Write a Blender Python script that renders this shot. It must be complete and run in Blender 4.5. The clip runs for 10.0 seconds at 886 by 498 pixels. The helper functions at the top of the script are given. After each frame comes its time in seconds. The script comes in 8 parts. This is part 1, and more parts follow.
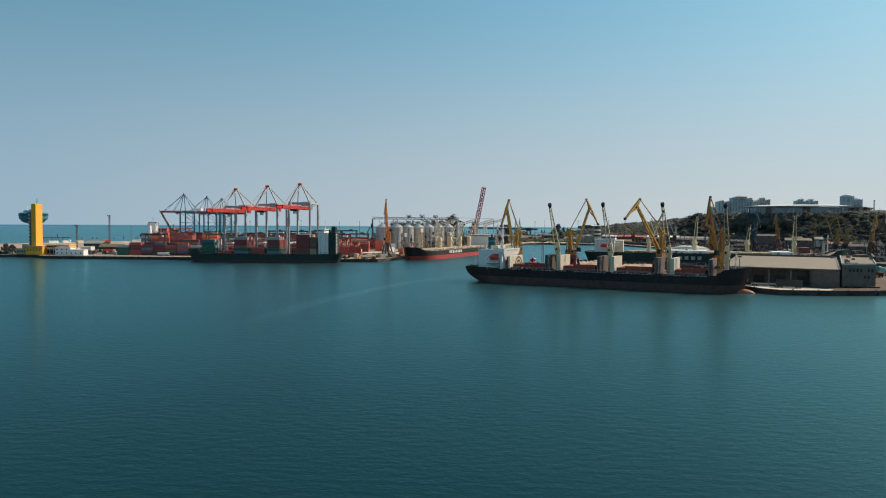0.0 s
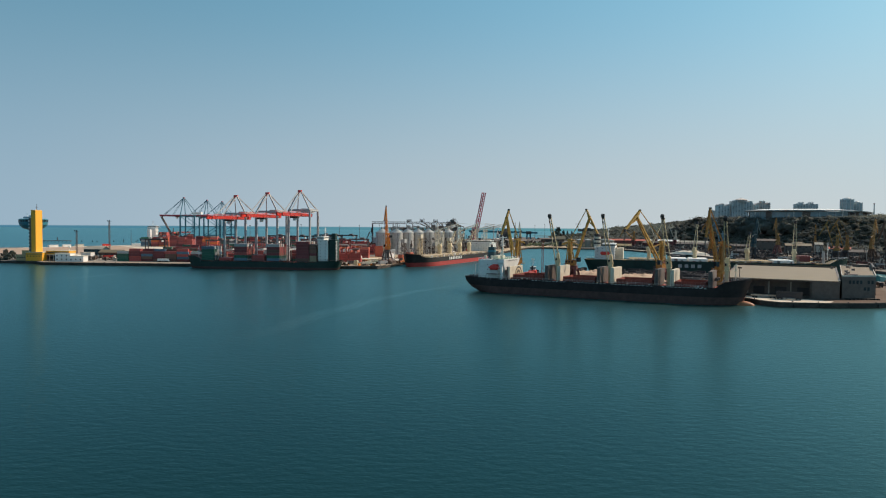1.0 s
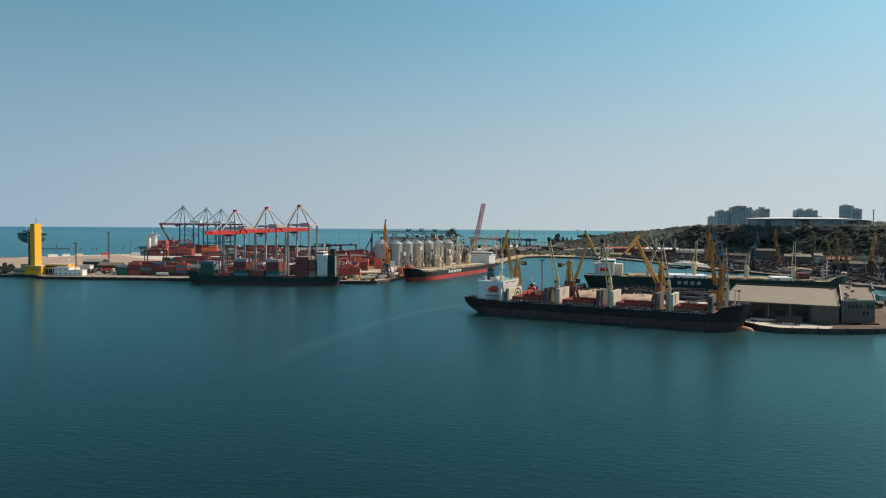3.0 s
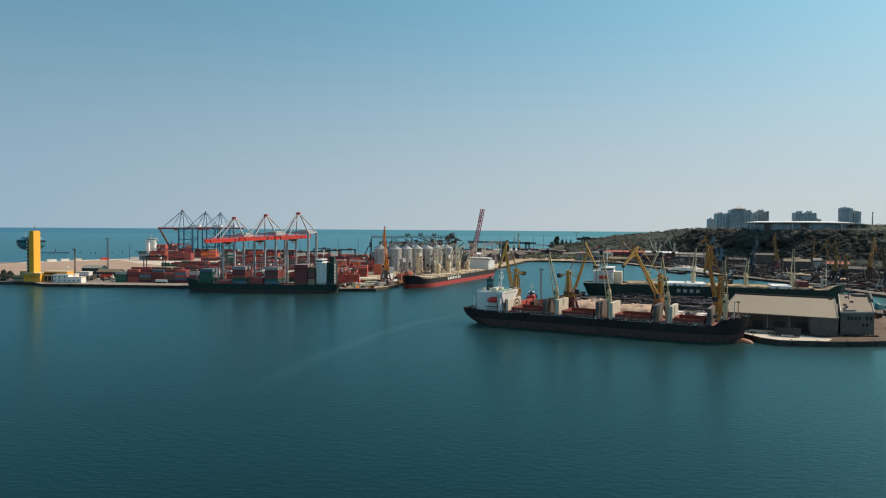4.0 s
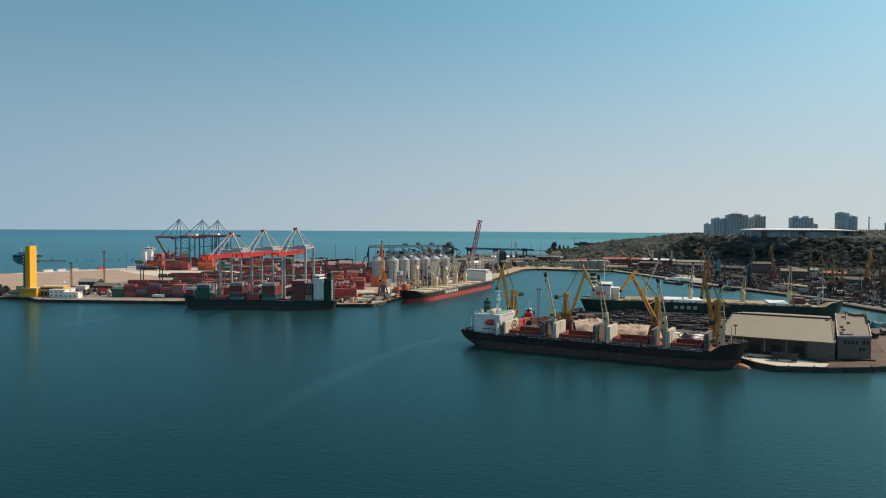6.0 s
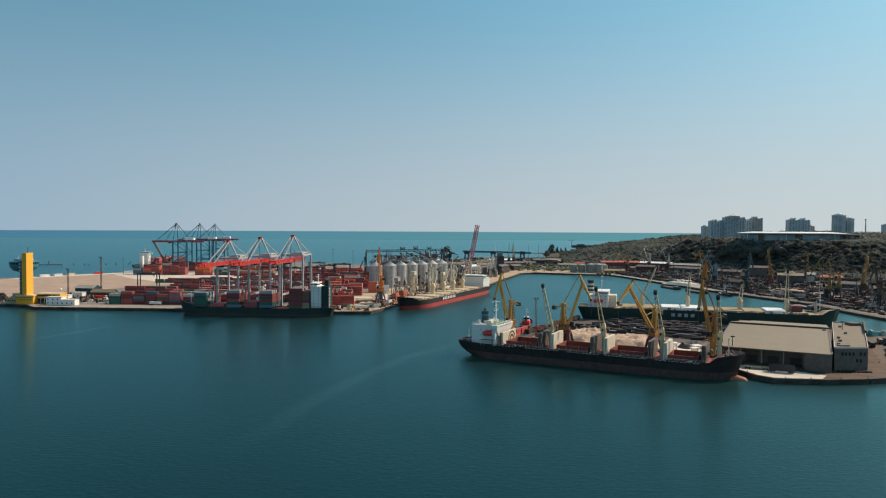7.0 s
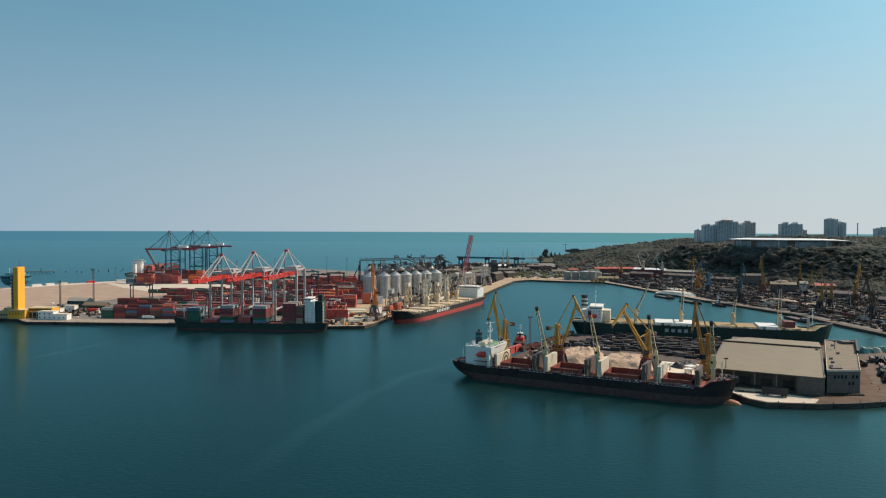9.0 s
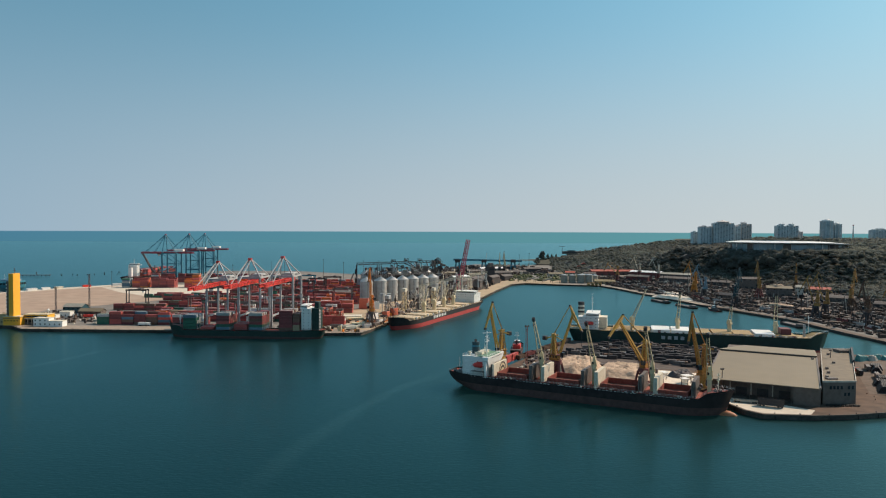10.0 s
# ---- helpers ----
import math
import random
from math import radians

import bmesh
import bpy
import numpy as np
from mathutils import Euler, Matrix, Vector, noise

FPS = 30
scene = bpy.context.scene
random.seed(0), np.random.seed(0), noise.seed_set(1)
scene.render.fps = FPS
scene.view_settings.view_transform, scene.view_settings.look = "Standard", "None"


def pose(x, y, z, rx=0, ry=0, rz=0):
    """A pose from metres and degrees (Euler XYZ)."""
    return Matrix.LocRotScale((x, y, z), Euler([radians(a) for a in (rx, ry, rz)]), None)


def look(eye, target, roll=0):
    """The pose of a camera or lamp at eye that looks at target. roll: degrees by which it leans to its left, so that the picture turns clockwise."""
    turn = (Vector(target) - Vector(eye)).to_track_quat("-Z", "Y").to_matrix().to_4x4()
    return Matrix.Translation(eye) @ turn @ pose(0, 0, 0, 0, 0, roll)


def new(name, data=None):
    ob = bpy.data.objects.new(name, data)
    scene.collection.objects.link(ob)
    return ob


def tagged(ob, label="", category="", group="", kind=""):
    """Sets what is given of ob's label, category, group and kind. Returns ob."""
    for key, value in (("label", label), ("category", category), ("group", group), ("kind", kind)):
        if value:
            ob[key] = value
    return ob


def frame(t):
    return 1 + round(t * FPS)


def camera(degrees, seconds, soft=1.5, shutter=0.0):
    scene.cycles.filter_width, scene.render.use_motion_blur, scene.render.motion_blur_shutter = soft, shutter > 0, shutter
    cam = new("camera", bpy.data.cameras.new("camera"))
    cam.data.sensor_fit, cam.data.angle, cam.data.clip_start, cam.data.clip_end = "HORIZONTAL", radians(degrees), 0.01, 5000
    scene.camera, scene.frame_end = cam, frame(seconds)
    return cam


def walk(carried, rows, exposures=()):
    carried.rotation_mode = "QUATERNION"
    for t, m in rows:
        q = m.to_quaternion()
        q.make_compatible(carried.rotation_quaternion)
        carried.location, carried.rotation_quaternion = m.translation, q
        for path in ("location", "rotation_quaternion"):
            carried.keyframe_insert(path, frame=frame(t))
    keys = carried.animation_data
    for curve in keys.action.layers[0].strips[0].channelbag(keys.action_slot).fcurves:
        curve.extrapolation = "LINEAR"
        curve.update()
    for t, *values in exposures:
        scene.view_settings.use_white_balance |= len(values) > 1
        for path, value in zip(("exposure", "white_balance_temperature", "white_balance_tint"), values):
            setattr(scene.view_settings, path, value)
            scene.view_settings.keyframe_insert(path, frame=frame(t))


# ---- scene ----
cam = camera(65.45, 10.0, soft=1.15)
PATH = [
    (0.0, pose(0.00, 0.00, 37.00, 87.882, -0.352, -0.000)),
    (0.5, pose(0.03, 0.17, 39.93, 87.921, -0.386, 0.001)),
    (1.0, pose(0.06, 0.35, 42.82, 87.960, -0.417, 0.003)),
    (1.5, pose(0.10, 0.52, 45.68, 87.995, -0.444, 0.004)),
    (2.0, pose(0.13, 0.70, 48.85, 88.040, -0.463, 0.002)),
    (2.5, pose(0.16, 0.88, 52.06, 88.085, -0.469, -0.010)),
    (4.0, pose(0.25, 1.43, 61.57, 88.180, -0.433, -0.086)),
    (4.5, pose(0.28, 1.61, 64.89, 88.208, -0.413, -0.118)),
    (5.0, pose(0.30, 1.80, 68.28, 88.234, -0.389, -0.156)),
    (5.5, pose(0.33, 1.99, 71.68, 88.257, -0.364, -0.215)),
    (7.0, pose(0.41, 2.56, 81.50, 88.306, -0.293, -0.499)),
    (7.5, pose(0.44, 2.76, 84.82, 88.319, -0.272, -0.604)),
    (8.0, pose(0.47, 2.95, 88.11, 88.328, -0.254, -0.718)),
    (8.5, pose(0.49, 3.15, 91.43, 88.332, -0.239, -0.848)),
    (9.0, pose(0.52, 3.35, 94.83, 88.331, -0.225, -0.990)),
    (9.5, pose(0.54, 3.55, 98.15, 88.323, -0.212, -1.129)),
    (10.0, pose(0.56, 3.75, 101.36, 88.310, -0.199, -1.262)),
]
walk(cam, PATH)

# ---- light ----
SUN_AZ, SUN_EL = radians(64), radians(41)          # clockwise from +y; the sun stands to the right, a little beyond
sun_dir = Vector((math.sin(SUN_AZ) * math.cos(SUN_EL), math.cos(SUN_AZ) * math.cos(SUN_EL), math.sin(SUN_EL)))
sun = new("sun", bpy.data.lights.new("sun", "SUN"))
sun.data.energy, sun.data.angle, sun.data.color = 4.9, radians(0.55), (1.0, 0.795, 0.615)
sun.matrix_world = look((600, 300, 700), Vector((600, 300, 700)) - sun_dir)

SKY_TINT = (0.99, 1.36, 1.09, 1)
HAZE_AWAY, HAZE_SUN, HAZE_AMOUNT = (3.05, 3.92, 4.72, 1), (5.25, 5.15, 4.95, 1), 0.80
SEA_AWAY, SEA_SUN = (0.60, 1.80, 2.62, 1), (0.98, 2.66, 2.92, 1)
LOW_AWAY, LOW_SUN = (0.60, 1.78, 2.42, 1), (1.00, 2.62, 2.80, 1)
world = bpy.data.worlds.new("sky")
scene.world = world
world.use_nodes = True
wt = world.node_tree
wt.nodes.clear()
sky = wt.nodes.new("ShaderNodeTexSky")
sky.sky_type, sky.sun_disc = "NISHITA", False
sky.sun_elevation, sky.sun_rotation = SUN_EL, SUN_AZ
sky.air_density, sky.dust_density, sky.ozone_density, sky.altitude = 1.0, 0.45, 2.0, 50
coord = wt.nodes.new("ShaderNodeTexCoord")
# look the sky up a little above the true direction: the haze below hides its yellow rim
lift = wt.nodes.new("ShaderNodeVectorMath")
lift.operation, lift.inputs[1].default_value, lift.inputs[2].default_value = "MULTIPLY_ADD", (1, 1, 0.45), (0, 0, 0.36)
wt.links.new(coord.outputs["Generated"], lift.inputs[0])
unit = wt.nodes.new("ShaderNodeVectorMath")
unit.operation = "NORMALIZE"
wt.links.new(lift.outputs[0], unit.inputs[0])
wt.links.new(unit.outputs[0], sky.inputs["Vector"])
tint = wt.nodes.new("ShaderNodeMix")
tint.data_type, tint.blend_type = "RGBA", "MULTIPLY"
tint.inputs["Factor"].default_value = 1.0
tint.inputs["B"].default_value = SKY_TINT
wt.links.new(sky.outputs["Color"], tint.inputs["A"])
split = wt.nodes.new("ShaderNodeSeparateXYZ")
wt.links.new(coord.outputs["Generated"], split.inputs[0])


def ramp_z(z0, z1, v0, v1):
    r = wt.nodes.new("ShaderNodeMapRange")
    r.interpolation_type = "SMOOTHSTEP"
    for key, value in (("From Min", z0), ("From Max", z1), ("To Min", v0), ("To Max", v1)):
        r.inputs[key].default_value = value
    wt.links.new(split.outputs["Z"], r.inputs["Value"])
    return r.outputs["Result"]


def blend(factor, a, b):
    m = wt.nodes.new("ShaderNodeMix")
    m.data_type = "RGBA"
    wt.links.new(factor, m.inputs["Factor"])
    for key, v in (("A", a), ("B", b)):
        if isinstance(v, tuple):
            m.inputs[key].default_value = v
        else:
            wt.links.new(v, m.inputs[key])
    return m.outputs["Result"]


# whiter haze on the sun's side, bluer away from it
sunward = wt.nodes.new("ShaderNodeVectorMath")
sunward.operation, sunward.inputs[1].default_value = "DOT_PRODUCT", (math.sin(SUN_AZ), math.cos(SUN_AZ), 0)
wt.links.new(coord.outputs["Generated"], sunward.inputs[0])
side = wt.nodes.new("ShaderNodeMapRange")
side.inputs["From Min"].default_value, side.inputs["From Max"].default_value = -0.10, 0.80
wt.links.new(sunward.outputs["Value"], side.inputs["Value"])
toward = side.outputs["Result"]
hazy = blend(ramp_z(-0.02, 0.34, HAZE_AMOUNT, 0.0), tint.outputs["Result"], blend(toward, HAZE_AWAY, HAZE_SUN))
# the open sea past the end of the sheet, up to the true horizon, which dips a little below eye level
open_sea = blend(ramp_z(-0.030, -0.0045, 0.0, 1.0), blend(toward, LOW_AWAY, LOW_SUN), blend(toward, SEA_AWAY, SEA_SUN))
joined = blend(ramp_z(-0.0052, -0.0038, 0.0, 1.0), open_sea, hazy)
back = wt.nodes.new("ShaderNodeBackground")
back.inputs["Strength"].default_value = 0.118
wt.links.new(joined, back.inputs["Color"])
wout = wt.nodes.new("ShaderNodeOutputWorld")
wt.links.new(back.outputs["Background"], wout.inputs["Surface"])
scene.view_settings.exposure = 0.0

# ---- materials ----
def mat(name, color, rough=0.7, metal=0.0, scale=1.0, var=0.25, bump=0.0, stain=(0.12, 0.10, 0.08), dirt=0.25,
        island=0.0, each=0.0, ior=1.45):
    """Paint, stone or metal with fine grain, larger stains and a little relief, in world metres."""
    m = bpy.data.materials.new(name)
    m.use_nodes = True
    t = m.node_tree
    b = t.nodes["Principled BSDF"]
    b.inputs["Roughness"].default_value, b.inputs["Metallic"].default_value, b.inputs["IOR"].default_value = rough, metal, ior
    geo = t.nodes.new("ShaderNodeNewGeometry")
    fine = t.nodes.new("ShaderNodeTexNoise")
    fine.inputs["Scale"].default_value, fine.inputs["Detail"].default_value = scale, 5
    big = t.nodes.new("ShaderNodeTexNoise")
    big.inputs["Scale"].default_value, big.inputs["Detail"].default_value = scale * 0.13, 4
    for n in (fine, big):
        t.links.new(geo.outputs["Position"], n.inputs["Vector"])
    ramp = t.nodes.new("ShaderNodeMapRange")
    ramp.inputs["From Min"].default_value, ramp.inputs["From Max"].default_value = 0.3, 0.7
    ramp.inputs["To Min"].default_value, ramp.inputs["To Max"].default_value = 1 - var, 1 + var
    t.links.new(fine.outputs["Fac"], ramp.inputs["Value"])
    value = ramp.outputs["Result"]
    for amount, out in ((island, geo.outputs["Random Per Island"]), (each, None)):
        if amount:
            if out is None:
                out = t.nodes.new("ShaderNodeObjectInfo").outputs["Random"]
            r = t.nodes.new("ShaderNodeMapRange")
            r.inputs["To Min"].default_value, r.inputs["To Max"].default_value = 1 - amount, 1 + amount
            t.links.new(out, r.inputs["Value"])
            mul = t.nodes.new("ShaderNodeMath")
            mul.operation = "MULTIPLY"
            t.links.new(value, mul.inputs[0]), t.links.new(r.outputs["Result"], mul.inputs[1])
            value = mul.outputs[0]
    shade = t.nodes.new("ShaderNodeMix")
    shade.data_type, shade.blend_type = "RGBA", "MULTIPLY"
    shade.inputs["Factor"].default_value = 1
    shade.inputs["A"].default_value = (*color, 1)
    t.links.new(value, shade.inputs["B"])
    spot = t.nodes.new("ShaderNodeMapRange")
    spot.inputs["From Min"].default_value, spot.inputs["From Max"].default_value = 0.48, 0.72
    spot.inputs["To Max"].default_value = dirt
    t.links.new(big.outputs["Fac"], spot.inputs["Value"])
    mix = t.nodes.new("ShaderNodeMix")
    mix.data_type = "RGBA"
    mix.inputs["B"].default_value = (*stain, 1)
    t.links.new(spot.outputs["Result"], mix.inputs["Factor"])
    t.links.new(shade.outputs["Result"], mix.inputs["A"])
    t.links.new(mix.outputs["Result"], b.inputs["Base Color"])
    if bump:
        bp = t.nodes.new("ShaderNodeBump")
        bp.inputs["Distance"].default_value = bump
        t.links.new(fine.outputs["Fac"], bp.inputs["Height"])
        t.links.new(bp.outputs["Normal"], b.inputs["Normal"])
    return m


def ribbed(m, axis, pitch, depth):
    """Adds corrugation along one object axis to a material."""
    t = m.node_tree
    co = t.nodes.new("ShaderNodeTexCoord")
    w = t.nodes.new("ShaderNodeTexWave")
    w.wave_type, w.bands_direction = "BANDS", axis
    w.inputs["Scale"].default_value = 6.2832 / 20 / pitch * 1.0
    t.links.new(co.outputs["Object"], w.inputs["Vector"])
    bp = t.nodes.new("ShaderNodeBump")
    bp.inputs["Distance"].default_value = depth
    t.links.new(w.outputs["Fac"], bp.inputs["Height"])
    t.links.new(bp.outputs["Normal"], t.nodes["Principled BSDF"].inputs["Normal"])
    return m


# slicks on the water: start, direction, bend, length, width
SLICKS = ((-75, 235, 0.129, 0.992, -0.00076, 300.0, 8.0), (-292, 490, 0.271, 0.963, 0.0, 110.0, 5.0))


def water_material():
    m = bpy.data.materials.new("sea_water")
    m.use_nodes = True
    t = m.node_tree
    t.nodes.remove(t.nodes["Principled BSDF"])
    geo = t.nodes.new("ShaderNodeNewGeometry")

    def noise_at(sx, sy, detail, rot=0.0):
        mp = t.nodes.new("ShaderNodeMapping")
        mp.inputs["Scale"].default_value, mp.inputs["Rotation"].default_value = (sx, sy, 1), (0, 0, rot)
        n = t.nodes.new("ShaderNodeTexNoise")
        n.inputs["Scale"].default_value, n.inputs["Detail"].default_value = 1.0, detail
        t.links.new(geo.outputs["Position"], mp.inputs["Vector"])
        t.links.new(mp.outputs["Vector"], n.inputs["Vector"])
        return n.outputs["Fac"]

    waves, chop, drift = noise_at(0.30, 0.6, 3, 0.15), noise_at(1.1, 2.1, 2, -0.2), noise_at(0.006, 0.012, 4, 0.5)
    add = t.nodes.new("ShaderNodeMath")
    add.operation, add.inputs[1].default_value = "MULTIPLY_ADD", 0.35
    t.links.new(chop, add.inputs[0]), t.links.new(waves, add.inputs[2])
    bp = t.nodes.new("ShaderNodeBump")
    bp.inputs["Strength"].default_value, bp.inputs["Distance"].default_value = 1.0, 0.14
    t.links.new(add.outputs[0], bp.inputs["Height"])
    ramp = t.nodes.new("ShaderNodeMapRange")
    ramp.inputs["From Min"].default_value, ramp.inputs["From Max"].default_value = 0.35, 0.65
    t.links.new(drift, ramp.inputs["Value"])
    mix = t.nodes.new("ShaderNodeMix")
    mix.data_type = "RGBA"
    mix.inputs["A"].default_value, mix.inputs["B"].default_value = (0.002, 0.014, 0.018, 1), (0.004, 0.025, 0.028, 1)
    t.links.new(ramp.outputs["Result"], mix.inputs["Factor"])
    # a pale slick that drifts in a long curve across the harbour
    sep = t.nodes.new("ShaderNodeSeparateXYZ")
    t.links.new(geo.outputs["Position"], sep.inputs[0])

    def calc(op, a, b=None, c=None):
        n = t.nodes.new("ShaderNodeMath")
        n.operation = op
        for i, v in enumerate((a, b, c)):
            if isinstance(v, (int, float)):
                n.inputs[i].default_value = v
            elif v is not None:
                t.links.new(v, n.inputs[i])
        return n.outputs[0]

    def window(v, lo, hi):
        r = t.nodes.new("ShaderNodeMapRange")
        r.interpolation_type = "SMOOTHSTEP"
        r.inputs["From Min"].default_value, r.inputs["From Max"].default_value = lo, hi
        t.links.new(v, r.inputs["Value"])
        return r.outputs["Result"]

    slick = None
    wob = noise_at(0.02, 0.02, 3)
    for ax, ay, dx, dy, bend, length, wide in SLICKS:
        rx, ry = calc("SUBTRACT", sep.outputs["X"], ax), calc("SUBTRACT", sep.outputs["Y"], ay)
        along = calc("ADD", calc("MULTIPLY", rx, dx), calc("MULTIPLY", ry, dy))
        across = calc("ADD", calc("MULTIPLY", rx, -dy), calc("MULTIPLY", ry, dx))
        across = calc("SUBTRACT", across, calc("MULTIPLY", calc("MULTIPLY", along, along), bend))
        across = calc("ADD", across, calc("MULTIPLY", calc("SUBTRACT", wob, 0.5), 15.0))
        m_ = calc("MULTIPLY", window(calc("ABSOLUTE", across), wide, wide * 0.2), calc("MULTIPLY", window(along, 0, length * 0.25), window(along, length, length * 0.7)))
        slick = m_ if slick is None else calc("MAXIMUM", slick, m_)
    foam = t.nodes.new("ShaderNodeMix")
    foam.data_type = "RGBA"
    foam.inputs["B"].default_value = (0.045, 0.085, 0.09, 1)
    t.links.new(calc("MULTIPLY", slick, 0.05), foam.inputs["Factor"])
    t.links.new(mix.outputs["Result"], foam.inputs["A"])
    # light from inside the water, and the sky mirrored in ruffled facets, weighed by the angle
    body = t.nodes.new("ShaderNodeBsdfDiffuse")
    t.links.new(foam.outputs["Result"], body.inputs["Color"])
    deep = t.nodes.new("ShaderNodeBsdfTranslucent")
    deep.inputs["Color"].default_value = (0.056, 0.098, 0.073, 1)
    inside = t.nodes.new("ShaderNodeMixShader")
    inside.inputs[0].default_value = 0.5
    t.links.new(body.outputs[0], inside.inputs[1]), t.links.new(deep.outputs[0], inside.inputs[2])
    gloss = t.nodes.new("ShaderNodeBsdfGlossy")
    gloss.inputs["Color"].default_value, gloss.inputs["Roughness"].default_value = (0.340, 0.646, 0.690, 1), 0.31
    sheen = t.nodes.new("ShaderNodeMix")          # the slick mirrors the sky more cleanly than the ruffled water round it
    sheen.data_type = "RGBA"
    sheen.inputs["A"].default_value, sheen.inputs["B"].default_value = (0.340, 0.646, 0.690, 1), (0.56, 0.92, 0.92, 1)
    t.links.new(calc("MULTIPLY", slick, 0.34), sheen.inputs["Factor"])
    t.links.new(sheen.outputs["Result"], gloss.inputs["Color"])
    fres = t.nodes.new("ShaderNodeFresnel")
    fres.inputs["IOR"].default_value = 1.33
    calm = t.nodes.new("ShaderNodeBsdfGlossy")          # smoother water between the ruffled patches
    calm.inputs["Roughness"].default_value = 0.10
    t.links.new(sheen.outputs["Result"], calm.inputs["Color"])
    mirror = t.nodes.new("ShaderNodeMixShader")
    mirror.inputs[0].default_value = 0.38
    t.links.new(gloss.outputs[0], mirror.inputs[1]), t.links.new(calm.outputs[0], mirror.inputs[2])
    for n in (gloss, calm, fres):
        t.links.new(bp.outputs["Normal"], n.inputs["Normal"])
    weight = t.nodes.new("ShaderNodeMath")
    weight.operation, weight.inputs[1].default_value, weight.inputs[2].default_value = "MULTIPLY_ADD", 0.94, 0.02
    t.links.new(fres.outputs[0], weight.inputs[0])
    both = t.nodes.new("ShaderNodeMixShader")
    t.links.new(weight.outputs[0], both.inputs[0])
    t.links.new(inside.outputs[0], both.inputs[1]), t.links.new(mirror.outputs[0], both.inputs[2])
    t.links.new(both.outputs[0], t.nodes["Material Output"].inputs["Surface"])
    return m


SEA = water_material()
CONCRETE = mat("quay_concrete", (0.31, 0.25, 0.20), 0.9, scale=0.35, var=0.22, dirt=0.45, stain=(0.17, 0.15, 0.13))
# shade and dark water reflection are put into this wall colour, besides the stains
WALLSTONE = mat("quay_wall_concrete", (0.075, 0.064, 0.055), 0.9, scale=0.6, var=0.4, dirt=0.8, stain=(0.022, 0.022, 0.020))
YARD = mat("yard_asphalt", (0.20, 0.18, 0.16), 0.9, scale=0.2, var=0.3, dirt=0.5, stain=(0.09, 0.085, 0.08))
SAND = mat("bare_sand", (0.37, 0.265, 0.200), 0.95, scale=0.05, var=0.14, dirt=0.35, stain=(0.40, 0.32, 0.25))
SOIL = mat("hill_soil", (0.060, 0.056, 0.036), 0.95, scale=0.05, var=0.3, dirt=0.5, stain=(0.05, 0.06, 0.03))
# lighter than real leaves: distant haze is put into the foliage colour
LEAF = mat("tree_foliage", (0.176, 0.186, 0.150), 0.9, scale=0.02, var=0.34, dirt=0.8, stain=(0.176, 0.154, 0.132), island=0.12)


def leafy(m, share=0.74):
    """Lets some light through the leaves."""
    t = m.node_tree
    b, out = t.nodes["Principled BSDF"], t.nodes["Material Output"]
    thin = t.nodes.new("ShaderNodeBsdfTranslucent")
    t.links.new(b.inputs["Base Color"].links[0].from_socket, thin.inputs["Color"])
    mx = t.nodes.new("ShaderNodeMixShader")
    mx.inputs[0].default_value = share
    t.links.new(b.outputs[0], mx.inputs[1]), t.links.new(thin.outputs[0], mx.inputs[2])
    t.links.new(mx.outputs[0], out.inputs["Surface"])
    return m


leafy(LEAF)
fuzz = LEAF.node_tree.nodes["Principled BSDF"]
fuzz.inputs["Sheen Weight"].default_value, fuzz.inputs["Sheen Roughness"].default_value = 0.55, 0.6      # pale bluish sheen painted on as distant haze
fuzz.inputs["Sheen Tint"].default_value = (0.8, 0.9, 1.0, 1)
LEAF_LIGHT = mat("shrub_foliage", (0.118, 0.122, 0.056), 0.8, scale=0.9, var=0.4, dirt=0.4, stain=(0.06, 0.08, 0.03), island=0.4)
BARK = mat("bark", (0.09, 0.07, 0.05), 0.9, scale=3)
WHITE = mat("white_paint", (0.78, 0.77, 0.74), 0.5, scale=0.8, var=0.06, dirt=0.22, stain=(0.45, 0.36, 0.28))
CREAM = mat("cream_paint", (0.66, 0.60, 0.48), 0.55, scale=0.8, var=0.10, dirt=0.25, stain=(0.32, 0.25, 0.18))
BLACKHULL = mat("black_hull_paint", (0.027, 0.021, 0.022), 0.6, ior=1.3, scale=0.3, var=0.3, dirt=0.35, stain=(0.06, 0.045, 0.04))
GREENHULL = mat("green_hull_paint", (0.007, 0.032, 0.027), 0.6, scale=0.3, var=0.25, dirt=0.25, stain=(0.03, 0.04, 0.035))
BOOT_BROWN = mat("faded_boot_paint", (0.098, 0.056, 0.050), 0.75, ior=1.25, scale=0.4, var=0.2, dirt=0.4, stain=(0.06, 0.045, 0.042))
BOOT_RED = mat("red_boot_paint", (0.37, 0.040, 0.036), 0.7, scale=0.4, var=0.15, dirt=0.25, stain=(0.35, 0.05, 0.04))
DECKRED = mat("red_oxide_deck", (0.24, 0.058, 0.042), 0.75, scale=0.5, var=0.25, dirt=0.4, stain=(0.16, 0.075, 0.06))
DECKTAN = mat("tan_deck", (0.46, 0.34, 0.19), 0.75, scale=0.5, var=0.2, dirt=0.35, stain=(0.30, 0.22, 0.14))
HOLD = mat("hold_steel", (0.14, 0.05, 0.04), 0.8, scale=0.6, var=0.3, dirt=0.4)
YELLOW = mat("yellow_crane_paint", (0.51, 0.285, 0.062), 0.5, scale=0.8, var=0.16, dirt=0.35, stain=(0.22, 0.12, 0.04))
BRIGHT_YELLOW = mat("bright_yellow_render", (0.80, 0.385, 0.035), 0.65, scale=0.3, var=0.06, dirt=0.12, stain=(0.60, 0.34, 0.05))
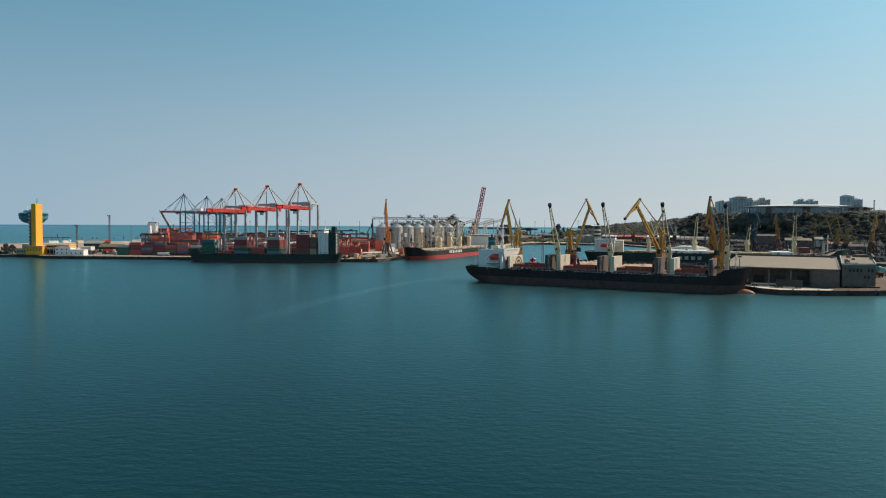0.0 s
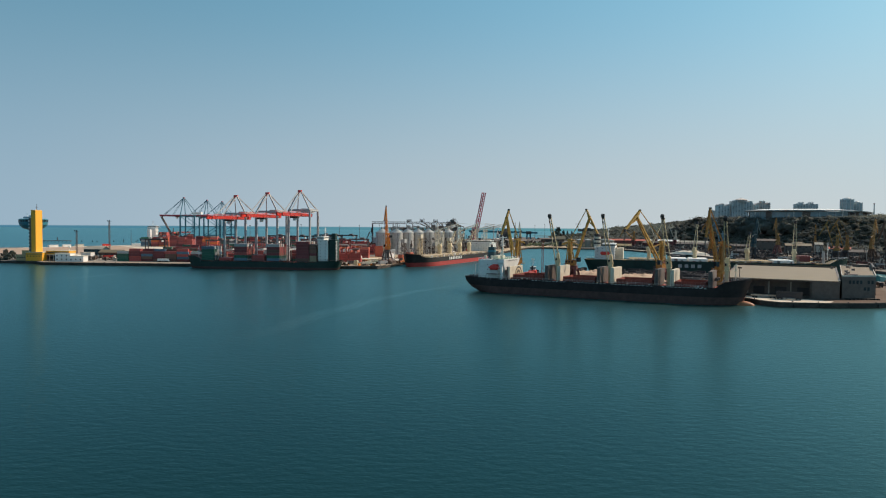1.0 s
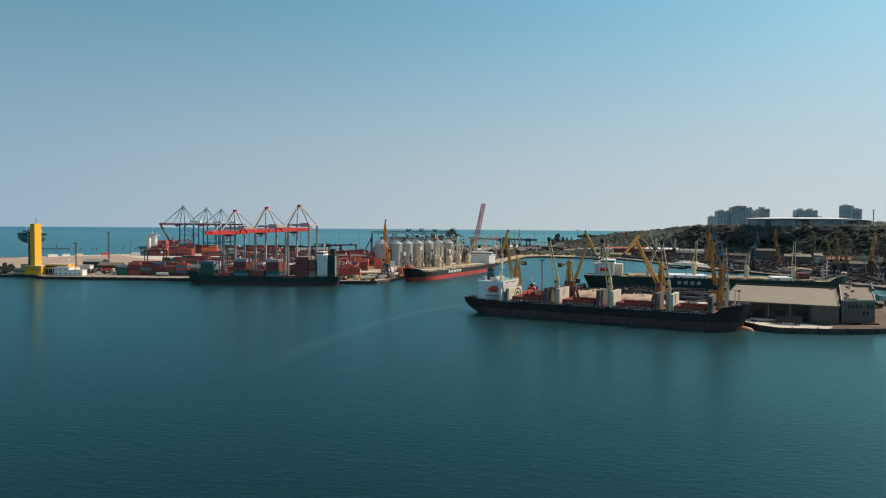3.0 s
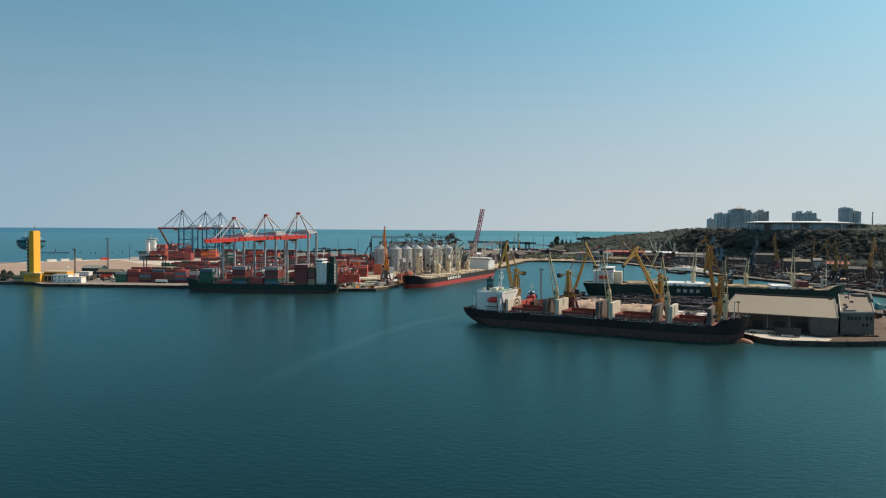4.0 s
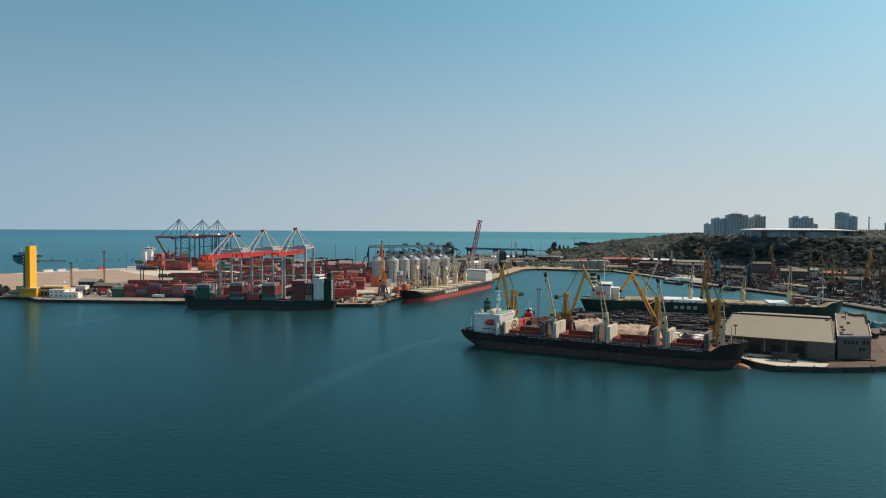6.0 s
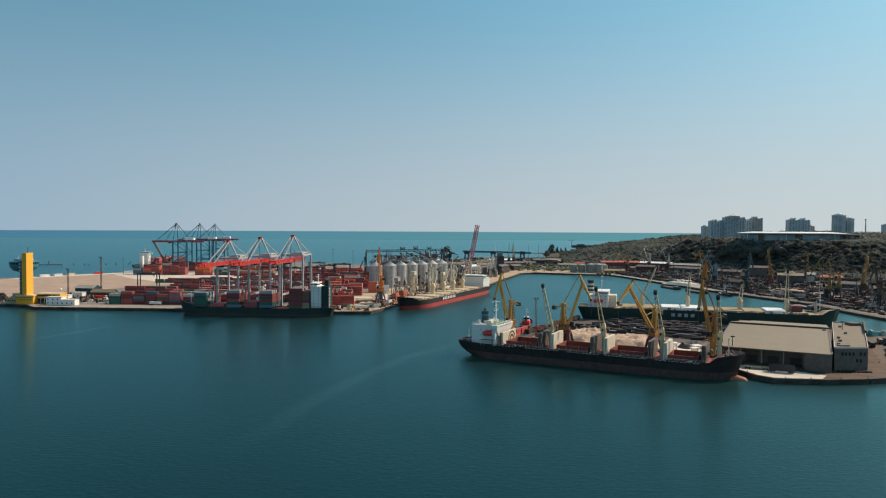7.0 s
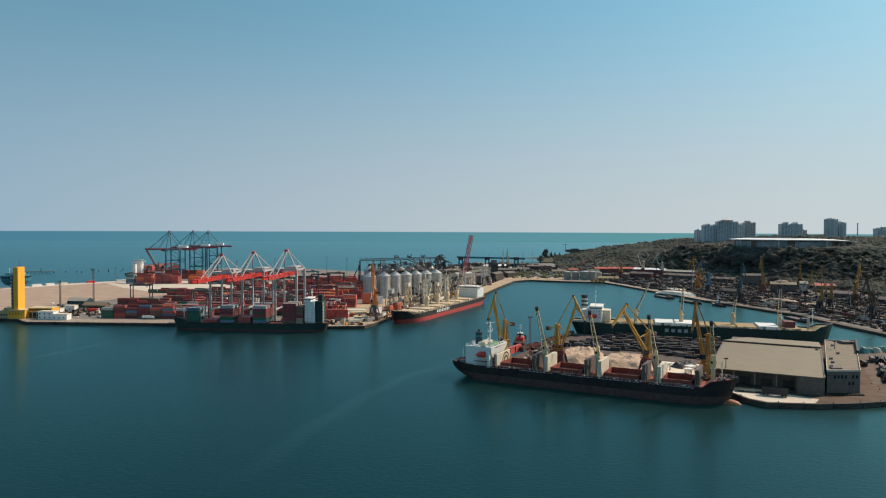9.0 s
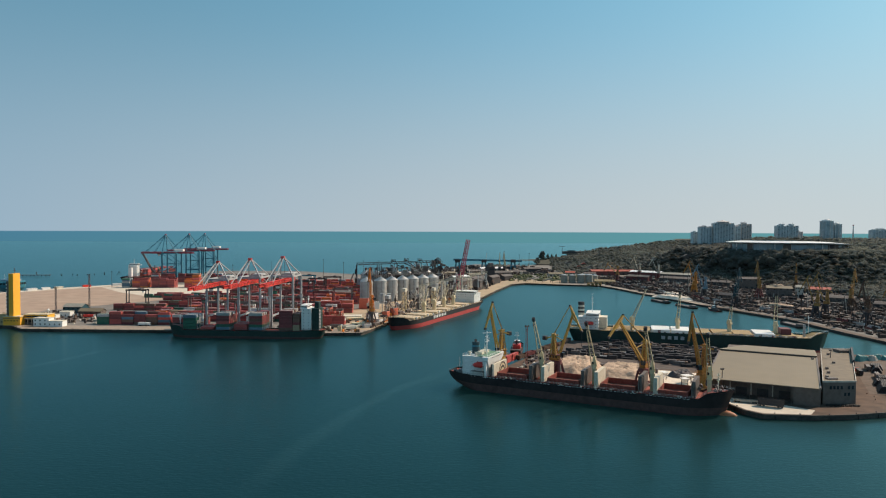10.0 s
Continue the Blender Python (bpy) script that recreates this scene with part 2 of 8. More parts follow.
PALE_YELLOW = mat("pale_yellow_paint", (0.66, 0.54, 0.34), 0.55, scale=0.8, var=0.12, dirt=0.3, stain=(0.35, 0.25, 0.12))
ORANGE = mat("orange_paint", (0.80, 0.24, 0.035), 0.5, scale=0.6, var=0.12, dirt=0.25, stain=(0.35, 0.11, 0.04))
FAR_DARK = mat("sooty_stock", (0.048, 0.036, 0.035), 0.8, scale=0.6, var=0.4, dirt=0.3, island=0.5)
FAR_BROWN = mat("brown_stock", (0.095, 0.062, 0.05), 0.85, scale=0.6, var=0.4, dirt=0.4, island=0.5)
OCHRE = mat("ochre_crane_paint", (0.36, 0.20, 0.06), 0.6, scale=0.8, var=0.2, dirt=0.35, stain=(0.16, 0.09, 0.04))
GRAIN_DUST = mat("grain_dusted_concrete", (0.42, 0.32, 0.215), 0.95, scale=0.12, var=0.2, dirt=0.5, stain=(0.24, 0.19, 0.14))
QUAY_BROWN = mat("oily_quay_concrete", (0.112, 0.080, 0.062), 0.9, scale=0.3, var=0.3, dirt=0.5, stain=(0.17, 0.125, 0.095))
TANK_PALE = mat("chalky_tank_paint", (0.30, 0.29, 0.25), 0.75, scale=0.3, var=0.15, dirt=0.4, stain=(0.20, 0.16, 0.12))
FAR_PALE = mat("pale_sacks_and_boards", (0.46, 0.42, 0.36), 0.85, scale=0.6, var=0.3, dirt=0.4, island=0.5)
OCHRE_DECK = mat("ochre_hatch_paint", (0.34, 0.235, 0.105), 0.7, scale=0.5, var=0.2, dirt=0.4, stain=(0.20, 0.14, 0.09))
PIER_CONC = mat("stained_pier_concrete", (0.098, 0.062, 0.044), 0.95, scale=0.12, var=0.35, dirt=0.7, stain=(0.085, 0.070, 0.060))
FLAT_ROOF = mat("dusty_flat_roof", (0.208, 0.170, 0.126), 0.9, scale=0.2, var=0.15, dirt=0.4, stain=(0.15, 0.125, 0.10))
DUST_DECK = mat("grain_dusted_deck", (0.58, 0.46, 0.32), 0.85, scale=0.5, var=0.2, dirt=0.4, stain=(0.34, 0.26, 0.17))
DECK_GREEN = mat("faded_green_deck", (0.13, 0.25, 0.17), 0.7, scale=0.6, var=0.2, dirt=0.4, stain=(0.20, 0.20, 0.15))
DARKYARD = mat("oil_stained_yard", (0.092, 0.068, 0.060), 0.9, scale=0.3, var=0.35, dirt=0.5, stain=(0.12, 0.10, 0.08))
PALE_SLAB = mat("bleached_concrete", (0.58, 0.51, 0.42), 0.9, scale=0.1, var=0.12, dirt=0.3, stain=(0.42, 0.36, 0.29))
CRANE_RED = mat("red_crane_paint", (0.74, 0.055, 0.04), 0.45, scale=0.6, var=0.15, dirt=0.2, stain=(0.38, 0.05, 0.04))
MAROON = mat("maroon_paint", (0.16, 0.045, 0.045), 0.6, scale=0.6, var=0.2, dirt=0.3)
CRANE_GREY = mat("grey_crane_paint", (0.40, 0.40, 0.40), 0.5, scale=0.6, var=0.14, dirt=0.25, stain=(0.22, 0.19, 0.17))
GANTRY_BLUE = mat("blue_gantry_paint", (0.032, 0.155, 0.215), 0.5, scale=0.6, var=0.2, dirt=0.2)
CRANE_BLUE = mat("blue_crane_paint", (0.03, 0.185, 0.25), 0.5, scale=0.6, var=0.2, dirt=0.2)
PALE_BLUE = mat("pale_blue_crane_paint", (0.16, 0.28, 0.36), 0.5, scale=0.6, var=0.2, dirt=0.2)
MAGENTA = mat("faded_red_girder_paint", (0.38, 0.07, 0.10), 0.5, scale=0.6, var=0.2, dirt=0.2)
STEEL = mat("weathered_steel", (0.155, 0.133, 0.126), 0.6, 0.3, scale=0.8, var=0.3, dirt=0.4, stain=(0.12, 0.07, 0.045))
DARK = mat("dark_machinery", (0.042, 0.037, 0.040), 0.6, scale=0.8, var=0.3, dirt=0.3)
GALV = ribbed(mat("galvanised_sheet", (0.47, 0.465, 0.45), 0.5, 0.25, scale=0.25, var=0.16, dirt=0.45, stain=(0.30, 0.26, 0.22)), "Z", 1.1, 0.10)
GALV_ROOF = mat("galvanised_roof", (0.46, 0.46, 0.45), 0.45, 0.5, scale=0.5, var=0.10, dirt=0.2)
ROOF_TAN = ribbed(mat("ribbed_tan_roof", (0.224, 0.176, 0.114), 0.6, scale=0.08, var=0.06, dirt=0.25, stain=(0.22, 0.18, 0.13)), "X", 1.2, 0.015)
WALL_GREY = mat("grey_concrete_wall", (0.145, 0.115, 0.099), 0.85, scale=0.5, var=0.2, dirt=0.4, stain=(0.13, 0.12, 0.11))
WALL_PALE = mat("pale_rendered_wall", (0.50, 0.46, 0.40), 0.85, scale=0.4, var=0.12, dirt=0.3, stain=(0.28, 0.25, 0.22))
ROOF_DARK = mat("bitumen_roof", (0.13, 0.113, 0.106), 0.85, scale=0.3, var=0.3, dirt=0.4)
ROOF_RED = mat("red_tile_roof", (0.42, 0.10, 0.07), 0.75, scale=0.8, var=0.2, dirt=0.3)
ROOF_WHITE = mat("white_membrane_roof", (0.80, 0.80, 0.79), 0.5, scale=0.05, var=0.04, dirt=0.1, stain=(0.6, 0.6, 0.6))
GLASS = mat("dark_window_glass", (0.02, 0.028, 0.034), 0.08, scale=0.5, var=0.2, dirt=0.0)
BLUEGLASS = mat("bluish_facade_glass", (0.22, 0.30, 0.33), 0.15, scale=0.1, var=0.2, dirt=0.1)
STADIUM_PANEL = mat("milky_facade_panels", (0.30, 0.39, 0.43), 0.25, scale=0.06, var=0.25, dirt=0.3, stain=(0.42, 0.48, 0.50))
TEAL = mat("teal_tarpaulin", (0.06, 0.22, 0.22), 0.6, scale=0.6, var=0.2, dirt=0.2)
BULB = mat("faded_orange_bulb", (0.36, 0.135, 0.06), 0.6, scale=0.4, var=0.25, dirt=0.4, stain=(0.16, 0.08, 0.06))
HEAP = mat("pale_bulk_heap", (0.46, 0.335, 0.245), 0.95, scale=0.45, var=0.24, bump=0.6, dirt=0.6, stain=(0.36, 0.27, 0.19))
HEAP_WHITE = mat("chalky_bulk_heap", (0.68, 0.60, 0.50), 0.95, scale=0.5, var=0.1, bump=0.4, dirt=0.3, stain=(0.50, 0.42, 0.33))
BALE = mat("dark_steel_bundles", (0.032, 0.028, 0.031), 0.7, 0.0, scale=1.5, var=0.35, dirt=0.3, stain=(0.11, 0.08, 0.06), island=0.4)
RUST = mat("rusty_stock", (0.13, 0.075, 0.05), 0.8, scale=1.0, var=0.35, dirt=0.4, island=0.4)
TOWER = mat("apartment_facade", (0.52, 0.56, 0.57), 0.6, scale=0.15, var=0.16, dirt=0.2)
FUNNEL_TEAL = mat("dark_teal_funnel_paint", (0.018, 0.065, 0.085), 0.5, scale=0.6, var=0.2, dirt=0.3)
CRANE_ORANGE = mat("weathered_orange_crane_paint", (0.44, 0.19, 0.035), 0.55, scale=0.8, var=0.22, dirt=0.4, stain=(0.18, 0.09, 0.035))
FADED_GREEN = mat("faded_green_sheet", (0.20, 0.21, 0.12), 0.7, scale=0.5, var=0.2, dirt=0.4, stain=(0.24, 0.21, 0.14))
SALMON = mat("sun_bleached_red_paint", (0.60, 0.16, 0.095), 0.6, scale=0.6, var=0.15, dirt=0.3, stain=(0.36, 0.12, 0.08))
TOWER_WARM = mat("warm_apartment_facade", (0.56, 0.50, 0.47), 0.65, scale=0.15, var=0.12, dirt=0.2)
RUBBER = mat("black_rubber", (0.02, 0.02, 0.02), 0.85, scale=2, var=0.3)
BOX_COLOURS = [("maroon", (0.205, 0.046, 0.048)), ("rust_red", (0.345, 0.075, 0.066)), ("red", (0.48, 0.085, 0.072)),
               ("orange", (0.70, 0.16, 0.04)), ("green", (0.03, 0.13, 0.085)), ("blue_grey", (0.10, 0.17, 0.23)),
               ("brown", (0.17, 0.085, 0.06)), ("grey", (0.42, 0.42, 0.41)), ("white", (0.70, 0.69, 0.66)), ("tan", (0.45, 0.33, 0.21))]
BOX_MATS = {n: ribbed(mat("container_" + n, c, 0.55, scale=0.7, var=0.15, dirt=0.3, stain=(c[0] * 0.5 + 0.04, c[1] * 0.5 + 0.03, c[2] * 0.5 + 0.02), each=0.22), "X", 0.28, 0.05) for n, c in BOX_COLOURS}
BOX_STUFF = {n: mat("stacked_container_" + n, c, 0.55, scale=0.7, var=0.15, dirt=0.3, island=0.25) for n, c in BOX_COLOURS}

# ---- shape tools ----
UP = Vector((0, 0, 1))


def box(bm, x0, x1, y0, y1, z0, z1):
    v = [bm.verts.new((x, y, z)) for z in (z0, z1) for x, y in ((x0, y0), (x1, y0), (x1, y1), (x0, y1))]
    for f in ((3, 2, 1, 0), (4, 5, 6, 7), (0, 1, 5, 4), (1, 2, 6, 5), (2, 3, 7, 6), (3, 0, 4, 7)):
        bm.faces.new([v[i] for i in f])


def prism(bm, pts, z0, z1):
    lo, hi = [bm.verts.new((x, y, z0)) for x, y in pts], [bm.verts.new((x, y, z1)) for x, y in pts]
    n = len(pts)
    bm.faces.new(hi), bm.faces.new(lo[::-1])
    for i in range(n):
        bm.faces.new((lo[i], lo[(i + 1) % n], hi[(i + 1) % n], hi[i]))


def beam(bm, p, q, w, h=None):
    """A straight member of a w by h section from p to q."""
    p, q = Vector(p), Vector(q)
    d = (q - p).normalized()
    s = d.cross(UP)
    s = s.normalized() if s.length > 1e-3 else Vector((1, 0, 0))
    u = s.cross(d)
    s, u = s * w / 2, u * (h or w) / 2
    a = [bm.verts.new(c + i * s + j * u) for c in (p, q) for i, j in ((-1, -1), (1, -1), (1, 1), (-1, 1))]
    for f in ((0, 1, 2, 3), (7, 6, 5, 4), (4, 5, 1, 0), (5, 6, 2, 1), (6, 7, 3, 2), (7, 4, 0, 3)):
        bm.faces.new([a[i] for i in f])


def tube(bm, p, q, r0, r1=None, n=8, caps=True):
    p, q = Vector(p), Vector(q)
    r1 = r0 if r1 is None else r1
    d = (q - p).normalized()
    s = d.cross(UP) if abs(d.z) < 0.99 else Vector((1, 0, 0))
    s.normalize()
    u = s.cross(d)
    rings = [[bm.verts.new(c + r * (math.cos(a) * s + math.sin(a) * u)) for a in (k * math.tau / n for k in range(n))]
             for c, r in ((p, r0), (q, max(r1, 0.01)))]
    for k in range(n):
        bm.faces.new((rings[0][k], rings[1][k], rings[1][(k + 1) % n], rings[0][(k + 1) % n]))
    if caps:
        bm.faces.new(rings[0]), bm.faces.new(rings[1][::-1])


def truss(bm, p, q, w, h, n, t):
    """A lattice girder: four chords and zigzag bracing on all sides."""
    p, q = Vector(p), Vector(q)
    d = (q - p).normalized()
    s = d.cross(UP)
    s = s.normalized() if s.length > 1e-3 else Vector((1, 0, 0))
    u = s.cross(d)
    c = [s * w / 2 * i + u * h / 2 * j for i, j in ((-1, -1), (1, -1), (1, 1), (-1, 1))]
    for o in c:
        beam(bm, p + o, q + o, t)
    for k in range(n):
        a, b = p.lerp(q, k / n), p.lerp(q, (k + 1) / n)
        for i in range(4):
            j = (i + 1) % 4
            beam(bm, a + c[i], b + c[j], t * 0.6) if (k + i) % 2 else beam(bm, a + c[j], b + c[i], t * 0.6)


def ball(bm, c, r, sub=1, jitter=0.0, squash=1.0):
    m = Matrix.Translation(c) @ Matrix.Diagonal((1, 1, squash, 1))
    for v in bmesh.ops.create_icosphere(bm, subdivisions=sub, radius=r, matrix=m)["verts"]:
        v.co += Vector((random.uniform(-1, 1), random.uniform(-1, 1), random.uniform(-1, 1))) * jitter * r


def mesh_of(name, bm, material, bevel=0.0):
    if bevel:
        bmesh.ops.bevel(bm, geom=bm.edges[:], offset=bevel, segments=1, affect="EDGES")
    bmesh.ops.recalc_face_normals(bm, faces=bm.faces[:])
    me = bpy.data.meshes.new(name)
    bm.to_mesh(me)
    bm.free()
    me.materials.append(material)
    return me


def part(name, bm, material, parent, label="", bevel=0.0):
    """Links a bmesh as one mesh object under a thing or a part."""
    ob = new(name, mesh_of(name, bm, material, bevel))
    ob.parent = parent
    return tagged(ob, label)


def made(name, shape, material, parent, label="", bevel=0.0):
    """A part whose bmesh is filled by shape(bm)."""
    bm = bmesh.new()
    shape(bm)
    return part(name, bm, material, parent, label, bevel)


def boxpart(name, dims, material, parent, label="", bevel=0.0):
    return made(name, lambda bm: box(bm, *dims), material, parent, label, bevel)


def beampart(name, members, material, parent, label=""):
    """One part of straight members (p, q, width[, height])."""
    def shape(bm):
        for m in members:
            beam(bm, *m)
    return made(name, shape, material, parent, label)


def thing(name, m, label, category, group="", kind=""):
    ob = new(name)
    ob.empty_display_size = 1
    ob.matrix_basis = m
    return tagged(ob, label, category, group, kind)


def single(name, bm, material, label, category, m=None, group="", kind="", bevel=0.0):
    ob = new(name, mesh_of(name, bm, material, bevel))
    if m is not None:
        ob.matrix_basis = m
    return tagged(ob, label, category, group, kind)


def aim(x, y, z, dx, dy):
    """A pose whose x axis points along (dx, dy)."""
    return pose(x, y, z, 0, 0, math.degrees(math.atan2(dy, dx)))


def comb(bm, l, w, h, n, groove=0.25, axis="x"):
    """A solid of n ribs side by side, extruded along x: one closed profile."""
    prof = [(-w / 2, 0.0), (w / 2, 0.0)]
    for i in range(n):
        y1, y0 = w / 2 - i * w / n, w / 2 - (i + 1) * w / n
        g = min(0.3 * w / n, 0.18)
        prof += [(y1, h - groove * (0.3 if i % 3 == 1 else 0)), (y0 + g, h - groove * (0.3 if i % 3 == 1 else 0))]
        if i < n - 1:
            prof += [(y0 + g, h - groove * 2.2), (y0, h - groove * 2.2)]
    ends = [[bm.verts.new((x, y, z)) for y, z in prof] for x in (-l / 2, l / 2)]
    k = len(prof)
    for i in range(k):
        bm.faces.new((ends[0][i], ends[0][(i + 1) % k], ends[1][(i + 1) % k], ends[1][i]))
    bm.faces.new(ends[0][::-1]), bm.faces.new(ends[1])

# ---- water and land ----
QUAY_Z = 2.5


def sheet(name, pts, z, material):
    """A flat sheet with this outline."""
    from mathutils.geometry import tessellate_polygon
    bm = bmesh.new()
    top = [bm.verts.new((x, y, z)) for x, y in pts]
    for tri in tessellate_polygon([[Vector((x, y, 0)) for x, y in pts]]):
        try:
            bm.faces.new([top[i] for i in tri])
        except ValueError:
            pass
    return mesh_of(name, bm, material)


bm = bmesh.new()
for x0, x1, y0, y1 in ((-25000, 25000, -25000, 25000),):
    bm.faces.new([bm.verts.new(p) for p in ((x0, y0, 0), (x1, y0, 0), (x1, y1, 0), (x0, y1, 0))])
tagged(new("water", mesh_of("water", bm, SEA)), "calm dark teal harbour and sea water with fine ripples", "water", kind="structure")

# the container terminal, the grain quay, the far coast and the eastern shore are one land
LAND = [(-660, 705), (-436, 704), (-412, 698), (-395, 680), (-247, 670), (-95, 652), (-62, 655), (-56, 672), (-44, 720), (70, 960),
        (112, 1107), (150, 1228), (179, 1254), (231, 1230), (302, 1207), (315, 1162), (360, 900), (401, 752), (402, 670), (407, 604),
        (430, 540), (900, 500), (2600, 600), (4200, 2500), (4200, 4600), (2200, 4200), (900, 2950), (418, 2226), (330, 1990), (259, 1830),
        (132, 1925), (-60, 1520), (-140, 1480), (-300, 1600), (-498, 1600), (-498, 1215), (-540, 1203), (-586, 1156), (-640, 1075), (-900, 960), (-900, 720)]
ground = tagged(new("ground", sheet("ground", LAND, QUAY_Z, YARD)), "worn grey port ground of asphalt and concrete", "ground", kind="structure")
PIER = [(41, 468), (58, 459), (171, 390), (174, 375), (180, 366), (206, 363), (225, 364), (250, 369), (330, 385), (620, 470), (620, 520),
        (440, 538), (345, 540), (126, 612), (122, 606)]
pier = tagged(new("pavement", sheet("pavement", PIER, QUAY_Z + 0.004, PIER_CONC)), "sunlit tan concrete pier apron with a dark edge", "pavement", kind="structure")


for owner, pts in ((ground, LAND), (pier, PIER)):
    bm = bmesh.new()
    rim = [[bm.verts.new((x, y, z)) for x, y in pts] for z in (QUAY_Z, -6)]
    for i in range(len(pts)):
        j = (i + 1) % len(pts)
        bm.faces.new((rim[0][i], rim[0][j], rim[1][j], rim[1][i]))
    part("quay_wall", bm, WALLSTONE, owner, "stained concrete quay wall with painted-in shade")


def strip(name, line, width, z, material, label):
    """A paved strip that follows a quay line, on its left side."""
    out = []
    for i, (x, y) in enumerate(line):
        a, b = line[max(i - 1, 0)], line[min(i + 1, len(line) - 1)]
        d = Vector((b[0] - a[0], b[1] - a[1])).normalized()
        out.append((x - d.y * width, y + d.x * width))
    pts = line + out[::-1]
    return tagged(new(name, sheet(name, pts, z, material)), label, "pavement", kind="structure")


strip("pavement", LAND[1:9], 26, QUAY_Z + 0.02, CONCRETE, "pale tan concrete quay apron of the container berth")
strip("pavement", LAND[7:14], 94, QUAY_Z + 0.024, GRAIN_DUST, "pale tan concrete grain quay apron")
strip("pavement", LAND[13:17], 7, QUAY_Z + 0.028, CONCRETE, "pale concrete quay edge along the inner basin")
strip("pavement", LAND[16:20], 9, QUAY_Z + 0.032, QUAY_BROWN, "oily brown concrete quay edge along the inner basin")
tagged(new("ground", sheet("sand", [(-640, 1070), (-700, 800), (-470, 770), (-440, 860), (-400, 900), (-330, 1000), (-330, 1190), (-420, 1200), (-498, 1212),
                                    (-540, 1198), (-586, 1150)], QUAY_Z + 0.05, SAND)), "bare tan reclaimed sand flat", "sand", kind="structure")
tagged(new("ground", sheet("sand", [(-640, 1073), (-586, 1156), (-540, 1203), (-498, 1215), (-420, 1205), (-420, 1192), (-498, 1196), (-534, 1172), (-574, 1122), (-640, 1036)],
                           QUAY_Z + 0.12, PALE_SLAB)), "pale concrete strip along the outer sea wall", "pavement", kind="structure")

tagged(new("pavement", sheet("slab", [(-400, 1000), (-330, 985), (-210, 1000), (-215, 1190), (-420, 1192), (-500, 1200), (-536, 1150), (-470, 1066)], QUAY_Z + 0.09, PALE_SLAB)),
       "bleached pale concrete slab beyond the sand", "pavement", kind="structure")

FOOT = [(330, 1800), (480, 1500), (640, 1270), (740, 1040), (980, 700), (1500, 500)]


def hill_distance(x, y):
    """Metres past the foot of the hill (negative on the port side)."""
    best, sign = 1e9, -1
    for (ax, ay), (bx, by) in zip(FOOT, FOOT[1:]):
        dx, dy = bx - ax, by - ay
        t = max(0.0, min(1.0, ((x - ax) * dx + (y - ay) * dy) / (dx * dx + dy * dy)))
        px, py = x - ax - t * dx, y - ay - t * dy
        d = math.hypot(px, py)
        if d < best:
            best, sign = d, 1 if px * -dy + py * dx > 0 else -1
    return best * sign


def hill_height(x, y):
    d = hill_distance(x, y)
    t = max(0.0, min(1.0, d / 240))
    rise = t * t * (3 - 2 * t)
    west = max(0.0, min(1.0, (x - 400) / 560))           # the headland falls off towards the sea
    top = 12 + 46 * west + 9 * max(0.0, min(1.0, (x - 980) / 160)) * max(0.0, min(1.0, (2520 - y) / 150))
    h = QUAY_Z - 0.6 + rise * top + (6 * noise.noise((x * 0.006, y * 0.006, 0)) * t if d > 0 else min(0.0, d * 0.02))
    e = max(0.0, min(1.0, (2.7 - ((x - 722) / 235) ** 2 - ((y - 1415) / 158) ** 2) / 1.7)) * max(0.0, min(1.0, d / 85))   # the terrace that carries the stadium
    return h + max(0.0, 55.0 - h) * e


bm = bmesh.new()
grid = {}
for i in range(0, 66):
    for j in range(0, 62):
        x, y = 260 + 38 * i, 480 + 40 * j
        if hill_distance(x, y) > -45 and (y < 2180 + (x - 418) * 0.9 or x > 1000):
            grid[i, j] = bm.verts.new((x, y, hill_height(x, y)))
for i, j in list(grid):
    q = [grid.get(k) for k in ((i, j), (i + 1, j), (i + 1, j + 1), (i, j + 1))]
    if all(q):
        bm.faces.new(q)
for f in bm.faces:
    f.smooth = True
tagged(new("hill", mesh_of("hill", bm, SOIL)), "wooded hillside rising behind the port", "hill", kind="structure")

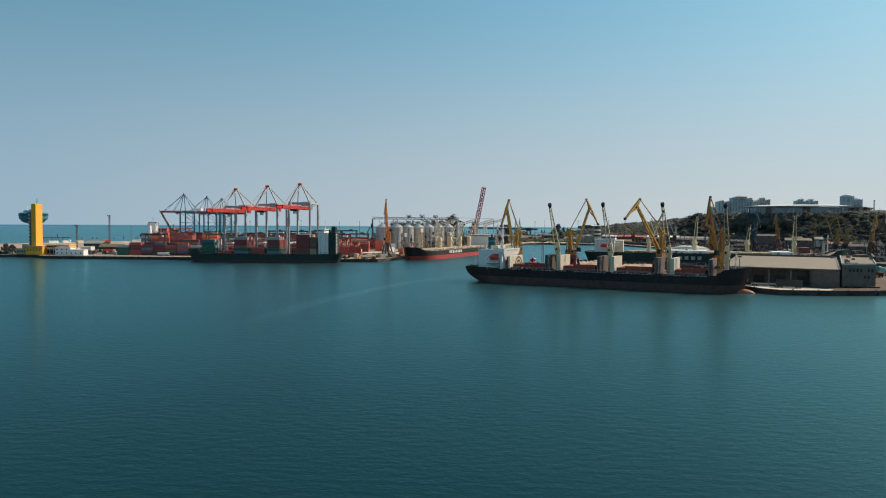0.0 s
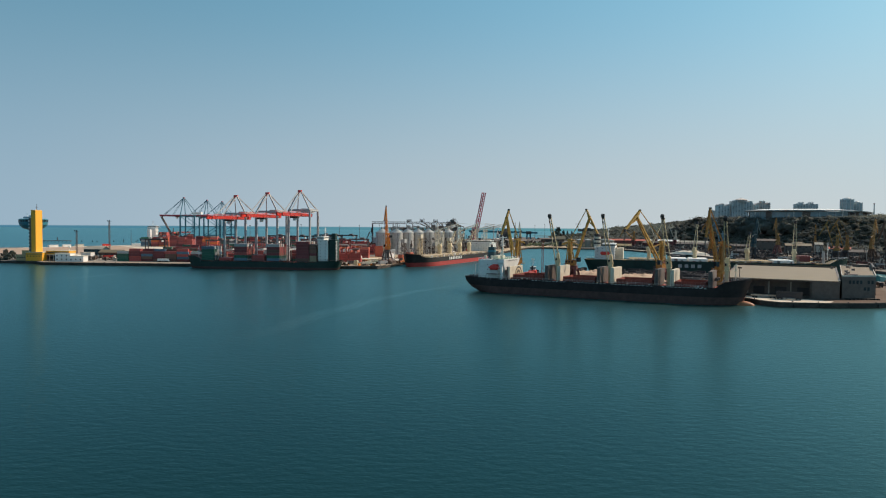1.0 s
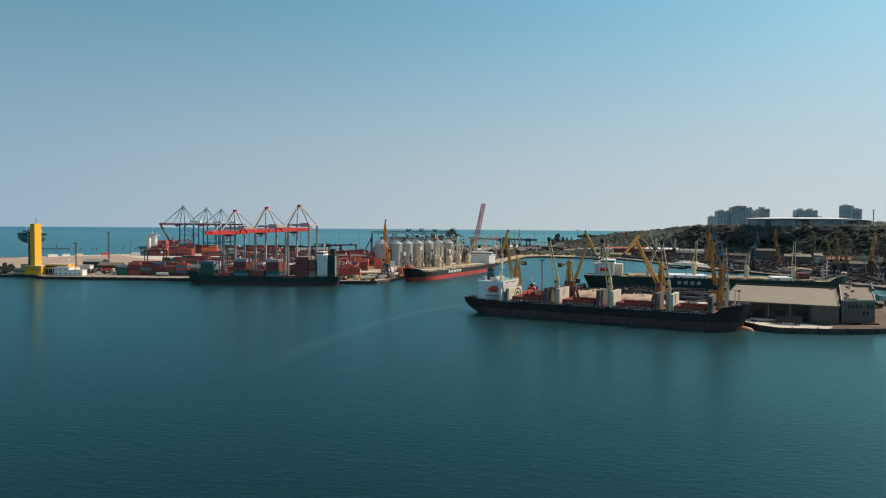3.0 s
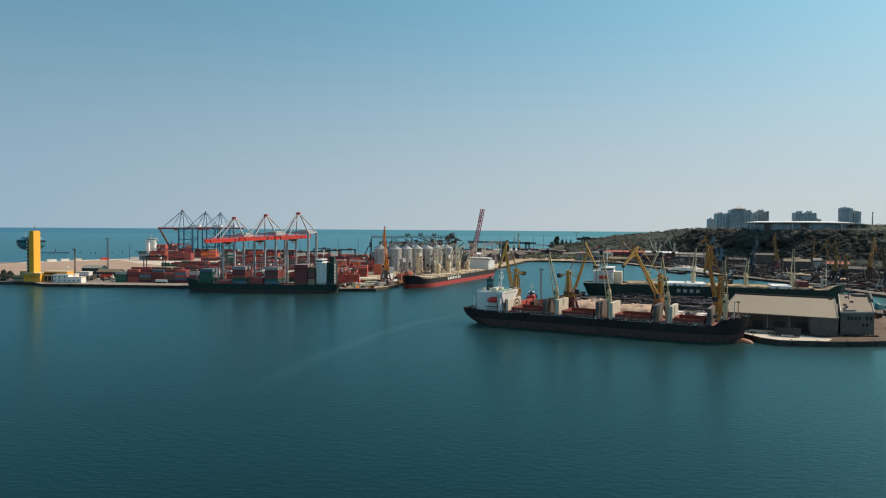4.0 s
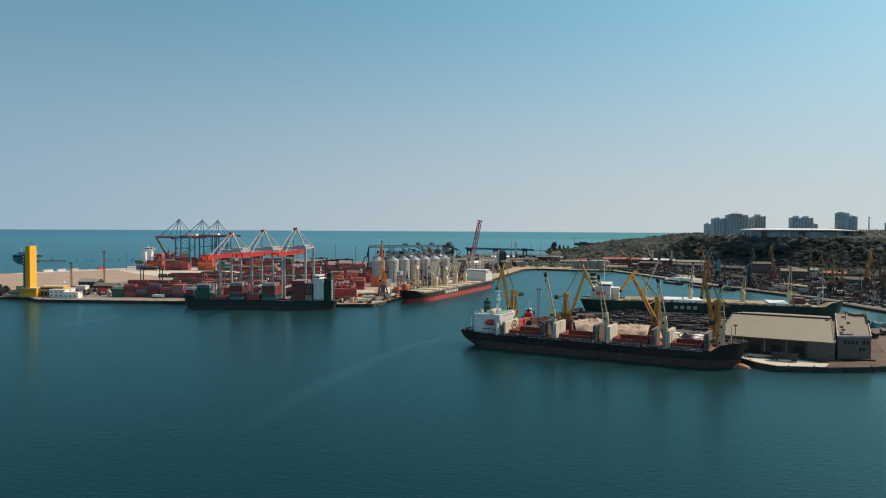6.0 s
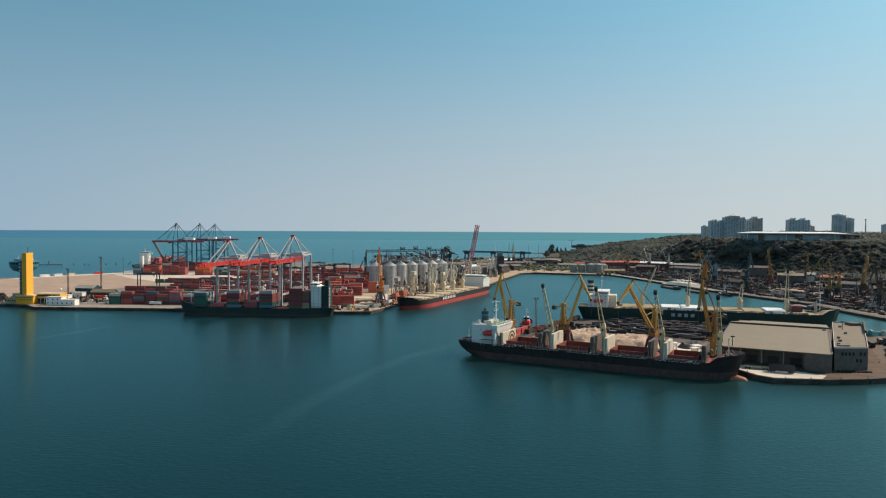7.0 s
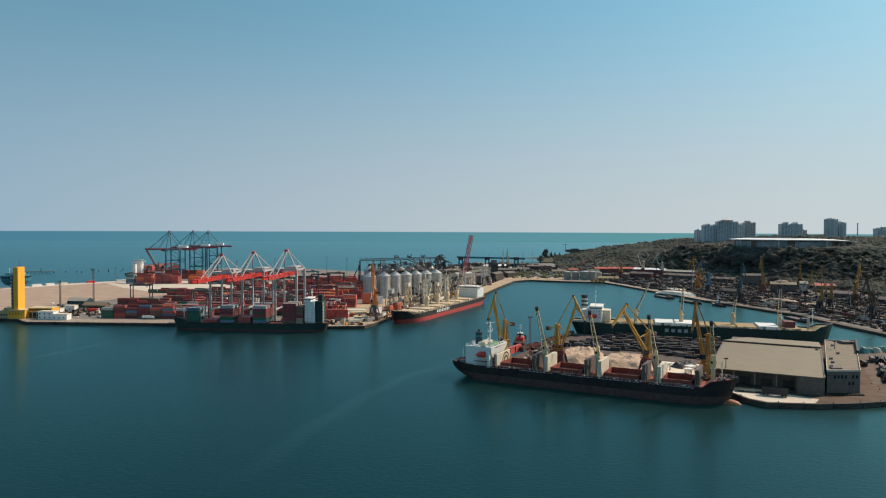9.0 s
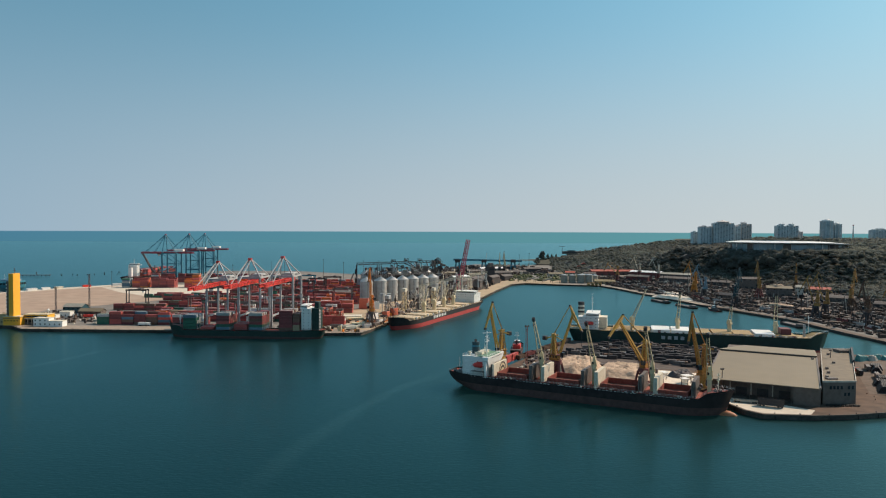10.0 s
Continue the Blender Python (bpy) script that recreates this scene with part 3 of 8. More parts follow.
# ---- ships ----
def hull_parts(ship, L, B, D, boot, upper, lower, deckmat, fore=0.90, rise=3.5, poop=0.0, stern=0.8, rake=6.0, n=40, deck_label="", counter=7.0, lead=0.0):
    """Hull, painted bottom and deck; x runs from the stern (0) to the bow (L), z from the waterline."""
    def top(u):
        e = max(0.0, min(1.0, (u - fore) / 0.025))
        return D + rise * (e * e * (3 - 2 * e)) + (1.2 * max(0, u - fore) / (1 - fore)) + (poop if u < 0.13 else 0)

    def point(u, zf, z, side):
        if u < 0.14:
            e = math.sin(u / 0.14 * math.pi / 2)
            w = (0.1 + (stern - 0.1) * zf ** 0.5)
            w = w + (1 - w) * e
            x = L * u + (counter * (1 - zf) ** (2.2 if counter > 10 else 1) - lead * zf) * (1 - u / 0.14)
        elif u > 0.80:
            e = (u - 0.80) / 0.20
            w = 1 - e ** (1.7 + 1.5 * zf)
            x = L * u - rake * (1 - zf) * e * e
        else:
            w, x = 1.0, L * u
        return (x, side * B / 2 * w, z)

    us = [i / n for i in range(n + 1)]
    bmu, bml, bmd = bmesh.new(), bmesh.new(), bmesh.new()
    rails = []
    for bm, levels in ((bml, (-5, -2, 0, boot * 0.5, boot)), (bmu, (boot, None, "top"))):
        for side in (-1, 1):
            rows = []
            for u in us:
                t = top(u)
                zs = [boot + (t - boot) * 0.5 if z is None else t if z == "top" else z for z in levels]
                rows.append([bm.verts.new(point(u, max(0.0, (z + 5) / (t + 5)), z, side)) for z in zs])
            for a, b in zip(rows, rows[1:]):
                for k in range(len(a) - 1):
                    bm.faces.new((a[k], b[k], b[k + 1], a[k + 1]))
            rails.append([r[-1].co.copy() for r in rows])
            if side == 1:
                for k in range(len(rows[0]) - 1):
                    bm.faces.new((first[0][k], first[0][k + 1], rows[0][k + 1], rows[0][k]))
            first = rows
    inner = 0.5
    for a, b in zip(us, us[1:]):
        pts = []
        for u, s in ((a, -1), (b, -1), (b, 1), (a, 1)):
            x, y, z = point(u, 1.0, top(u) - 0.9, s)
            pts.append(bmd.verts.new((x, y * 0.985, z)))
        try:
            bmd.faces.new(pts)
        except ValueError:
            pass
    for bm in (bmu, bml):
        bmesh.ops.remove_doubles(bm, verts=bm.verts[:], dist=0.02)
        for f in bm.faces:
            f.smooth = True
    body = part("hull", bmu, upper, ship)
    part("boot_topping", bml, lower, body, "worn bottom paint showing above the waterline")
    part("deck", bmd, deckmat, ship, deck_label)
    return top, rails[-2:]


def rail(ship, lines, height, material, name="railing", step=1, w=0.14):
    """Posts and a top rail along the edge of a deck."""
    bm = bmesh.new()
    for line in lines:
        for a, b in zip(line, line[1:]):
            beam(bm, a + UP * height, b + UP * height, w)
            beam(bm, a + UP * height * 0.5, b + UP * height * 0.5, w * 0.6)
        for a in line[::step]:
            beam(bm, a, a + UP * height, w)
    part(name, bm, material, ship)


def pane(name, at, turn, parent, size=(0.55, 0.6)):
    """A dark window pane that shares its mesh with the others of its size."""
    key = "pane_%g_%g" % size
    me = bpy.data.meshes.get(key)
    if me is None:
        bm = bmesh.new()
        box(bm, -size[0] / 2, size[0] / 2, -0.05, 0.05, -size[1] / 2, size[1] / 2)
        me = mesh_of(key, bm, GLASS)
    ob = new(name, me)
    ob.matrix_basis = pose(*at, 0, 0, turn)
    ob.parent = parent
    return ob


def deckhouse(ship, x0, x1, w, z0, tiers, material, th=2.8, wing=0.0, front=1, name="superstructure"):
    """A block of decks with window rows, a bridge with wings on top."""
    house = boxpart(name, (x0, x1, -w / 2, w / 2, z0, z0 + tiers * th), material, ship, bevel=0.15)
    for k in range(tiers):
        z = z0 + k * th
        boxpart("deck_edge", (x0 - 0.5, x1 + 0.5, -w / 2 - 0.6, w / 2 + 0.6, z + th - 0.25, z + th + 0.05), material, house)
        m = int((x1 - x0) / 3.6)
        for i in range(m):
            xc = x0 + (i + 0.5) * (x1 - x0) / m
            for s in (-1, 1):
                pane("window", (xc, s * w / 2, z + 1.55), 0, house)
        m = int(w / 3.2)
        xf = x1 if front > 0 else x0
        for i in range(m):
            pane("window", (xf, -w / 2 + (i + 0.5) * w / m, z + 1.55), 90, house)
    zt = z0 + tiers * th
    xb0, xb1 = (x1 - 0.62 * (x1 - x0), x1 + 0.4) if front > 0 else (x0 - 0.4, x0 + 0.62 * (x1 - x0))
    bridge = boxpart("bridge", (xb0, xb1, -w / 2 - 0.2, w / 2 + 0.2, zt, zt + 3), material, ship, bevel=0.12)
    boxpart("bridge_window", (xb0 - 0.05, xb1 + 0.05, -w / 2 - 0.25, w / 2 + 0.25, zt + 1.3, zt + 2.2), GLASS, bridge, "band of dark bridge windows")
    if wing:
        for s in (-1, 1):
            boxpart("bridge_wing", (xb1 - 3.2 if front > 0 else xb0, xb1 if front > 0 else xb0 + 3.2, min(s * w / 2, s * wing), max(s * w / 2, s * wing), zt - 0.1, zt + 1.2), material, bridge)
    boxpart("monkey_island", (xb0 - 0.4, xb1 + 0.4, -w / 2 - 0.5, w / 2 + 0.5, zt + 3, zt + 3.3), material, bridge)
    return zt + 3.3


def prism_x(bm, prof, y0, y1):
    """A profile in x and z, drawn out across the ship."""
    ends = [[bm.verts.new((x, y, z)) for x, z in prof] for y in (y0, y1)]
    n = len(prof)
    bm.faces.new(ends[0][::-1]), bm.faces.new(ends[1])
    for i in range(n):
        bm.faces.new((ends[0][i], ends[0][(i + 1) % n], ends[1][(i + 1) % n], ends[1][i]))


def mast(ship, x, y, z, h, material, arms=2):
    mem = [((x, y, z), (x, y, z + h), 0.5)]
    for k in range(arms):
        zz = z + h * (0.55 + 0.28 * k)
        mem.append(((x, y - 2.4 + k, zz), (x, y + 2.4 - k, zz), 0.25))
        mem.append(((x - 0.8, y - 1.2, zz + 0.7), (x + 0.8, y + 1.2, zz + 0.7), 0.5, 0.3))
    beampart("mast", mem, material, ship)


def funnel(ship, x0, x1, w, z0, z1, material, band=None):
    f = boxpart("funnel", (x0, x1, -w / 2, w / 2, z0, z1), material, ship, bevel=0.5)
    if band:
        boxpart("funnel_band", (x0 - 0.06, x1 + 0.06, -w / 2 - 0.06, w / 2 + 0.06, z0 + (z1 - z0) * 0.55, z0 + (z1 - z0) * 0.75), band, f)
    for y in (-w * 0.2, w * 0.2):
        made("exhaust_pipe", lambda bm: tube(bm, ((x0 + x1) / 2, y, z1 - 0.5), ((x0 + x1) / 2 - 0.4, y, z1 + 1.8), 0.45), DARK, f)


def deck_crane(ship, x, z, paint, jib, post=9.0, r=1.6, y=0.0, head=None, tall=3.4):
    """A ship's crane: pedestal, slewing house and a jib of two legs to the point jib."""
    c = made("deck_crane", lambda bm: (tube(bm, (x, y, z), (x, y, z + post), r, r * 0.9, 14), tube(bm, (x, y, z + post - 0.5), (x, y, z + post), r * 1.3, r * 1.3, 14)), paint, ship, "deck crane with a twin-legged jib")
    foot, tip = Vector((x, y, z + post + 1.2)), Vector(jib)
    flat = Vector((tip.x - x, tip.y - y, 0)).normalized()
    d = (tip - foot).normalized()
    s = d.cross(UP).normalized()

    def house_shape(bm):
        lo, hi = [], []
        for a, b in ((-1.3, -1.05), (0.9, -1.05), (0.9, 1.05), (-1.3, 1.05)):
            p = Vector((x, y, 0)) + flat * a * r + s * b * r
            q = Vector((x, y, 0)) + flat * (a * 0.75 - 0.2) * r + s * b * 0.62 * r
            lo.append(bm.verts.new((p.x, p.y, z + post))), hi.append(bm.verts.new((q.x, q.y, z + post + tall)))
        bm.faces.new(hi), bm.faces.new(lo[::-1])
        for i in range(4):
            bm.faces.new((lo[i], lo[(i + 1) % 4], hi[(i + 1) % 4], hi[i]))
    house = made("crane_house", house_shape, paint, c, bevel=0.2)
    cab = Vector((x, y, z + post + tall * 0.45)) + flat * r * 0.95 + s * r * 0.5
    made("cab_window", lambda bm: beam(bm, cab - UP * 0.6, cab + UP * 0.7, r * 0.7, r * 0.7), GLASS, house)
    lad = Vector((x, y, 0)) - s * r * 1.1
    beampart("ladder", [((lad.x, lad.y, z), (lad.x, lad.y, z + post), 0.3, 0.12)], STEEL, c)
    bm = bmesh.new()
    for k in (-1, 1):
        beam(bm, foot + s * 1.5 * k, tip + s * 0.5 * k, 0.42, 0.65)
    for t in (0.14, 0.28, 0.42, 0.56, 0.7, 0.84, 0.97):
        a = foot.lerp(tip, t)
        ww = 1.5 + (0.5 - 1.5) * t
        beam(bm, a - s * ww, a + s * ww, 0.28)
    part("jib", bm, paint, c)
    bm = bmesh.new()
    beam(bm, tip - d * 1.6, tip + d * 1.0, 1.5, 1.3)
    tube(bm, tip + s * 0.9, tip - s * 0.9, 0.9, 0.9, 12)
    part("jib_head", bm, head or DARK, c)
    topc = Vector((x, y, z + post + tall))
    beampart("hoist_wire", [(topc + s * 0.6, tip + s * 0.4, 0.12), (topc - s * 0.6, tip - s * 0.4, 0.12), (topc, tip - d * 0.5, 0.1)], DARK, c)
    beampart("cargo_hook", [(tip, tip - UP * 3.0, 0.12), (tip - UP * 3.0, tip - UP * 4.2, 0.5)], DARK, c)


def hatch(ship, x0, x1, w, z, coaming, ht=2.0):
    """An open hold: a coaming with a steel tank below it."""
    bm = bmesh.new()
    for a in ((x0, x1, -w / 2, -w / 2 + 0.5), (x0, x1, w / 2 - 0.5, w / 2), (x0, x0 + 0.5, -w / 2 + 0.5, w / 2 - 0.5), (x1 - 0.5, x1, -w / 2 + 0.5, w / 2 - 0.5)):
        box(bm, *a, z, z + ht)
    for k in range(int((x1 - x0) / 2.5)):
        xx = x0 + 1 + k * 2.5
        for s in (-1, 1):
            box(bm, xx, xx + 0.2, s * (w / 2 + 0.3) - 0.3, s * (w / 2 + 0.3) + 0.3, z, z + ht * 0.9)
    c = part("hatch_coaming", bm, coaming, ship, "red-oxide hatch coaming of an open hold")
    boxpart("hold", (x0 + 0.5, x1 - 0.5, -w / 2 + 0.5, w / 2 - 0.5, z + 0.05, z + 0.35), HOLD, c)


def folded_cover(ship, x, w, z, h, paint, lean=0.35):
    """Two hatch-cover panels folded upright against each other."""
    c = None
    for d in (-1, 1):
        bm = bmesh.new()
        comb(bm, h, w, 0.85, 7, 0.06)
        m = Matrix.Translation((x + d * 0.15, 0, z + h / 2)) @ Matrix.Rotation(radians(d * 89), 4, "Y") 
        bm.transform(m)
        p = part("hatch_cover", bm, paint, c or ship, "" if c else "hatch cover panel folded upright")
        c = c or p
    boxpart("cover_plate", (x + 1.02, x + 1.16, -w / 2, w / 2, z, z + h), paint, c)


# the black bulk carrier alongside the pier
BULKER = aim(18, 454, 0, 0.88, -0.475)          # stern to bow
bulker = thing("bulk_carrier", BULKER, "black-hulled geared bulk carrier with open holds moored at the pier", "ship")
L_B, B_B, D_B = 170, 26, 9.6
_, rails_b = hull_parts(bulker, L_B, B_B, D_B, 4.4, BLACKHULL, BOOT_BROWN, DECKRED, fore=0.905, rise=3.2, deck_label="red-oxide main deck", stern=0.5, counter=23, lead=0.4)
rail(bulker, rails_b, 1.1, CRANE_GREY, w=0.1)
bm = bmesh.new()
ball(bm, (0, 0, 0), 3.0, 3)
for v in bm.verts:
    v.co = Vector((L_B - 4.5 + v.co.x * 2.2, v.co.y, v.co.z - 0.6))
part("bulbous_bow", bm, BULB, bulker, "faded orange bulbous bow breaking the surface")
# accommodation block with a flared bridge front
H_B = D_B + 11.3
house_b = boxpart("superstructure", (11.2, 25.0, -10.6, 10.6, D_B - 0.9, H_B), WHITE, bulker, bevel=0.15)
boxpart("lower_front", (25.0, 28.0, -7.4, 7.4, D_B - 0.9, H_B - 0.2), WHITE, bulker, bevel=0.1)
boxpart("poop_house", (5.5, 11.2, -7.0, 7.0, D_B - 0.9, D_B + 0.9), STEEL, bulker, bevel=0.12)
for s in (-1, 1):
    made("mooring_winch", lambda bm: (tube(bm, (4.0, s * 4.6, D_B + 0.3), (4.0, s * 7.4, D_B + 0.3), 0.8, n=12), box(bm, 3.2, 4.8, s * 6 - 0.4, s * 6 + 0.4, D_B - 0.9, D_B + 0.4)), DARK, bulker)
for k in range(3):
    for i in range(4):
        if (i + k) % 3:
            pane("window", (17.6 + i * 2.0, -10.6, D_B + 2.2 + k * 3.0), 0, house_b, (0.45, 0.5))
for k in range(4):
    boxpart("deck_edge", (11.0, 25.2, -10.75, 10.75, D_B + 2.5 + k * 2.85, D_B + 2.62 + k * 2.85), WHITE, house_b)
# the recess with the boat deck below the lifeboat
boxpart("boat_deck", (18.0, 28.2, -13.0, -10.6, D_B + 2.3, D_B + 2.6), STEEL, bulker, "grey boat deck along the side")
for k in range(5):
    beampart("deck_post", [((18.4 + k * 2.4, -12.8, D_B - 0.9), (18.4 + k * 2.4, -12.8, D_B + 2.3), 0.22)], WHITE, bulker)
made("lifeboat", lambda bm: (tube(bm, (20.6, -12.2, D_B + 6.4), (24.4, -12.2, D_B + 6.4), 1.5, 1.6, 12), tube(bm, (24.4, -12.2, D_B + 6.4), (27.4, -12.2, D_B + 6.6), 1.6, 0.5, 12), tube(bm, (20.6, -12.2, D_B + 6.4), (19.2, -12.2, D_B + 6.6), 1.5, 0.5, 12),
                                box(bm, 22.0, 25.4, -12.9, -11.5, D_B + 7.5, D_B + 8.5)), CRANE_RED, bulker, "red enclosed lifeboat")
for x in (20.2, 26.6):
    beampart("lifeboat_davit", [((x, -10.7, D_B + 2.6), (x, -13.2, D_B + 6.0), 0.35), ((x, -13.2, D_B + 6.0), (x, -12.4, D_B + 9.2), 0.35), ((x, -12.4, D_B + 9.2), (x, -10.7, D_B + 9.6), 0.3)], WHITE, bulker)


def bridge_front(bm):
    """Front wall that leans out and widens upwards into the two bridge wings."""
    prof = [(-13.0, H_B + 0.5), (13.0, H_B + 0.5), (13.0, H_B - 1.7), (7.2, D_B + 2.8), (-7.2, D_B + 2.8), (-13.0, H_B - 1.7)]
    ends = [[bm.verts.new((x + lean * (z - D_B) / 12, y, z)) for y, z in prof] for x, lean in ((25.4, 0.0), (28.0, 2.0))]
    n = len(prof)
    bm.faces.new(ends[0][::-1]), bm.faces.new(ends[1])
    for i in range(n):
        bm.faces.new((ends[0][i], ends[1][i], ends[1][(i + 1) % n], ends[0][(i + 1) % n]))


front_b = made("bridge_front", bridge_front, WHITE, bulker, "white flared bridge front with wings", bevel=0.1)
for k in range(9):
    pane("window", (29.86, -8 + k * 2.0, H_B - 0.6), 90, front_b, (0.5, 0.45))
boxpart("stair_tower", (27.2, 28.6, -13.0, -11.4, D_B - 0.9, H_B - 2.4), WHITE, bulker)
boxpart("wheelhouse_roof", (21.0, 29.4, -10.2, 10.2, H_B + 0.4, H_B + 0.62), DECK_GREEN, bulker, "faded green compass deck")
boxpart("chart_house", (18.6, 22.6, -6.0, 6.0, H_B, H_B + 2.2), CREAM, bulker, bevel=0.15)
rl = [[Vector((x, s * 10.4, H_B)) for x in (11.4, 14, 17, 20, 23, 26)] for s in (-1, 1)] + [[Vector((11.4, y, H_B)) for y in (-10.4, -5, 0, 5, 10.4)]]
rail(bulker, rl + [[Vector((29.1, y, H_B + 0.6)) for y in (-12.6, -8, -4, 0, 4, 8, 12.6)]], 1.1, WHITE, w=0.13)
stack_b = made("funnel", lambda bm: prism(bm, [(14.0, -1.9), (17.2, -1.9), (18.0, -0.9), (18.0, 0.9), (17.2, 1.9), (14.0, 1.9), (13.5, 0)], H_B, H_B + 7.6), FUNNEL_TEAL, bulker, "dark teal funnel with black pipes")
for y in (-1.0, 0.1, 1.1):
    made("exhaust_pipe", lambda bm: tube(bm, (15.8, y, H_B + 7), (15.4, y, H_B + 9.2), 0.36, 0.32), DARK, stack_b)
made("funnel_band", lambda bm: prism(bm, [(13.95, -1.96), (17.22, -1.96), (18.06, -0.92), (18.06, 0.92), (17.22, 1.96), (13.95, 1.96), (13.42, 0)], H_B + 4.4, H_B + 5.6), CRANE_BLUE, stack_b)
for x, y, w in ((12.2, 6.5, 1.4), (14.5, -7, 1.7), (18.5, 8, 1.3), (19.5, -8.4, 1.5), (24.5, -4.5, 1.2)):
    made("ventilator", lambda bm: (tube(bm, (x, y, H_B), (x, y, H_B + 1.8), w * 0.35, w * 0.35, 10), tube(bm, (x, y, H_B + 1.6), (x, y, H_B + 2.5), w * 0.6, w * 0.5, 10)), CREAM, bulker)
# radar mast with crosstrees and scanners
beampart("radar_mast", [((23.4, 0, H_B + 0.6), (23.4, 0, H_B + 14.8), 0.55), ((22.2, -1.6, H_B + 0.6), (23.4, 0, H_B + 8), 0.35), ((22.2, 1.6, H_B + 0.6), (23.4, 0, H_B + 8), 0.35),
                        ((23.4, -3.4, H_B + 8.4), (23.4, 3.4, H_B + 8.4), 0.35), ((23.4, -2.4, H_B + 11.6), (23.4, 2.4, H_B + 11.6), 0.3), ((21.8, -2.6, H_B + 13.9), (25.0, 2.6, H_B + 13.9), 0.6, 0.35),
                        ((22.0, 2.2, H_B + 9.4), (24.8, -2.2, H_B + 9.4), 0.5, 0.3), ((23.4, -3.2, H_B + 8.4), (23.4, -3.2, H_B + 10.6), 0.22), ((23.4, 3.2, H_B + 8.4), (23.4, 3.2, H_B + 10.6), 0.22)], WHITE, bulker)
for x, y, h in ((26.5, 8.6, 5.5), (27.5, -8.8, 4.0), (19.6, 5.2, 6.0), (4.2, 0, 7.5)):
    beampart("aerial", [((x, y, H_B if x > 8 else D_B), (x, y, (H_B if x > 8 else D_B) + h), 0.16)], WHITE, bulker)
# the cover that bears the ring emblem
ring = boxpart("hatch_cover", (31.0, 32.2, -9.2, 12.4, D_B - 0.5, D_B + 7.2), CREAM, bulker, "cream hatch cover stood on end with a painted ring emblem", bevel=0.06)
boxpart("cover_edge", (30.2, 31.0, -9.4, 12.4, D_B - 0.5, D_B + 7.0), STEEL, ring)
for name, r0, r1, paint in (("ring_emblem", 6.1, 5.1, DARK), ("ring_emblem", 5.1, 4.1, PALE_YELLOW), ("ring_emblem", 3.9, 2.5, DARK), ("ring_core", 2.5, 0.02, PALE_YELLOW)):
    bm = bmesh.new()
    for k in range(20):
        a0, a1 = -0.1 + k * (math.pi + 0.2) / 20, -0.1 + (k + 1) * (math.pi + 0.2) / 20
        bm.faces.new([bm.verts.new((32.24, 5.2 + r * math.cos(a), D_B + 0.7 + r * math.sin(a))) for a, r in ((a0, r0), (a1, r0), (a1, r1), (a0, r1))])
    part(name, bm, paint, ring, "dark painted arch" if paint is DARK else "yellow painted arch")
for x0, x1 in ((34.5, 54.2), (67.0, 86.3), (99.0, 119), (131.5, 147.5)):
    hatch(bulker, x0, x1, 19, D_B - 0.9, DECKRED, 3.4)
for x in (56.2, 64.0, 88.4, 96.4, 121.4, 129.9, 150.0):
    folded_cover(bulker, x, 18.5, D_B - 0.5, 9.2, CREAM if x in (64.0, 96.4, 129.9) else STEEL)
for x, jib in ((60.3, (61.9, -20.2, 48.3)), (93.0, (94.5, -23.8, 48.3)), (126.6, (127.3, -25.7, 48.0)), (157.4, (159.1, -28.5, 47.1))):
    deck_crane(bulker, x, D_B - 0.9, PALE_YELLOW, jib, post=10, r=1.25, tall=7.0)
for s in (-1, 1):
    for x in (152.6, 161, 163.4):
        made("windlass", lambda bm: (tube(bm, (x, s * 4 - 1.4, 14.4), (x, s * 4 + 1.4, 14.2), 0.5, n=10), box(bm, x - 1, x + 1, s * 4 - 0.6, s * 4 + 0.6, 12.8, 14.2)), STEEL, bulker)
mast(bulker, 162, 0, 12.5, 10, CREAM, 2)
# small deck fittings between the hatches and along the rail
fr = random.Random(41)
for i in range(54):
    x, s = 34 + i * 2.15 + fr.uniform(-0.5, 0.5), fr.choice((-1, -1, 1))
    h = fr.uniform(0.5, 1.6)
    boxpart("deck_fitting", (x, x + fr.uniform(0.4, 1.3), s * 11.4 - 0.35, s * 11.4 + 0.35, D_B - 0.9, D_B - 0.9 + h), fr.choice((DARK, STEEL, CREAM, DECKRED, WHITE)), bulker)
beampart("deck_pipe", [((32, -10.6, D_B - 0.4), (150, -10.6, D_B - 0.4), 0.3), ((32, -10.1, D_B - 0.4), (150, -10.1, D_B - 0.4), 0.22)], DECKRED, bulker)
# white dashes painted along the deck edge for highlights on the railing posts
bm = bmesh.new()
box(bm, -0.7, 0.7, -0.05, 0.05, -0.10, 0.10)
DASH = mesh_of("sheer_dash", bm, WHITE)
for k in range(56):
    if k not in (7, 8, 9, 20, 21, 31, 43, 44):
        dash = new("sheer_dash", DASH)
        dash.location, dash.parent = (27 + k * 2.2, -B_B / 2 - 0.04, D_B - 0.45), bulker

# the laden bulk carrier with the red bottom at the grain quay
RED = aim(-36 + 0.417 * 232, 684 + 0.909 * 232, 0, -0.417, -0.909)
red_ship = thing("bulk_carrier", RED, "black and red bulk carrier loading at the grain quay", "ship")
L_R, B_R, D_R = 232, 32, 9.0
_, rails_r = hull_parts(red_ship, L_R, B_R, D_R, 4.2, BLACKHULL, BOOT_RED, DUST_DECK, fore=0.93, rise=3.2, deck_label="dusty tan deck")
deckhouse(red_ship, 12, 34, 26, D_R, 4, WHITE, wing=16)
funnel(red_ship, 6, 12, 7, D_R, D_R + 14, DARK, BOOT_RED)
mast(red_ship, 28, 0, D_R + 14, 8, WHITE)
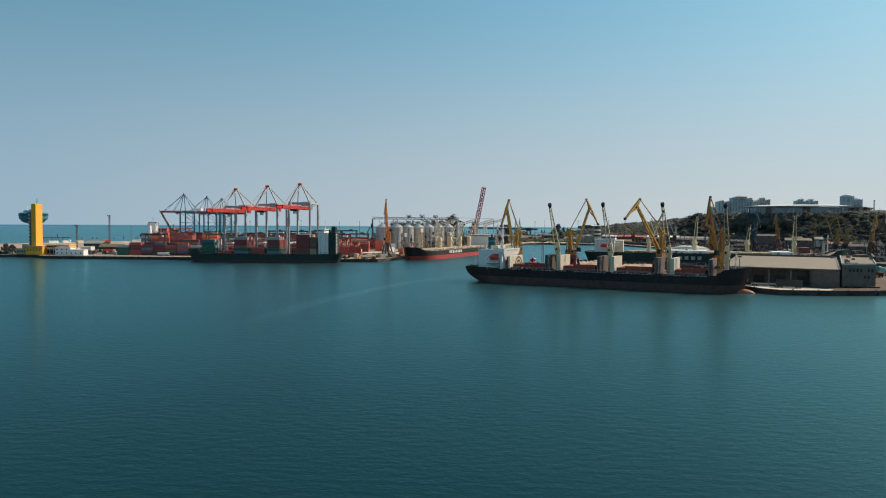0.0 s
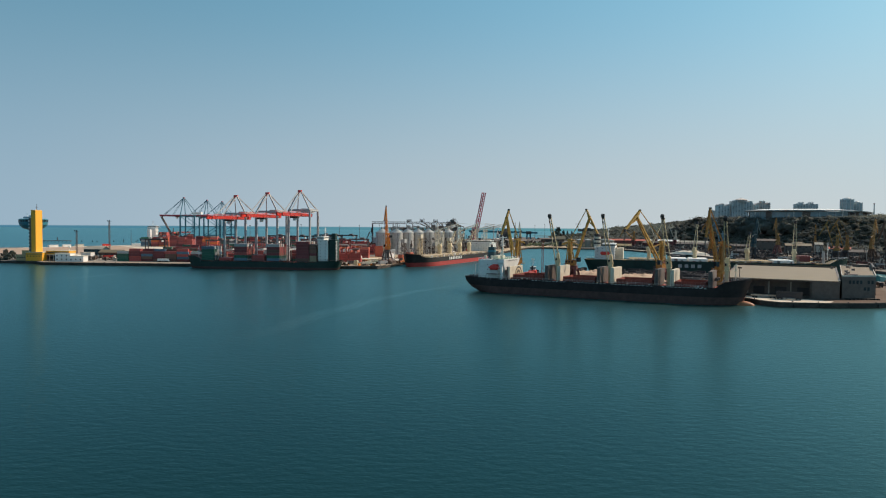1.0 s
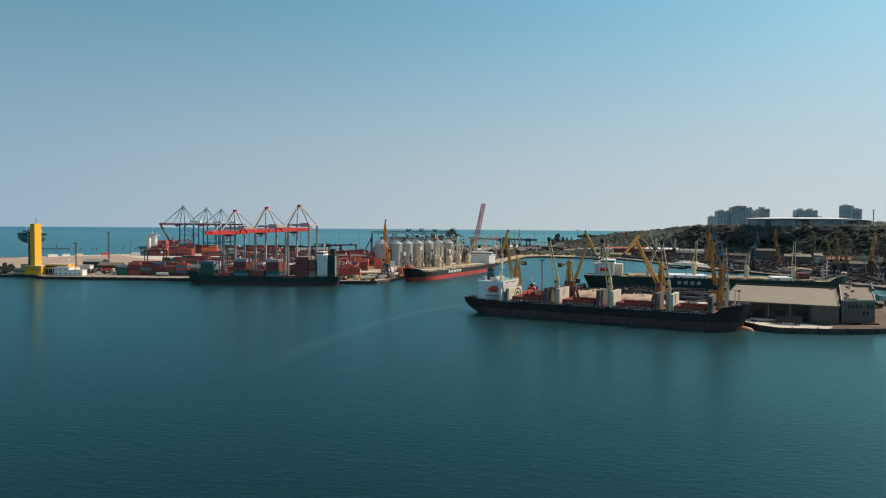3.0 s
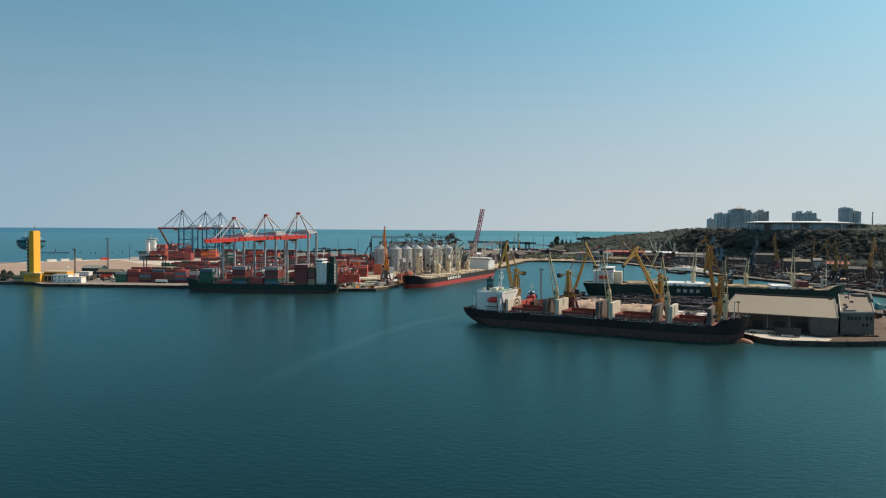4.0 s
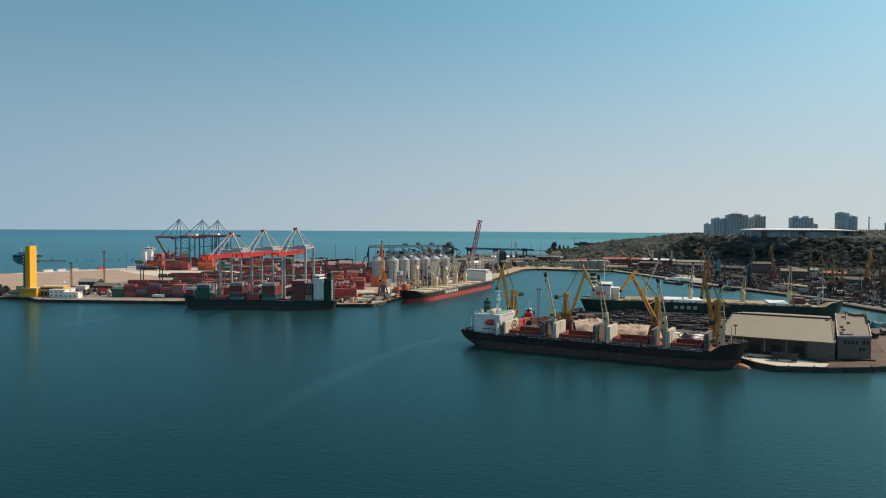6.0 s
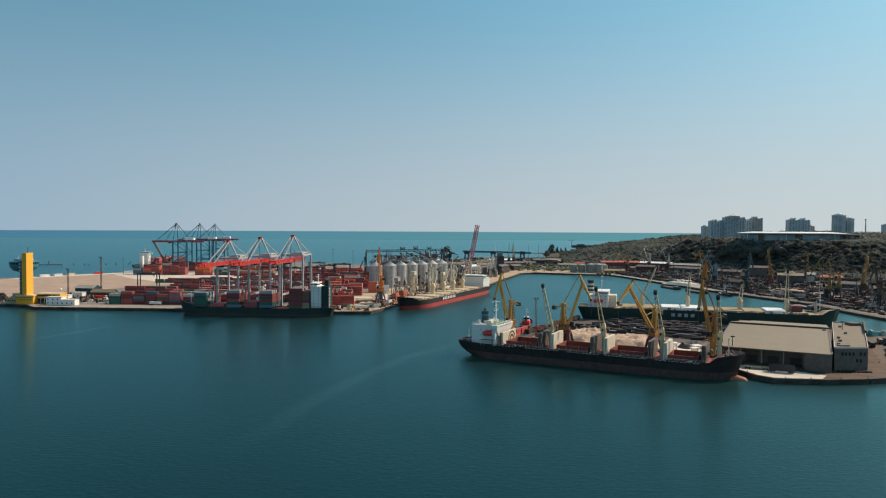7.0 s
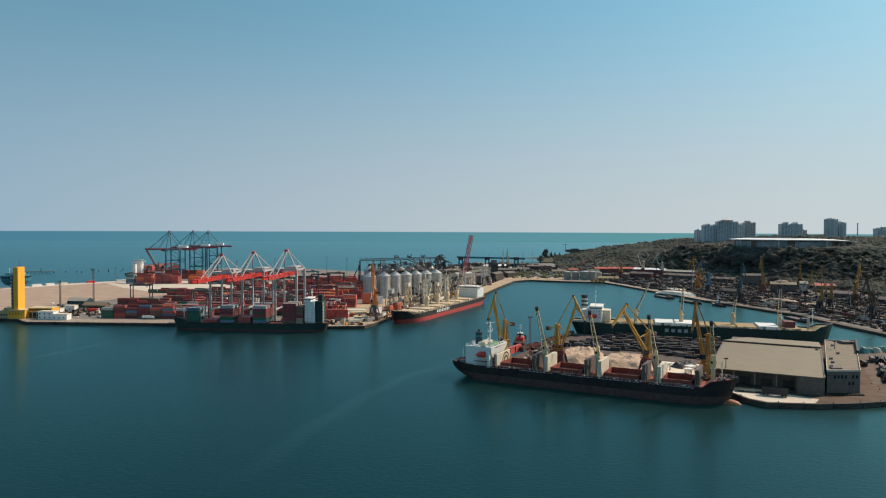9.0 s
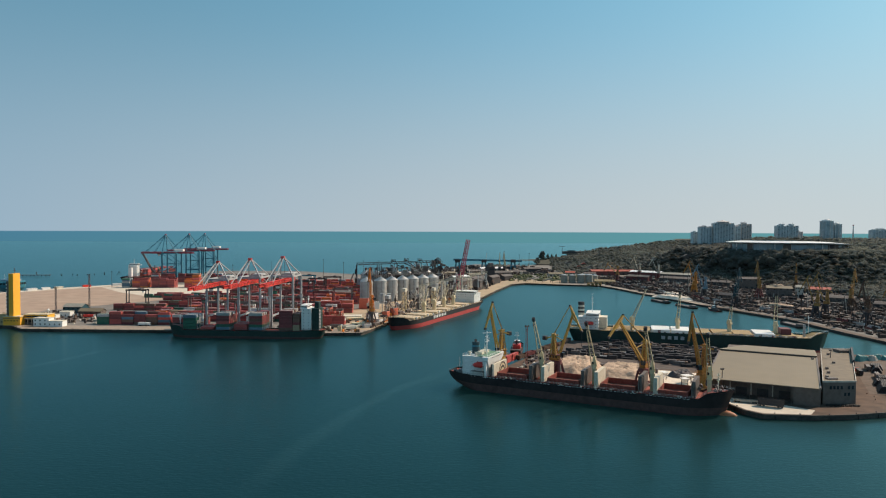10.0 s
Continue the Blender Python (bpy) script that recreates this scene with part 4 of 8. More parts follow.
for k in range(6):
    x0 = 46 + k * 28
    made("hatch_cover", lambda bm: [box(bm, x0 + i * 4.4, x0 + i * 4.4 + 4.2, -11.5, 11.5, D_R - 0.8, D_R + 1.2) for i in range(4)], DUST_DECK, red_ship, "closed tan hatch cover", bevel=0.12)
for x, dx in ((70, 22), (98, 20), (126, 22), (154, 18)):
    deck_crane(red_ship, x, D_R - 0.9, PALE_YELLOW, (x - dx, -3, D_R + 27), post=10, r=2.4)
for i in range(46):
    q = (i * 0.618) % 1
    x = 44 + i * 3.6
    boxpart("deck_fitting", (x, x + 0.6 + 1.6 * q, (12.2 + q) * (1 if i % 2 else -1) - 0.7, (12.2 + q) * (1 if i % 2 else -1) + 0.7, D_R - 0.9, D_R + 0.4 + 1.6 * ((i * 0.37) % 1)), (STEEL, PALE_YELLOW, RUST, WHITE)[i % 4], red_ship)
rail(red_ship, rails_r, 1.1, STEEL, w=0.16)
for i in range(8):
    boxpart("name_mark", (130 + i * 4.4, 132.4 + i * 4.4, B_R / 2 + 0.02, B_R / 2 + 0.1, 5.3, 8.2), WHITE, red_ship, "white painted name mark on the hull")

# the green open-hatch ship on the far side of the pier
GREEN = aim(129.5, 624.6, 0, 0.957, -0.29)
green_ship = thing("cargo_ship", GREEN, "dark green open-hatch cargo ship with cream deck cranes", "ship")
L_G, B_G, D_G = 211, 31, 13
_, rails_g = hull_parts(green_ship, L_G, B_G, D_G, 2.0, GREENHULL, BOOT_RED, OCHRE_DECK, fore=0.93, rise=3.0, deck_label="tan working deck")
deckhouse(green_ship, 9, 26, 24, D_G, 4, WHITE, th=2.7, wing=15.0)
boxpart("casing", (26, 33, -4, 11, D_G, D_G + 10), CREAM, green_ship, "cream block before the bridge", bevel=0.15)
stack = made("funnel", lambda bm: tube(bm, (10, 3, D_G + 10), (10, 3, D_G + 22), 3.0, 2.6, 20), CREAM, green_ship, "round cream funnel with black bands")
for z0, z1, r in ((13, 14.6, 2.98), (16.4, 18, 2.9), (19.8, 22.6, 2.8)):
    made("funnel_band", lambda bm: tube(bm, (10, 3, D_G + z0), (10, 3, D_G + z1), r + 0.06, r, 20), DARK, stack)
boxpart("lifeboat", (14, 22, -15.4, -12.4, D_G + 4.2, D_G + 7.0), CRANE_RED, green_ship, "red enclosed lifeboat", bevel=0.8)
for s in (-1, 1):
    for x in (14.5, 21.5):
        beampart("lifeboat_davit", [((x, s * 12.0, D_G + 3), (x, s * 15.4, D_G + 8.4), 0.4)], WHITE, green_ship)
mast(green_ship, 20, 0, D_G + 14, 14, WHITE, 3)
rail(green_ship, rails_g, 1.1, WHITE, w=0.16)
for k in range(9):
    x0 = 38 + k * 16.5
    boxpart("hatch_cover", (x0, x0 + 15.2, -13, 13, D_G - 0.9, D_G + (2.2 if k in (2, 3, 7) else 1.2)), WHITE if k in (2, 3, 7) else OCHRE_DECK, green_ship, bevel=0.15)
for x, jib in ((55, (67, 12, D_G + 36)), (93, (95, 3, D_G + 33)), (135, (137, 3, D_G + 24)), (171, (172, 3, D_G + 34))):
    deck_crane(green_ship, x, D_G - 0.9, PALE_YELLOW, jib, post=9, r=1.75)
for i in range(4):
    boxpart("name_mark", (79 + i * 5.2, 82.0 + i * 5.2, -B_G / 2 - 0.1, -B_G / 2 - 0.02, 7.6, 10.4), CRANE_GREY, green_ship, "pale painted name mark on the hull")
for i in range(30):
    q = (i * 0.618) % 1
    x = 36 + i * 5.0
    boxpart("deck_fitting", (x, x + 0.8 + 1.8 * q, -14.9, -13.6, D_G - 0.9, D_G + 0.2 + 1.8 * ((i * 0.37) % 1)), (STEEL, CREAM, MAROON)[i % 3], green_ship)
mast(green_ship, 196, 0, D_G + 3, 14, WHITE)
boxpart("fore_house", (174, 182, -6, 6, D_G, D_G + 6), MAROON, green_ship, bevel=0.15)
made("ventilator", lambda bm: tube(bm, (192, -4, D_G), (192, -4, D_G + 10), 1.1, 1.0, 12), CRANE_GREY, green_ship)

# the small container ship at the container berth
FEEDER = aim(-92.5, 640.1, 0, -0.995, 0.09)
feeder = thing("container_ship", FEEDER, "dark green feeder container ship stacked with boxes", "ship")
L_F, B_F, D_F = 150, 21, 7.2
_, rails_f = hull_parts(feeder, L_F, B_F, D_F, 2.2, GREENHULL, BOOT_BROWN, DECKRED, fore=0.88, rise=3.6, poop=1.2, deck_label="red-oxide deck between the boxes", lead=-1.8)
deckhouse(feeder, 12.5, 21.5, 17, D_F + 1, 7, WHITE, wing=10.5)
boxpart("engine_casing", (5.5, 12.3, -7, 7, D_F + 1, D_F + 21), GREENHULL, feeder, "dark green engine casing and funnel", bevel=0.3)
boxpart("funnel", (6.5, 10.5, -3.4, 3.4, D_F + 21, D_F + 26.5), GREENHULL, feeder, bevel=0.4)
for k in range(6):
    boxpart("casing_grille", (5.4, 5.52, 2.0, 6.4, D_F + 3 + 3 * k, D_F + 4.6 + 3 * k), CRANE_GREY, feeder)
    beampart("casing_stair", [((4.9, 7.2, D_F + 1 + 3 * k), (4.9, 3.2, D_F + 4 + 3 * k), 0.6, 0.2)], CRANE_GREY, feeder)
rail(feeder, rails_f, 1.1, STEEL, w=0.14)
mast(feeder, 17, 0, D_F + 23.9, 8, WHITE, 2)
mast(feeder, 139, 0, D_F + 4, 9, WHITE, 1)

# ---- containers ----
def container_mesh(name, length, material):
    """A box with corner posts and rails that stand proud of the ribbed sides."""
    bm = bmesh.new()
    l, w, h = length / 2, 1.22, 2.59
    box(bm, -l + 0.06, l - 0.06, -w + 0.05, w - 0.05, 0.05, h - 0.04)
    for x in (-l, l - 0.18):
        for y in (-w, w - 0.18):
            box(bm, x, x + 0.18, y, y + 0.18, 0, h)
    return mesh_of(name, bm, material)


BOX_MESH = {(n, l): container_mesh("container_" + n, l, BOX_MATS[n]) for n, _ in BOX_COLOURS for l in (6.06, 12.19)}
PLAIN = {"maroon": "dark maroon", "rust_red": "rust-red", "red": "bright red", "orange": "orange", "green": "dark green", "blue_grey": "blue-grey",
         "brown": "brown", "grey": "light grey", "white": "off-white", "tan": "tan"}
YARD_MIX = ["maroon"] * 13 + ["rust_red"] * 7 + ["red"] * 4 + ["brown"] * 3 + ["orange"] * 1 + ["green"] * 2 + ["blue_grey"] * 1 + ["grey"] * 1 + ["white", "tan"]
loose = {n: bmesh.new() for n, _ in BOX_COLOURS}
rng = random.Random(7)


def container(x, y, z, ang, colour, length=12.19, single_thing=True, where="stacked in the yard", on=Matrix()):
    if single_thing:
        ob = new("shipping_container", BOX_MESH[colour, length])
        ob.matrix_basis = on @ pose(x, y, z, 0, 0, ang)
        tagged(ob, "%s ribbed steel shipping container %s" % (PLAIN[colour], where), "container", "shipping containers")
        return ob
    m = on @ pose(x, y, z, 0, 0, ang)
    bm = loose[colour]
    l, w, h = length / 2 - 0.04, 1.2, 2.57
    v = [bm.verts.new(m @ Vector((a, b, c))) for c in (0, h) for a, b in ((-l, -w), (l, -w), (l, w), (-l, w))]
    for f in ((3, 2, 1, 0), (4, 5, 6, 7), (0, 1, 5, 4), (1, 2, 6, 5), (2, 3, 7, 6), (3, 0, 4, 7)):
        bm.faces.new([v[i] for i in f])


def block(x, y, nx, ny, tiers, ang=0.0, near=False, mix=None, gap=0.5, base=QUAY_Z + 0.03):
    """A yard block: nx bays long, ny rows deep, up to that many tiers."""
    ca, sa = math.cos(radians(ang)), math.sin(radians(ang))
    for i in range(nx):
        bay = rng.choice(mix or YARD_MIX)
        for j in range(ny):
            n = max(1, tiers - rng.choice((0, 0, 0, 1, 1, 2)))
            for k in range(n):
                u, v = i * (12.19 + gap) + 6.1, j * 2.62 + 1.3
                col = bay if rng.random() < 0.45 else rng.choice(mix or YARD_MIX)
                if k == n - 1 and rng.random() < 0.06:
                    col = rng.choice(("white", "grey", "tan", "blue_grey"))
                container(x + ca * u - sa * v, y + sa * u + ca * v, base + k * 2.6, ang, col, single_thing=near and (j == 0 or k == n - 1))


A = -4.5
# front rows facing the water
block(-337, 713, 1, 2, 4, A, True, ["green"])
block(-324, 712, 5, 3, 5, A, True, ["maroon", "rust_red", "maroon", "brown", "red", "blue_grey"])
block(-259, 708, 3, 2, 4, A, True, ["maroon", "rust_red", "brown", "green"])
block(-140, 700, 2, 2, 3, A, True)
block(-108, 700, 2, 3, 4, A, True, ["rust_red", "maroon", "red"])
for r, y in enumerate((742, 764, 790, 815, 842, 868, 895, 925, 955)):
    x0 = -318 + 8 * r
    n = 17 - r
    block(x0, y, n // 2, 5 if r else 4, 3, A, r < 1, None)
    block(x0 + (n // 2) * 12.7 + 12, y - 4, n - n // 2, 4, 3 if r % 3 else 4, A, False, None)
for x, y, n, deep, tiers in ((-376, 836, 5, 3, 3), (-334, 868, 4, 3, 3), (-352, 928, 3, 4, 4), (-318, 905, 3, 3, 3), (-300, 938, 4, 3, 3), (-312, 972, 5, 3, 3), (-262, 975, 4, 3, 4), (-372, 862, 2, 2, 2)):
    block(x, y, n, deep, tiers, A, False, ["maroon", "rust_red", "maroon", "red", "brown", "green"])
# right part of the yard, towards the silos
for x, y, n in ((-122, 735, 1), (-136, 772, 2), (-125, 812, 3), (-130, 840, 2), (-158, 838, 2), (-134, 872, 2), (-160, 884, 3), (-128, 905, 3), (-160, 930, 5), (-150, 958, 5), (-165, 1010, 6), (-190, 1060, 8), (-250, 1100, 9), (-160, 1150, 6), (-230, 1200, 8)):
    block(x, y, n, 3, 4, A, False, ["rust_red", "red", "red", "brown", "red", "rust_red", "orange", "maroon"])
# bright stacks at the outer berth
for x, n, mixed in ((-500, 1, ["grey", "blue_grey", "green"]), (-483, 2, ["orange", "orange", "rust_red"]), (-452, 3, ["maroon", "rust_red"]), (-398, 2, ["orange", "orange", "red"]), (-366, 3, ["green", "grey", "rust_red"]), (-320, 4, ["red", "orange"])):
    block(x - 2, 1146, n, 6, 6, 0, False, mixed)
    block(x, 1262, n, 5, 6, 0, False, YARD_MIX)
for x, y, n, q in ((-305, 1088, 9, 3), (-280, 1050, 7, 3), (-215, 1020, 5, 4), (-330, 1125, 5, 2)):
    block(x, y, n, q, 3, A, False, ["rust_red", "maroon", "red", "brown"])
# low rows with pale tops behind the sand flat
for x, y, n in ((-400, 985, 8), (-392, 1010, 6), (-330, 1030, 7), (-350, 965, 8)):
    block(x, y, n, 2, 2, A, False, ["maroon", "green", "brown", "rust_red"])
# boxes on the feeder ship, bay by bay
BAYS = ((23.0, 8, 6, 6.06, ("maroon", "brown", "maroon", "tan")), (29.6, 8, 7, 12.19, ("maroon", "maroon", "brown")), (57.3, 8, 6, 12.19, ("maroon", "maroon", "maroon", "brown")),
        (72.0, 7, 2, 12.19, ("red", "rust_red", "maroon")), (88.3, 8, 6, 12.19, ("maroon", "maroon", "brown", "rust_red")), (103.5, 7, 1, 12.19, ("red", "rust_red")), (120.2, 7, 5, 12.19, ("grey", "blue_grey", "grey", "green")))
for x, rows, tiers, length, mixed in BAYS:
    for j in range(rows):
        y = (j - (rows - 1) / 2) * 2.55
        for k in range(tiers - (1 if j in (1, 4) and tiers > 3 else 0)):
            colour = rng.choice(mixed)
            if tiers == 6 and k < 2 and length > 7:
                colour = "green" if k == 1 else "blue_grey"
            elif tiers > 4 and k == tiers - 1:
                colour = rng.choice((colour, colour, "grey"))
            container(x + length / 2, y, D_F + 0.6 + k * 2.62, 0, colour, length, j == rows - 1 or k == tiers - 1, "loaded on the feeder ship", FEEDER)
for x in (21.9, 42.4, 56.2, 70.2, 86.8, 101.4, 119.0, 133.2):
    beampart("lashing_bridge", [((x, y, D_F - 0.8), (x, y, D_F + 5.6), 0.3) for y in (-9.6, -3.2, 3.2, 9.6)] + [((x, -9.8, D_F + 5.6), (x, 9.8, D_F + 5.6), 0.4)], STEEL, feeder, "grey lashing bridge between the bays")

# ---- quay gantry cranes ----
def gantry(name, m, label, legmat, boommat, s=1.0, frame_top=53.0, boom_z=48.5, apex=71.0, out=58.0, backreach=46.0, half=10.3, gauge=28.0,
           white_house=False, rear=5.0, lw=1.7, far_stay=True):
    """A ship-to-shore crane; y points away from the water, the waterside legs stand at y=0."""
    c = thing(name, m, label, "crane", "quay gantry cranes")
    for x in (-half, half):
        for y in (0.0, gauge):
            beampart("leg", [((x, y, 0), (x, y, frame_top * s), lw, lw * 0.9)], legmat, c)
            boxpart("bogie", (x - 3.5, x + 3.5, y - 0.9, y + 0.9, 0, 1.8), DARK, c, bevel=0.2)
    for y in (0.0, gauge):
        beampart("sill_beam", [((-half, y, 3.2), (half, y, 3.2), 1.3, 1.6)], legmat, c)
        beampart("portal_beam", [((-half, y, frame_top * s), (half, y, frame_top * s), 1.5, 1.9)], legmat, c)
    for x in (-half, half):
        beampart("side_frame", [((x, 0, 15 * s), (x, gauge, 15 * s), 1.2, 1.6), ((x, 0, frame_top * s), (x, gauge, frame_top * s), 1.3, 1.6)], legmat, c)
        if white_house:
            beampart("side_brace", [((x, 0, 15 * s), (x, gauge, 33 * s), 0.8), ((x, 0, 33 * s), (x, gauge, 33 * s), 0.9), ((x, gauge, 33 * s), (x, 0, frame_top * s), 0.8)], legmat, c)
    bz = boom_z * s
    boom = None
    for x in (-2.6, 2.6):
        bm = bmesh.new()
        beam(bm, (x, -out, bz), (x, gauge + rear, bz), 1.2, 3.0)
        b = part("boom_girder", bm, boommat, boom or c)
        boom = boom or b
    bm = bmesh.new()
    for k in range(18):
        y0 = -out + k * (out + gauge + rear) / 18
        beam(bm, (-3.2, y0, bz + 1.0), (3.2, y0, bz + 1.0), 0.6)
        beam(bm, (-3.2, y0, bz + 1.2), (3.2, y0 + 5, bz + 1.2), 0.4)
        for x in (-4.1, 4.1):
            beam(bm, (x, y0, bz + 1.4), (x, y0, bz + 2.6), 0.15)
    for x in (-4.1, 4.1):
        beam(bm, (x, -out, bz + 2.6), (x, gauge + rear, bz + 2.6), 0.15)
    part("boom_bracing", bm, boommat, boom)
    bm = bmesh.new()
    for k in range(24):
        y0 = -out + (k + 0.5) * (out + gauge + rear) / 24
        for x in (-3.25, 3.25):
            beam(bm, (x, y0, bz - 1.4), (x, y0, bz + 1.4), 0.28)
            beam(bm, (x, y0, bz - 1.3), (x, y0 + 3.4, bz + 1.3), 0.2)
    for x in (-3.25, 3.25):
        beam(bm, (x, -out, bz - 1.45), (x, gauge + rear, bz - 1.45), 0.3)
    part("boom_lattice", bm, MAROON, boom, "darker lattice along the boom sides")
    a = Vector((0, 2, apex * s))
    bm = bmesh.new()
    for x in (-half, half):
        beam(bm, (x, 0, frame_top * s), a + Vector((x * 0.12, 0, 0)), 1.0)
        beam(bm, (x, gauge, frame_top * s), a + Vector((x * 0.12, 0, 0)), 0.8)
    part("a_frame", bm, legmat, c)
    boxpart("apex_head", (-1.8, 1.8, 0.8, 3.2, apex * s - 1.2, apex * s + 1.2), boommat, c)
    stays = []
    for x in (-3.2, 3.2):
        stays += [((x * 0.4, 2, apex * s), (x, -out * 0.82, bz + 1.5), 0.55), ((x * 0.4, 2, apex * s), (x, -out * 0.42, bz + 1.5), 0.45)] if far_stay else [((x * 0.4, 2, apex * s), (x, -out * 0.66, bz + 1.5), 0.7)]
    beampart("forestay", stays, legmat, c)
    boxpart("machinery_house", (-4.5, 4.5, gauge - 8, gauge + 10 if not white_house else gauge + 9, bz + 2.4, bz + 6.6), WHITE if white_house else legmat, c, bevel=0.3)
    boxpart("trolley", (-3.6, 3.6, -out * 0.3, -out * 0.3 + 6, bz - 3.2, bz - 1.4), DARK, c)
    boxpart("operator_cabin", (-1.2, 1.6, -out * 0.3 + 1, -out * 0.3 + 4, bz - 5.6, bz - 3.2), WHITE, c, bevel=0.2)
    bm = bmesh.new()
    for k in range(12):
        z = 4 + k * (bz - 6) / 12
        beam(bm, (half + 1.2, gauge - 3 * (k % 2), z), (half + 1.2, gauge - 3 * ((k + 1) % 2), z + (bz - 6) / 12), 0.5)
    for y0 in (gauge, gauge - 3):
        beam(bm, (half + 1.2, y0, 0), (half + 1.2, y0, bz), 0.35)
    part("stair_tower", bm, legmat, c)
    return c


for x, s in ((-200.8, 0.93), (-169.4, 0.97), (-137.6, 1.0)):
    gantry("gantry_crane", aim(x, 659.5 - (x + 137.6) * 0.09 + 1.5, QUAY_Z, 0.996, -0.09), "grey quay gantry crane with a red boom over the berth", CRANE_GREY, CRANE_RED, s, far_stay=False)
for x, y in ((-482, 1279), (-482, 1404), (-482, 1500)):
    gantry("gantry_crane", pose(x, y, QUAY_Z, 0, 0, -90), "tall blue quay gantry crane with a faded red boom", GANTRY_BLUE, MAGENTA, 1.0, 52, 53, 86, 42, 50, 13, 26, True, 26, 2.5)

folded = bpy.data.objects["gantry_crane.003"]
beampart("lowered_boom", [((-2, -40, 51), (-2, -18, 12), 2.0, 2.4), ((2, -40, 51), (2, -18, 12), 1.2, 1.6), ((0, -18, 12), (0, -18, 30), 1.2)], STEEL, folded, "dark boom section hanging down")

# ---- portal cranes ----
def portal_crane(x, y, ang, label, paint, base=MAROON, top=52.0, reach=24.0, beak=20.0, s=1.0, z=QUAY_Z, drop=-0.9, out=0.45):
    """A level-luffing jib crane: portal, slewing house, jib, beak, tie rod and counterweight; the jib points along ang."""
    c = thing("portal_crane", pose(x, y, z, 0, 0, ang), label, "crane", "harbour portal cranes")
    g = 4.6 * s
    for i in (-1, 1):
        for j in (-1, 1):
            beampart("leg", [((i * g, j * g, 0), (i * g * 0.5, j * g * 0.5, 13 * s), 1.3 * s, 1.1 * s)], base, c)
            boxpart("bogie", (i * g - 2 * s, i * g + 2 * s, j * g - 0.6 * s, j * g + 0.6 * s, 0, 1.4 * s), DARK, c)
    made("turntable", lambda bm: (tube(bm, (0, 0, 12.4 * s), (0, 0, 14.6 * s), 3.6 * s, 3.2 * s, 14), tube(bm, (0, 0, 5.5 * s), (0, 0, 12.6 * s), 1.5 * s, 2.4 * s, 12)), base, c)
    beampart("portal_tie", [((-g * 0.75, j * g * 0.75, 6 * s), (g * 0.75, j * g * 0.75, 6 * s), 0.7 * s, 1.0 * s) for j in (-1, 1)] + [((i * g * 0.75, -g * 0.75, 6 * s), (i * g * 0.75, g * 0.75, 6 * s), 0.7 * s, 1.0 * s) for i in (-1, 1)], base, c)
    house = boxpart("machine_house", (-4.4 * s, 2.0 * s, -2.0 * s, 2.0 * s, 14.6 * s, 18.0 * s), CRANE_ORANGE if paint is YELLOW else paint, c, bevel=0.3 * s)
    boxpart("roof_edge", (-4.7 * s, 2.3 * s, -2.2 * s, 2.2 * s, 18.0 * s, 18.25 * s), base, house)
    boxpart("operator_cabin", (2.4 * s, 4.6 * s, 0.4 * s, 2.5 * s, 17 * s, 19.8 * s), GLASS, house, "glazed cabin")
    for k in range(3):
        boxpart("window", ((-3.9 + 2.0 * k) * s, (-2.9 + 2.0 * k) * s, -2.10 * s, -1.98 * s, 16.4 * s, 17.6 * s), GLASS, house)
    rim = [Vector((a * s, b * s, 14.6 * s)) for a, b in ((-5.2, -2.8), (3.0, -2.8), (3.0, 2.8), (-5.2, 2.8), (-5.2, -2.8))]
    beampart("walkway", [(p, q, 0.7 * s, 0.12 * s) for p, q in zip(rim, rim[1:])] + [(p + UP * 1.1 * s, q + UP * 1.1 * s, 0.12 * s) for p, q in zip(rim, rim[1:])] + [(p, p + UP * 1.1 * s, 0.12 * s) for p in rim[:4]], base, c)
    beampart("stairway", [((g * 0.85, -g * 0.9, 0.6 * s), (-g * 0.6, -g * 0.72, 7 * s), 0.7 * s, 0.25 * s), ((-g * 0.6, -g * 0.72, 7 * s), (g * 0.3, -g * 0.62, 13.2 * s), 0.7 * s, 0.25 * s)], base, c)
    tw = Vector((-2.0 * s, 0, 31 * s))
    bm = bmesh.new()
    for j in (-1, 1):
        beam(bm, (0.3 * s, j * 1.5 * s, 18.0 * s), tw + Vector((0.5 * s, j * 0.8 * s, 0)), 0.6 * s)
        beam(bm, (-3.8 * s, j * 1.5 * s, 18.0 * s), tw + Vector((-0.5 * s, j * 0.8 * s, 0)), 0.6 * s)
        for k, (a, b, zz) in enumerate(((-3.4, -0.1, 21.8), (-3.1, -0.5, 24.8), (-2.8, -0.9, 27.8))):
            w = (1.35 - 0.18 * k) * j * s
            beam(bm, (a * s, w, zz * s), (b * s, w, zz * s), 0.35 * s)
            beam(bm, (a * s, w, zz * s), ((b + 0.5) * s, w, (zz - 3.0) * s), 0.28 * s)
    for k in range(4):
        zz = (21 + 2.6 * k) * s
        beam(bm, ((-0.2 - 0.35 * k) * s, -1.3 * s, zz), ((-0.2 - 0.35 * k) * s, 1.3 * s, zz), 0.35 * s)
    box(bm, -3.2 * s, -0.8 * s, -1.2 * s, 1.2 * s, 30.2 * s, 31.6 * s)
    part("tower_frame", bm, paint, c)
    hull = bmesh.new()
    lo = [hull.verts.new((a * s, b * s, 18.1 * s)) for a, b in ((-2.9, -0.95), (-0.7, -0.95), (-0.7, 0.95), (-2.9, 0.95))]
